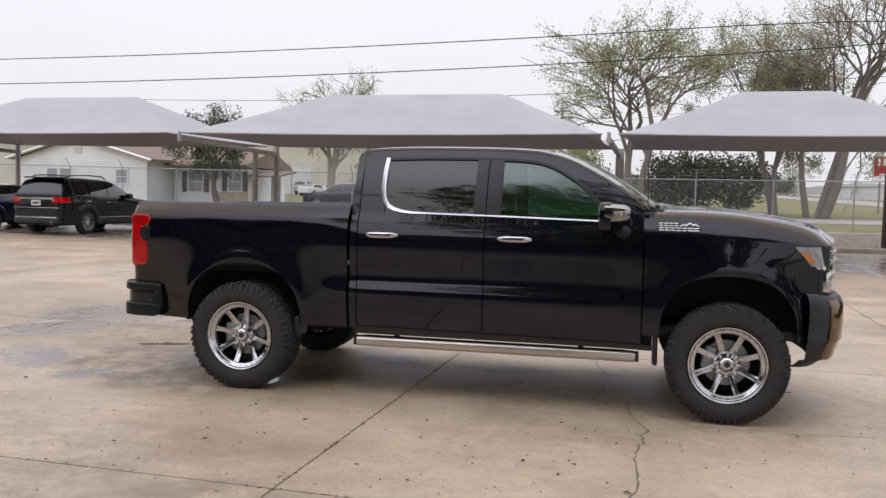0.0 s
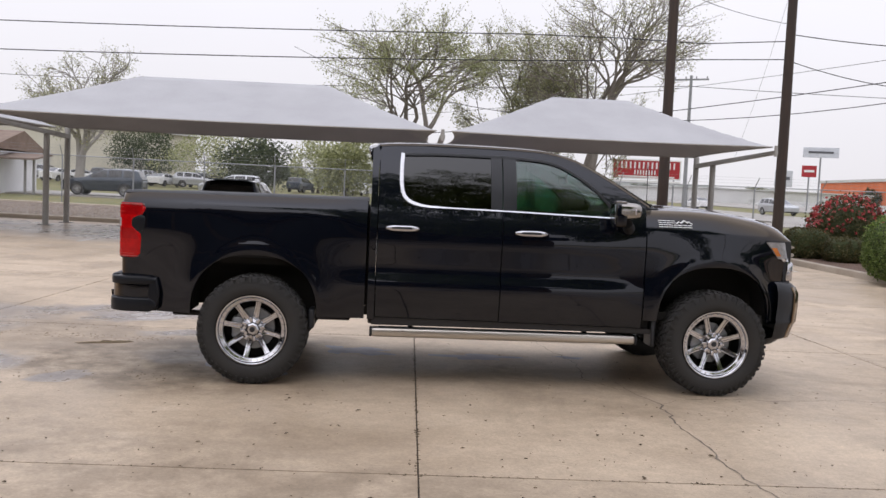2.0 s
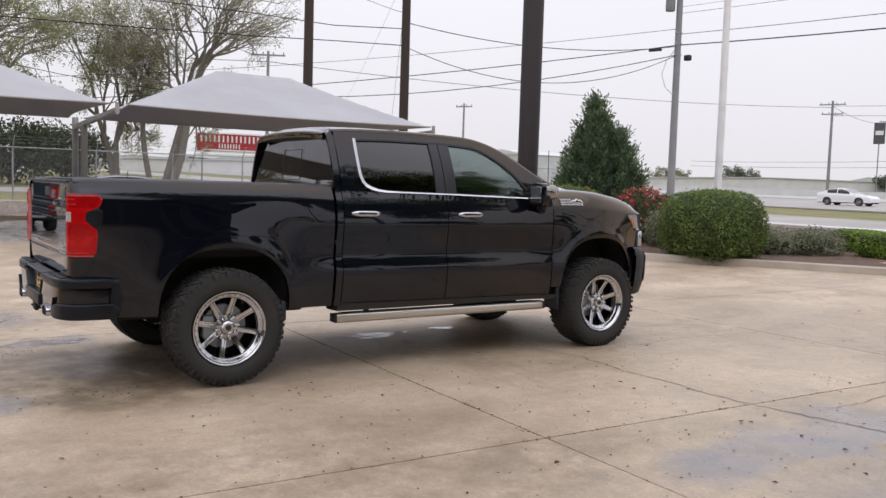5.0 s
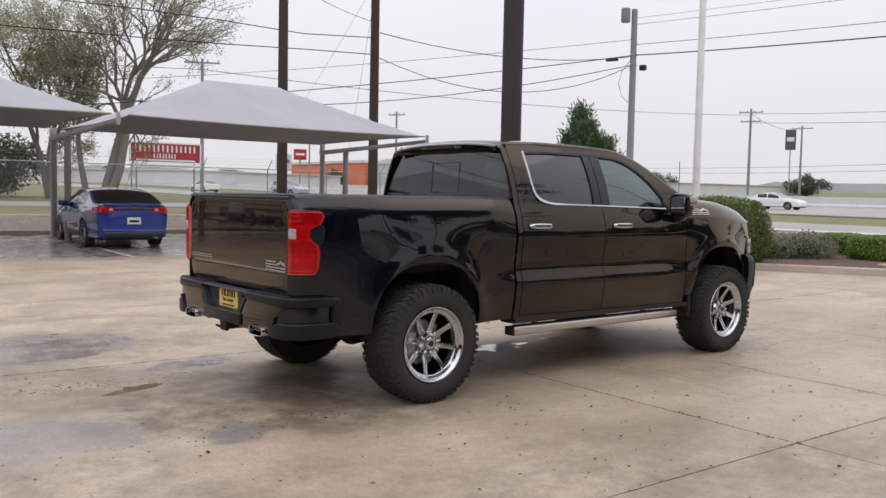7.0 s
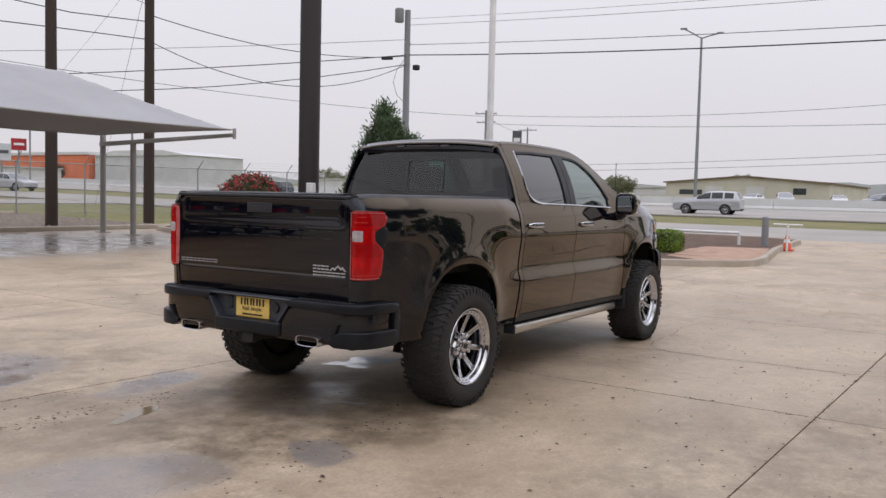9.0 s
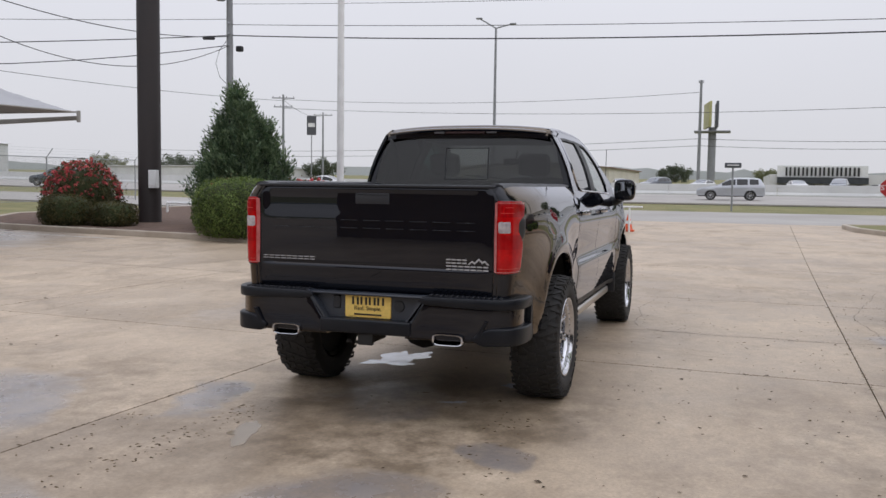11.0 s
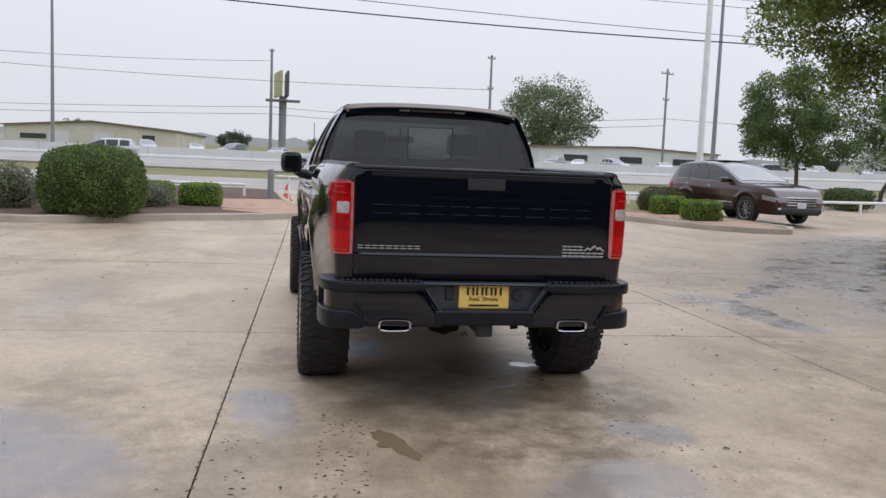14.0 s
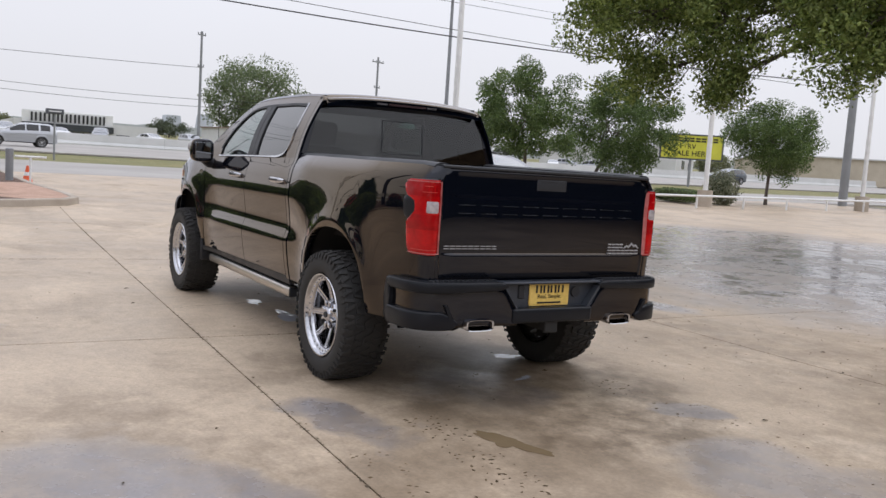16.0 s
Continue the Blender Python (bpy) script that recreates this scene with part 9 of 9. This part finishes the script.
# ---- cracks, puddles, litter on the concrete ----
def crack(points, w, seed):
    rng = np.random.default_rng(seed)
    pts = []
    for a, b in zip(points, points[1:]):
        n = max(3, int(math.dist(a, b) / 0.07))
        for k in range(n):
            t = k / n
            pts.append((a[0] + (b[0] - a[0]) * t + rng.normal() * 0.012, a[1] + (b[1] - a[1]) * t + rng.normal() * 0.012))
    pts.append(points[-1])
    rows_ = [[], []]
    for i, p in enumerate(pts):
        a, b = pts[max(0, i - 1)], pts[min(len(pts) - 1, i + 1)]
        q = math.dist(a, b) or 1
        nx, ny = -(b[1] - a[1]) / q, (b[0] - a[0]) / q
        ww = w * rng.uniform(0.4, 1.3) * (0.3 + 0.7 * min(1, 6 * min(i, len(pts) - 1 - i) / len(pts)))
        for r, s in zip(rows_, (-1, 1)):
            x, y = p[0] + nx * ww * s, p[1] + ny * ww * s
            r.append((x, y, H(x, y) + 0.0025))
    tagged(geo("crack", sheet(rows_), JOINT), "thin jagged dark crack in the concrete", "crack", kind="structure")


crack([(3.05, -0.6), (3.09, -0.98), (3.2, -1.33), (3.12, -1.9), (3.12, -2.5), (3.09, -2.8), (3.11, -3.2), (3.3, -4.2), (3.2, -5.0)], 0.0070, 1)
crack([(3.2, -1.33), (3.45, -1.18), (3.7, -1.12), (4.3, -1.15), (4.85, -1.07), (6.0, -1.2)], 0.0045, 2)
crack([(3.09, -0.98), (2.8, -0.5), (2.9, 0.2), (2.7, 1.4)], 0.004, 4)
crack([(6.2, 0.5), (6.23, 1.6), (6.1, 3.3), (6.3, 4.8)], 0.004, 5)
crack([(3.2, -3.3), (3.6, -3.6), (5.0, -3.5), (8.0, -4.2)], 0.0035, 6)
crack([(-3.5, 4.3), (-1.0, 5.0), (2.0, 5.3), (6.0, 5.6)], 0.0035, 7)

# puddle water: pale colour and raised IOR stand in for the mirrored sky
mw, nw, lw_, bw = shader("sky_pale_water")
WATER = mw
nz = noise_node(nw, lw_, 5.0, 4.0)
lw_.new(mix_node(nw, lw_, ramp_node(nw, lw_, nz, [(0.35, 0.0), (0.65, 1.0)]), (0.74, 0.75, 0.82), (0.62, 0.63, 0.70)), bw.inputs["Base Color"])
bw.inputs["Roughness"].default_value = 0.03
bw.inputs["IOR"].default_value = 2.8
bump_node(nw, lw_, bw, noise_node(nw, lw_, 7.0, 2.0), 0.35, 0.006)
mb, nb_, lb_, bb_ = shader("muddy_water")
MUDDY = mb
nz = noise_node(nb_, lb_, 6.0, 4.0)
lb_.new(mix_node(nb_, lb_, nz, (0.235, 0.172, 0.10), (0.17, 0.122, 0.07)), bb_.inputs["Base Color"])
bb_.inputs["Roughness"].default_value = 0.06


def puddle(x, y, rx, ry, seed, mat, label, yaw=0.0, rough=0.35, lift=0.002):
    rng = np.random.default_rng(seed)
    ph = rng.uniform(0, TAU, 12)
    n = 120
    rim_ = []
    for i in range(n):
        a = TAU * i / n
        r = 1.0 + sum(rough / (k + 1.0) ** 0.9 * math.sin((k + 2) * a + ph[k]) for k in range(12))
        u, v = rx * max(0.15, r) * math.cos(a), ry * max(0.15, r) * math.sin(a)
        rim_.append((x + u * math.cos(yaw) - v * math.sin(yaw), y + u * math.sin(yaw) + v * math.cos(yaw)))
    rows_ = [[(x + (px - x) * s, y + (py - y) * s, H(x + (px - x) * s, y + (py - y) * s) + lift) for px, py in rim_] for s in (1.0, 0.75, 0.5, 0.25, 0.01)]
    v, f = sheet(rows_, closed_u=True)
    tagged(geo("puddle", (v, f + [tuple(range(len(v) - n, len(v)))]), mat), label, "puddle", kind="structure")


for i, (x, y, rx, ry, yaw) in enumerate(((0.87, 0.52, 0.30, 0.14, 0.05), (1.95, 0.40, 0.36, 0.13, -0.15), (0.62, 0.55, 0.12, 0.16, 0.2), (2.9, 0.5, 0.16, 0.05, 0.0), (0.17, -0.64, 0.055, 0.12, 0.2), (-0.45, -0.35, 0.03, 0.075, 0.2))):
    puddle(x, y, rx, ry, 40 + i, WATER, "shallow puddle under the truck, the sky's sheen put into its pale colour", yaw)
for i, (x, y, rx, ry, yaw) in enumerate(((-1.58, 0.58, 0.20, 0.085, 0.45),)):
    puddle(x, y, rx, ry, 70 + i, MUDDY, "small muddy brown puddle behind the truck", yaw, 0.25)

# fallen leaves and bits of dirt
rng_l = np.random.default_rng(77)
V, F = [], []
for i in range(2100):
    x, y = rng_l.uniform(-5.5, 11), rng_l.uniform(-6.5, 9)
    if rng_l.random() < 0.35:
        x, y = rng_l.normal(2.5, 3.0), rng_l.normal(-3.2, 1.6)
    if i > 1500:
        x, y = rng_l.normal(5.0, 2.6), rng_l.normal(-8.6, 2.2)
    elif i > 1150:
        x, y = rng_l.uniform(-2.5, 7.5), rng_l.uniform(-5.6, -1.2)
    elif i > 640 and i <= 900:
        x, y = rng_l.normal(3.6, 2.4), rng_l.normal(-8.0, 2.0)
    s = rng_l.uniform(0.005, 0.015) * (1.8 if i > 1500 or rng_l.random() < 0.12 else 1.0)
    a = rng_l.uniform(0, TAU)
    k = len(V)
    z = H(x, y) + 0.004
    c_, s_ = math.cos(a), math.sin(a)
    for u, v, w in ((-1, 0, 0), (0, 0.5, 0.35), (1, 0, 0.1), (0, -0.5, 0.2)):
        V.append((x + s * (u * c_ - v * s_), y + s * (u * s_ + v * c_), z + s * w))
    F.append((k, k + 1, k + 2, k + 3))
tagged(geo("fallen_leaves", (V, F), leaf_material("dead_leaves", (0.03, 0.022, 0.014), (0.10, 0.065, 0.035), 0.7), smooth=0), "scattered small dead leaves and dirt on the concrete", "leaf litter", kind="stuff")


# dirt that the tyres' treads have printed on the slab
rng_t = np.random.default_rng(31)
V, F = [], []
for xa, ya, xb, yb, keep in ((-1.05, 0.80, -2.7, 0.93, 0.62), (-0.70, -0.88, -1.05, -0.84, 0.75), (-1.3, -0.86, -2.8, -0.95, 0.22), (-1.5, 1.35, -3.0, 1.6, 0.2)):
    steps = int(math.dist((xa, ya), (xb, yb)) / 0.052)
    for i in range(steps):
        t = i / max(1, steps - 1)
        for k in range(-3, 4):
            if rng_t.random() > keep * (1.0 - 0.5 * t):
                continue
            x = xa + (xb - xa) * t + abs(k) * 0.017 + rng_t.normal() * 0.012
            y = ya + (yb - ya) * t + k * 0.040 + rng_t.normal() * 0.009
            a, s = 0.6 * (1 if k > 0 else -1) + rng_t.normal() * 0.5 + 1.57, rng_t.uniform(0.006, 0.018)
            b0, n = len(V), 7
            for j in range(n):
                r = s * rng_t.uniform(0.6, 1.2)
                u, v = r * math.cos(TAU * j / n), 0.5 * r * math.sin(TAU * j / n)
                px, py = x + u * math.cos(a) - v * math.sin(a), y + u * math.sin(a) + v * math.cos(a)
                V.append((px, py, H(px, py) + 0.001))
            V.append((x, y, H(x, y) + 0.001 + s * 0.22))
            F += [(b0 + j, b0 + (j + 1) % n, b0 + n) for j in range(n)]
tagged(geo("tread_dirt", (V, F), leaf_material("tread_mud", (0.10, 0.070, 0.042), (0.20, 0.145, 0.095), 0.8), smooth=0), "crumbs of brown mud printed by tyre treads", "dirt", kind="stuff")

# crumbs and chipped edges along the slab joints
rng_j = np.random.default_rng(52)
V, F = [], []
for i in range(-4, 5):
    for along in (0, 1):
        for k in range(1500):
            p = rng_j.uniform(-18, 18)
            if math.sin(p * 2.1 + i) + math.sin(p * 0.7 + 3 * i) < rng_j.uniform(-1.6, 1.2):
                continue
            q = i * (4.78, 4.57)[along] + rng_j.normal() * 0.008
            x, y = lot(q, p) if along == 0 else lot(p, q)
            if math.hypot(x - 1.5, y + 0.5) > 9.5:
                continue
            s = rng_j.uniform(0.004, 0.012)
            b0, n, a = len(V), 6, rng_j.uniform(0, TAU)
            for j in range(n):
                r = s * rng_j.uniform(0.5, 1.3)
                px, py = x + r * math.cos(a + TAU * j / n), y + r * math.sin(a + TAU * j / n)
                V.append((px, py, H(px, py) + 0.001))
            V.append((x, y, H(x, y) + 0.001 + s * 0.2))
            F += [(b0 + j, b0 + (j + 1) % n, b0 + n) for j in range(n)]
tagged(geo("joint_dirt", (V, F), leaf_material("joint_crumbs", (0.10, 0.078, 0.056), (0.22, 0.175, 0.13), 0.85), smooth=0), "crumbs of grit gathered along the concrete joints", "dirt", kind="stuff")

# ---- concrete slabs ----
def slab_rows(u0, u1, v0, v1, n):
    rs = []
    for v in spread(v0, v1, n):
        row = []
        for u in spread(u0, u1, n):
            x, y = lot(u, v)
            row.append((x, y, H(x, y)))
        rs.append(row)
    return rs


pavement = tagged(empty("pavement"), "tan stained concrete slabs with dark joints, partly wet", "pavement", kind="structure")
gap = 0.005
for i in range(-8, 6):
    for j in range(-8, 6):
        u0, u1 = i * 4.78 + gap, (i + 1) * 4.78 - gap
        v0, v1 = j * 4.57 + gap, min(23.0, (j + 1) * 4.57) - gap
        if u0 > 26 or v0 > 22.9:
            continue
        u1 = min(u1, 26.5)
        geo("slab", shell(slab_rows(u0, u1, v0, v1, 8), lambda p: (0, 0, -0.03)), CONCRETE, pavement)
